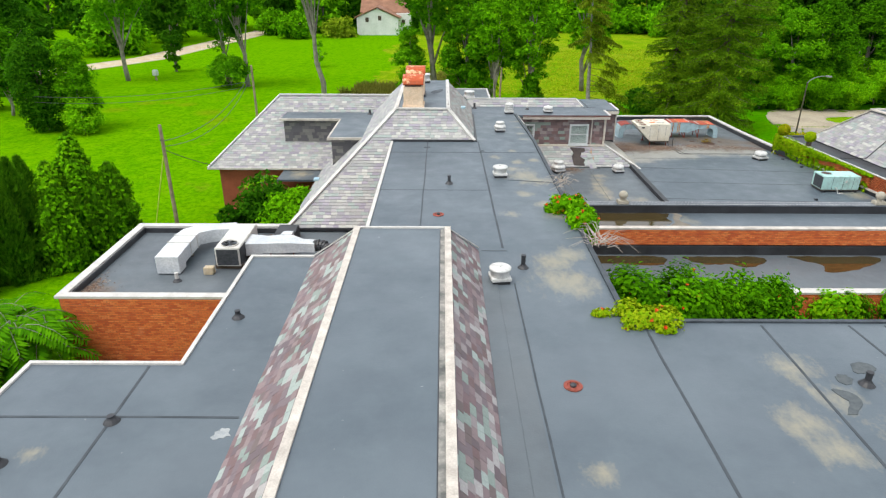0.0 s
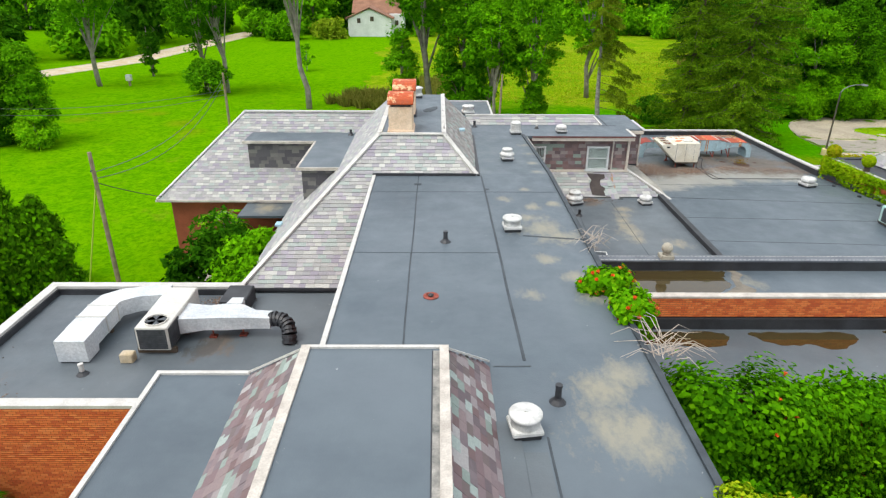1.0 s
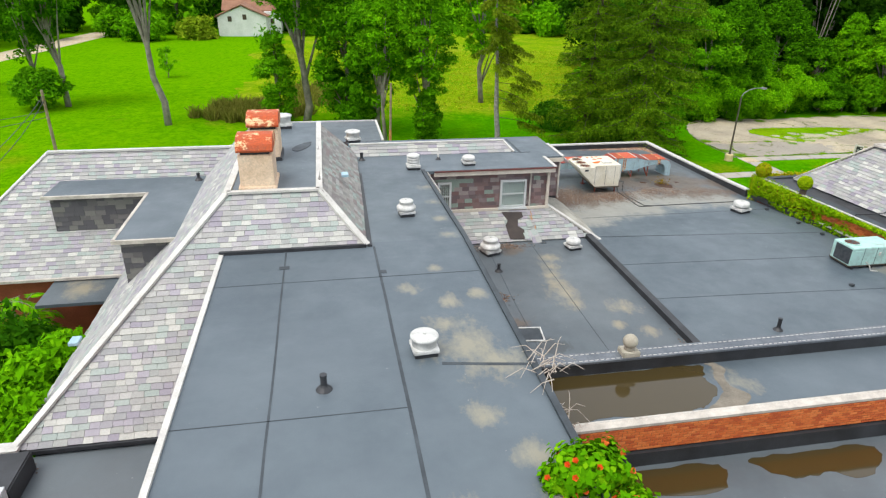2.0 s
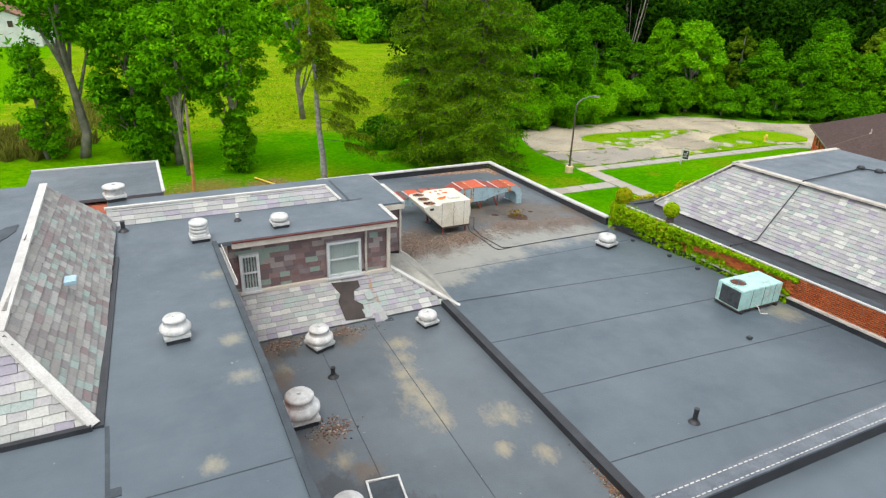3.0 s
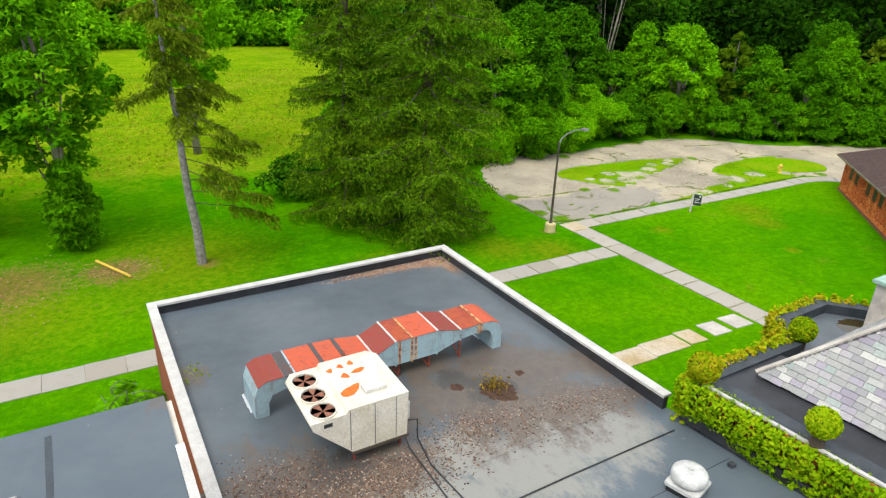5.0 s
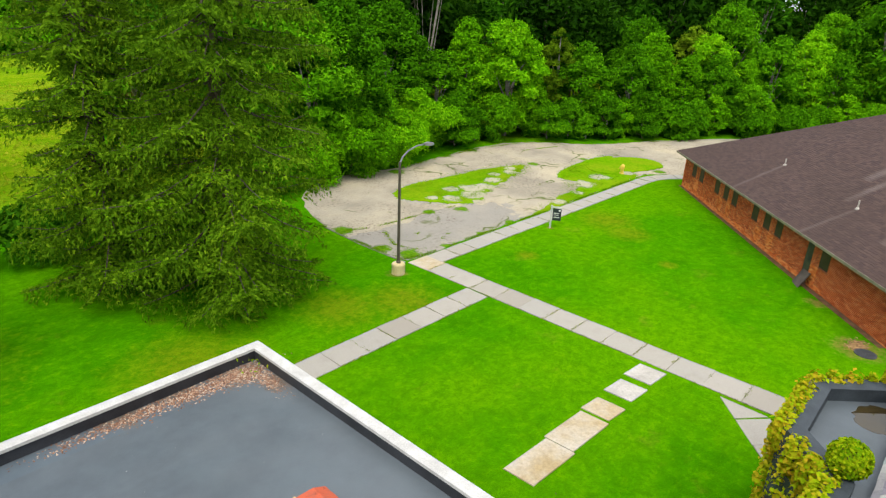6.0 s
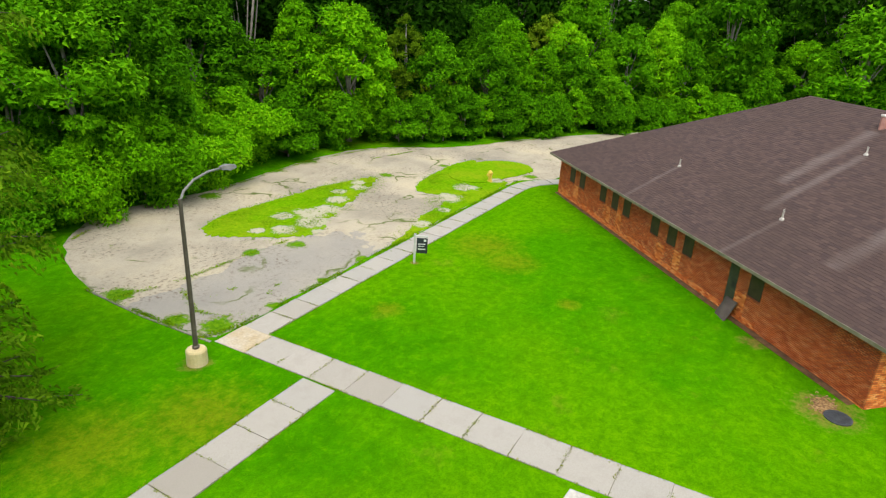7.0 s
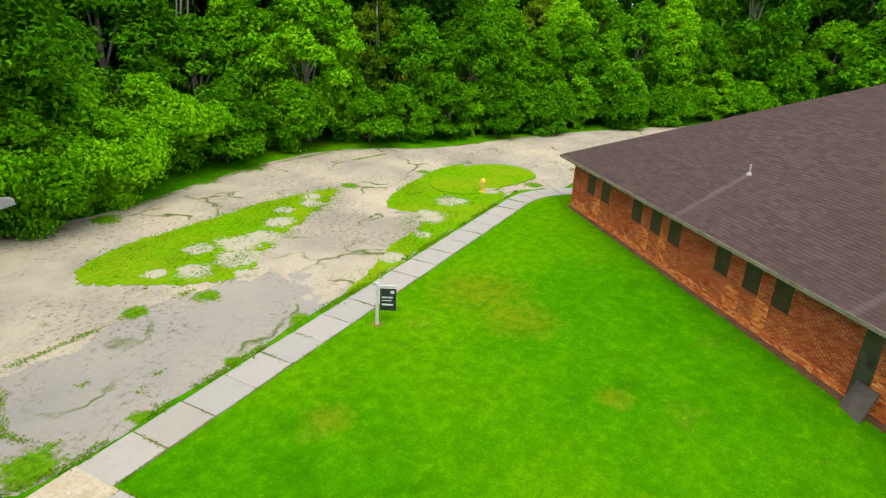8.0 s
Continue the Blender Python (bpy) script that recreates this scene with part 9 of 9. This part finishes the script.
for i in range(26):
    a = i * 0.36
    thick = max(0.14, 0.95 - 0.045 * i)
    p = east(a, -0.06, 5.5 - thick * 0.5)
    regs.append(((p.x, p.y, p.z), (0.24, 0.3, thick * 0.62), int(560 * thick) + 160))
drape("ivy", "yellow-green ivy thick over the brick parapet", regs, foliage("ivy_leaves", (0.1, 0.26, 0.002, 1), (0.28, 0.48, 0.004, 1), (0.58, 0.62, 0.015, 1)), 106, 0.07)
IVY = bpy.data.materials["ivy_leaves"]
low_regs = [(tuple(east(1.6 + i * 0.55, -0.1, 4.62)), (0.1, 0.34, 0.24 + 0.1 * (i % 3)), 240) for i in range(14)]
drape("ivy", "thin ivy trailing below the ledge", low_regs, IVY, 107, 0.08)
TOPIARY = foliage("yellow_topiary_leaves", (0.1, 0.27, 0.002, 1), (0.34, 0.46, 0.005, 1), (0.6, 0.36, 0.02, 1))
for x, y, z, s in ((20.9, 42.35, 5.92, 0.38), (21.15, 39.55, 6.12, 0.33), (25.2, 42.45, 5.8, 0.35)):
    t = thing("ivy_ball", x, y, z - s, "ivy-covered ball finial, yellow-green and clipped looking", "ivy ball", "ivy balls")
    r = np.random.default_rng(int(x * 10))
    d = r.normal(0, 1, (2600, 3))
    d /= np.linalg.norm(d, axis=1)[:, None]
    leaf_mesh("leaves", d * s * r.uniform(0.86, 1.06, (2600, 1)) + np.array([0, 0, s]), d, np.full(2600, 0.055), TOPIARY if x < 21 or x > 24 else IVY, t, 1.5, int(x))
    bm = bmesh.new()
    lathe(bm, [(s * 0.5, -0.4), (s * 0.45, 0.1)] + [(s * 0.8 * math.sin(q), s - s * 0.8 * math.cos(q)) for q in (0.7, 1.1, 1.57, 2.1, 2.6)] + [(0.02, s * 1.8)], 12)
    part("core", bm, BARK_DARK, t)
edge = [Vector((x, y, 5.5)) for x, y in bay]
regs = []
for a, b in zip(edge, edge[1:]):
    n = max(2, int((b - a).length / 0.4))
    out = Vector((-(b - a).y, (b - a).x, 0)).normalized()
    for i in range(n):
        p = a.lerp(b, i / n) + out * 0.2
        w = 0.22 if p.x < 29.0 else 0.12
        regs.append(((p.x, p.y, 5.16), (w, w, 0.46), 760))
        regs.append(((p.x, p.y, 3.6), (w * 1.15, w * 1.15, 1.7), 620))
drape("ivy", "yellow and green ivy framing the bay's parapet", regs, TOPIARY, 108, 0.075)
drape("ivy", "tall ivy clump at the end of the bay", [((29.5, 42.4, 4.5), (0.25, 0.25, 1.05), 2200)], TOPIARY, 109, 0.08)

# dead trumpet-vine stems
DEADWOOD = plain("bleached_dead_twigs", srgb(176, 164, 150), srgb(206, 196, 184), 4, 0.9)
for x, y, z, n, reach, seed in ((2.25, 24.0, 8.0, 26, 0.9, 3), (2.4, 18.1, 8.0, 36, 1.2, 4), (2.9, 24.6, 6.2, 22, 0.9, 5)):
    r = random.Random(seed)
    bm = bmesh.new()
    for k in range(n):
        a, e = r.uniform(0, math.tau), r.uniform(-0.1, 0.7)
        L = reach * r.uniform(0.4, 1.0)
        d = Vector((math.cos(a) * math.cos(e), math.sin(a) * math.cos(e), math.sin(e)))
        s = Vector((r.uniform(-0.3, 0.3), r.uniform(-0.5, 0.5), 0.03))
        m = s + d * L * 0.5 + Vector((0, 0, 0.1))
        q = s + d * L - Vector((0, 0, 0.25 * L))
        q.z = max(q.z, 0.02) if s.x + d.x * L < 0 else q.z
        tube(bm, [s, m, q], 0.013, 0.005, 4, False)
    ob = part("dead_vine", bm, DEADWOOD)
    ob.location = (x, y, z)
    tagged(ob, "bleached bare twigs of a dead vine", "dead vine", "dead vines")


# ---- ailanthus and shrubs against the walls ----
def frond_shrub(x, y, z, h, spread, seed, label, n=40, leaf=LEAF_BRIGHT, size=0.2):
    """Long feathered leaves arching from a few stems, with paired leaflets lying across each stalk."""
    r = np.random.default_rng(seed)
    t = thing("ailanthus", x, y, z, label, "shrub", "feather-leaved shrubs")
    bm = bmesh.new()
    V = []
    up = np.array([0, 0, 1.0])
    for k in range(n):
        a = r.uniform(0, math.tau)
        out = spread * 0.55 * math.sqrt(r.uniform(0, 1))
        b = r.uniform(0, math.tau)
        root = np.array([out * math.cos(b), out * math.sin(b), h * (1 - 0.45 * (out / spread) ** 2) * r.uniform(0.55, 1.0)])
        d = np.array([math.cos(a), math.sin(a), 0])
        L = min(1.5, spread * 0.62) * r.uniform(0.65, 1.1)
        arc = lambda s: root + d * L * s + up * L * (0.32 * s - 0.62 * s * s)
        if k % 4 == 0:
            tube(bm, [(root[0] * 0.4, root[1] * 0.4, -0.1), (root[0] * 0.8, root[1] * 0.8, root[2] * 0.5), tuple(root)], 0.06, 0.025, 5, False)
        tube(bm, [tuple(arc(s)) for s in (0, 0.35, 0.7, 1.0)], 0.016, 0.005, 3, False)
        side = np.array([-d[1], d[0], 0])
        for s in np.linspace(0.14, 1.0, 13):
            p, nx = arc(s), arc(min(1.0, s + 0.05))
            along = d * 0.9 + up * (0.32 - 1.24 * s)
            along /= np.linalg.norm(along)
            ll = size * 2.0 * (0.62 + 0.5 * math.sin(s * 3.0))
            for sg in (-1, 1):
                way = side * sg + along * 0.45 - up * r.uniform(0.1, 0.45)
                way /= np.linalg.norm(way)
                w = along * size * 0.26
                V += [p, p + way * ll * 0.4 + w, p + way * ll, p + way * ll * 0.35 - w]
    part("stems", bm, BARK, t)
    flat_leaves("leaves", np.array(V), 4, leaf, t)
    return t


AILANTHUS = foliage("ailanthus_leaves", (0.02, 0.085, 0.001, 1), (0.05, 0.2, 0.002, 1), (0.12, 0.36, 0.004, 1))
frond_shrub(-17.9, 18.6, 0.3, 5.0, 2.6, 111, "large feather-leaved ailanthus against the brick wall", 330, AILANTHUS, 0.23)
frond_shrub(-15.0, 18.5, 0.2, 2.4, 1.8, 112, "low feather-leaved ailanthus at the wall's foot", 110, AILANTHUS, 0.18)
frond_shrub(-13.0, 35.2, 0.6, 4.2, 1.8, 113, "feather-leaved ailanthus beside the west wing", 46, LEAF_BRIGHT, 0.2)
frond_shrub(8.3, 53.6, 0, 2.3, 1.7, 114, "feather-leaved ailanthus behind the white coping", 56, LEAF_BRIGHT, 0.18)
frond_shrub(5.6, 14.6, 1.0, 2.6, 1.6, 115, "fern-like ailanthus in the overgrown court", 30, LEAF_BRIGHT, 0.2)
broad_tree(-12.6, 33.2, 4.4, 2.2, 0.0, LEAF_DARK, 116, 0.2, 220, 40, 0.12, "overgrown shrub between the wings", "shrubs between the wings", ball=0.4, name="shrub")
broad_tree(-10.6, 31.6, 5.0, 1.7, 0.4, LEAF_BRIGHT, 117, 0.18, 200, 34, 0.1, "bright shrub against the slate eave", "shrubs between the wings", ball=0.4, name="shrub")
broad_tree(-9.9, 28.6, 4.9, 1.1, 0.4, LEAF_BRIGHT, 118, 0.15, 160, 24, 0.08, "thin creeper-covered shrub at the plant roof", "shrubs between the wings", ball=0.42, name="shrub")
SILT = plain("roof_silt", srgb(58, 40, 28), srgb(92, 64, 46), 9, 0.95)
for x, y, rad, s in ((17.45, 46.15, 0.72, 3), (16.5, 46.8, 0.34, 5), (18.5, 46.55, 0.3, 8)):
    r = random.Random(s)
    lobes = [r.uniform(0.82, 1.12) for _ in range(9)]
    verts, faces = [(0.0, 0.0, 0.035)], []
    for ring, (q, h) in enumerate(((0.4, 0.03), (0.75, 0.018), (1.0, 0.004))):
        for k in range(36):
            u = k / 36 * 9
            w = lobes[int(u) % 9] * (1 - u % 1) + lobes[(int(u) + 1) % 9] * (u % 1)
            cx, cy = rad * q * w * math.cos(k * math.tau / 36), rad * q * w * math.sin(k * math.tau / 36)
            verts.append((cx, cy, fall(y + cy) - fall(y) + h + r.uniform(0, 0.008)))
    for k in range(36):
        j = (k + 1) % 36
        faces.append((0, 1 + k, 1 + j))
        for b in (1, 37):
            faces.append((b + k, b + 36 + k, b + 36 + j, b + j))
    silt = quick("silt", verts, faces, SILT)
    silt.location = (x, y, fall(y) + 0.002)
    tagged(silt, "dark brown silt washed together on the roofing", "silt", kind="stuff")
LEAF_DRY = foliage("dry_yellow_leaf", (0.1, 0.07, 0.01, 1), (0.3, 0.2, 0.02, 1), (0.5, 0.38, 0.04, 1))
for x, y, z, n in ((17.4, 46.3, fall(46.3), 150), (10.1, 50.9, fall(50.9), 50), (20.75, 55.1, fall(55.1), 24)):
    r = np.random.default_rng(int(x * 3))
    t = thing("weed", x, y, z, "yellowing weed rooted in the roof litter", "weed", "roof weeds")
    c = r.normal(0, 1, (n, 3)) * np.array([0.2, 0.24, 0.12]) + np.array([0, 0, 0.15])
    leaf_mesh("leaves", c, np.tile([0, 0, 1.0], (n, 1)) + r.normal(0, 0.5, (n, 3)), np.full(n, 0.055), LEAF_DRY if x == 17.4 else LEAF_YELLOW, t, 1.8, 3)


# ---- grass blades: tufts over the meadow and the nearer lawn ----
def tufts(name, label, count, area, height, width, material, seed, ok):
    r = np.random.default_rng(seed)
    x0, y0, x1, y1 = area
    p = np.stack([r.uniform(x0, x1, count), r.uniform(y0, y1, count)], 1)
    p = p[np.array([ok(a, b) for a, b in p])]
    k = len(p)
    a = r.uniform(0, math.tau, k)
    z = np.array([ground_z(u, v) for u, v in p])
    h = height * r.uniform(0.5, 1.4, k)
    d = np.stack([np.cos(a), np.sin(a), 0 * a], 1) * width
    lean = np.stack([r.normal(0, 0.35, k) * h, r.normal(0, 0.35, k) * h, h], 1)
    base = np.stack([p[:, 0], p[:, 1], z - 0.02], 1)
    v = np.stack([base - d, base + d, base + lean + d * 0.3, base + lean - d * 0.3], 1).reshape(-1, 3)
    me = bpy.data.meshes.new(name)
    me.vertices.add(4 * k)
    me.vertices.foreach_set("co", v.ravel())
    me.loops.add(4 * k)
    me.loops.foreach_set("vertex_index", np.arange(4 * k))
    me.polygons.add(k)
    me.polygons.foreach_set("loop_start", np.arange(0, 4 * k, 4))
    me.polygons.foreach_set("loop_total", np.full(k, 4))
    me.update(calc_edges=True)
    me.materials.append(material)
    return tagged(new(name, me), label, "grass", kind="stuff")


MEADOW = foliage("meadow_grass", (0.2, 0.31, 0.005, 1), (0.36, 0.44, 0.014, 1), (0.58, 0.56, 0.05, 1), 0.5)
tufts("meadow_grass", "tall yellow-green meadow grass", 9000, (-10, 86, 46, 140), 0.16, 0.16, MEADOW, 131, lambda x, y: True)
BRUSH = foliage("dull_brush_stems", (0.09, 0.11, 0.012, 1), (0.19, 0.2, 0.03, 1), (0.32, 0.3, 0.06, 1), 0.4)
tufts("rough_brush", "dull brown-green brush of tall weeds in the meadow", 9000, (-16, 79, -2, 93), 0.95, 0.09, BRUSH, 133, lambda x, y: ((x + 9.5) / 5.4 + 0.2 * math.sin(y)) ** 2 + ((y - 85.5) / 5.0) ** 2 < 1 + 0.25 * math.sin(x * 3.1))
tufts("rough_brush", "dull brown-green brush of tall weeds in the meadow", 3500, (-8, 90, 4, 108), 0.7, 0.08, BRUSH, 134, lambda x, y: ((x + 3) / 3.4) ** 2 + ((y - 98) / 8.0) ** 2 < 1 + 0.3 * math.sin(x * 2.3))
BLADES = foliage("lawn_blades", (0.05, 0.2, 0.001, 1), (0.075, 0.27, 0.001, 1), (0.12, 0.33, 0.002, 1))


def on_lawn(x, y):
    if 34.6 < x < 36.2 and 42 < y < 64 or y > 62.3 and x > 34.6 or 58.1 < y < 59.6 and x < 34.8 or 49.4 < y < 50.6 and 26 < x < 33.8:
        return False
    if x < 21.6 and y < 56 or x < 34 and y < 45.6:
        return False
    d = Vector((x, y, 0)) - HO
    return not (d.dot(HU) > -0.1 and d.dot(HN) > -0.1)


def on_island(x, y):
    """Inside a grass patch of the car park or just past its edge, in clumps."""
    if math.sin(x * 3.7 + 1.3 * math.sin(y * 2.9)) + math.sin(y * 4.3 + 1.7 * math.sin(x * 2.1)) < 0.1:
        return False
    for pts, *_ in ISLANDS:
        cx, cy = sum(p[0] for p in pts) / len(pts), sum(p[1] for p in pts) / len(pts)
        u, v = cx + (x - cx) / 1.09, cy + (y - cy) / 1.14
        inside = False
        for (ax, ay), (bx, by) in zip(pts, pts[1:] + pts[:1]):
            if (ay > v) != (by > v) and u < ax + (v - ay) / (by - ay) * (bx - ax):
                inside = not inside
        if inside:
            return y > 63.75
    return False


RANK = foliage("rank_grass", (0.12, 0.27, 0.001, 1), (0.17, 0.34, 0.002, 1), (0.27, 0.4, 0.006, 1))
tufts("rank_grass", "rank tufts of grass and weeds on the broken paving", 16000, (40, 63.5, 70, 75), 0.07, 0.055, RANK, 135, on_island)
tufts("lawn_grass", "short bright green lawn grass", 70000, (16, 44, 62, 63), 0.03, 0.035, BLADES, 132, on_lawn)


def weeds(name, label, lines, count, spread, height, width, material, seed):
    """Weeds rooted along cracks and edges."""
    r = np.random.default_rng(seed)
    seg = [(Vector((*a, 0)), Vector((*b, 0))) for a, b in lines]
    lens = np.array([(b - a).length for a, b in seg])
    pick = r.choice(len(seg), count, p=lens / lens.sum())
    dens = np.sin(np.arange(4000) * 0.37) + np.sin(np.arange(4000) * 0.113 + seed)
    verts, faces = [], []
    for i in pick:
        a, b = seg[i]
        t = r.uniform()
        if dens[int(t * lens[i] * 10 + i * 37) % 4000] < r.normal(0, 0.6):
            continue
        p = a.lerp(b, t) + Vector((r.normal(0, spread), r.normal(0, spread), 0.03))
        q = r.uniform(0, math.tau)
        w = Vector((math.cos(q), math.sin(q), 0)) * width * r.uniform(0.5, 1.4)
        l = Vector((r.normal(0, 0.8) * height, r.normal(0, 0.8) * height, height * r.uniform(0.3, 1.2)))
        k = len(verts)
        verts += [p - w, p + w, p + w * 0.4 + l, p - w * 0.4 + l]
        faces.append((k, k + 1, k + 2, k + 3))
    return tagged(quick(name, verts, faces, material), label, "weeds", kind="stuff")


LAWNWEED = foliage("weed_leaves", (0.09, 0.2, 0.002, 1), (0.15, 0.3, 0.004, 1), (0.26, 0.36, 0.01, 1))
DRYWEED = foliage("dry_path_weeds", (0.09, 0.13, 0.004, 1), (0.17, 0.24, 0.008, 1), (0.3, 0.3, 0.03, 1))
weeds("edge_weeds", "grass creeping over the footpath's edge and joints", [((36.2, 63.75), (62, 63.75)), ((36.1, 63.7), (34.6, 64.2)), ((34.6, 64.2), (34.7, 71))], 8000, 0.09, 0.035, 0.03, LAWNWEED, 141)
weeds("path_weeds", "thin dry grass in the footpath's joints and along its edges", [((34.74 + 0.02 * i, 63.6 - 1.42 * i), (36.14 + 0.02 * i, 63.62 - 1.42 * i)) for i in range(1, 14)] + [((34.7 - 1.45 * i, 58.2), (34.7 - 1.45 * i, 59.45)) for i in range(0, 10)] + [((36.1 + 1.42 * i, 62.4), (36.1 + 1.42 * i, 63.6)) for i in range(1, 18)] + [((34.72, 62), (34.95, 44)), ((36.16, 62), (36.4, 44)), ((34.7, 58.13), (16, 58.13)), ((34.7, 59.5), (16, 59.5)), ((36.2, 62.36), (60, 62.36))], 9000, 0.035, 0.025, 0.022, DRYWEED, 144)
weeds("crack_weeds", "weeds growing in the cracks of the car park", [((34.7, 66.2), (35.9, 66.0)), ((35.9, 66.0), (36.1, 64.9)), ((36.1, 64.9), (36.9, 64.2)), ((37.0, 66.5), (38.3, 66.3)), ((35.0, 69.4), (37.3, 68.7)), ((37.3, 68.7), (41.2, 68.6)), ((41.2, 68.6), (43.6, 68.4)), ((35.9, 66.0), (37.3, 68.7)), ((38.6, 64.8), (39.6, 65.2)), ((60, 75.5), (66, 74.0)), ((37.5, 76.6), (42.0, 78.8)), ((48, 77.8), (57, 78.5)), ((57.5, 78.4), (63.5, 77.4)), ((63.5, 77.4), (69.0, 72.2)), ((69.2, 72.2), (77, 68.3))], 9000, 0.08, 0.03, 0.03, LAWNWEED, 142)
weeds("island_weeds", "straggling grass round the patches in the car park", [((43, 69.0), (49.5, 69.6)), ((49.5, 69.6), (55.5, 71.4)), ((55.5, 71.2), (56.6, 72.2)), ((42.2, 72.6), (48, 73.6)), ((48, 73.6), (56, 72.4)), ((44.5, 71.0), (53, 72.0)), ((56.0, 67.4), (59.8, 69.0)), ((47.5, 64.2), (56.5, 65.0)), ((53.0, 65.2), (55.5, 66.6)), ((56.6, 66.0), (59.4, 66.4)), ((61, 66), (66, 66.6))], 16000, 0.38, 0.03, 0.025, LAWNWEED, 143)

# ---- pieces of roofs, walls and pavements ----
BED = plain("gritty_path_bed", srgb(96, 90, 70), srgb(140, 132, 108), 3.0, 0.95)
for owner, start, step, across, count, skip, depth in SLAB:
    r = random.Random(count)
    a, c = step.normalized(), across.normalized()
    q = [start, start + step * count, start + step * count + across, start + across]
    bm = bmesh.new()
    solid(bm, [v + Vector((0, 0, 0.006)) for v in q], (0, 0, -0.1))
    part("bed", bm, BED, owner, "gritty bed between the slabs")
    for i in range(count):
        if i in skip:
            continue
        p, g = start + step * i, 0.014 if owner.name == "pavement_2" else 0.007
        z = 0.014 + r.uniform(0, 0.02)
        q = [p + a * g + c * g, p + step - a * g + c * g, p + step - a * g + across - c * g, p + a * g + across - c * g]
        q = [v + a * r.uniform(-0.012, 0.012) + c * r.uniform(-0.02, 0.02) for v in q]
        lo = [Vector((v.x, v.y, -0.06)) for v in q]
        hi = [Vector((v.x, v.y, z + r.uniform(-0.008, 0.008))) for v in q]
        up = (step.cross(across)).z > 0
        ob = quick("slab", lo + hi, CUBE_FACES if up else [f[::-1] for f in CUBE_FACES], STONE if owner.name == "pavement_1" and i == 0 else SLABMAT, owner)
for job in LATE:
    lay(*job)
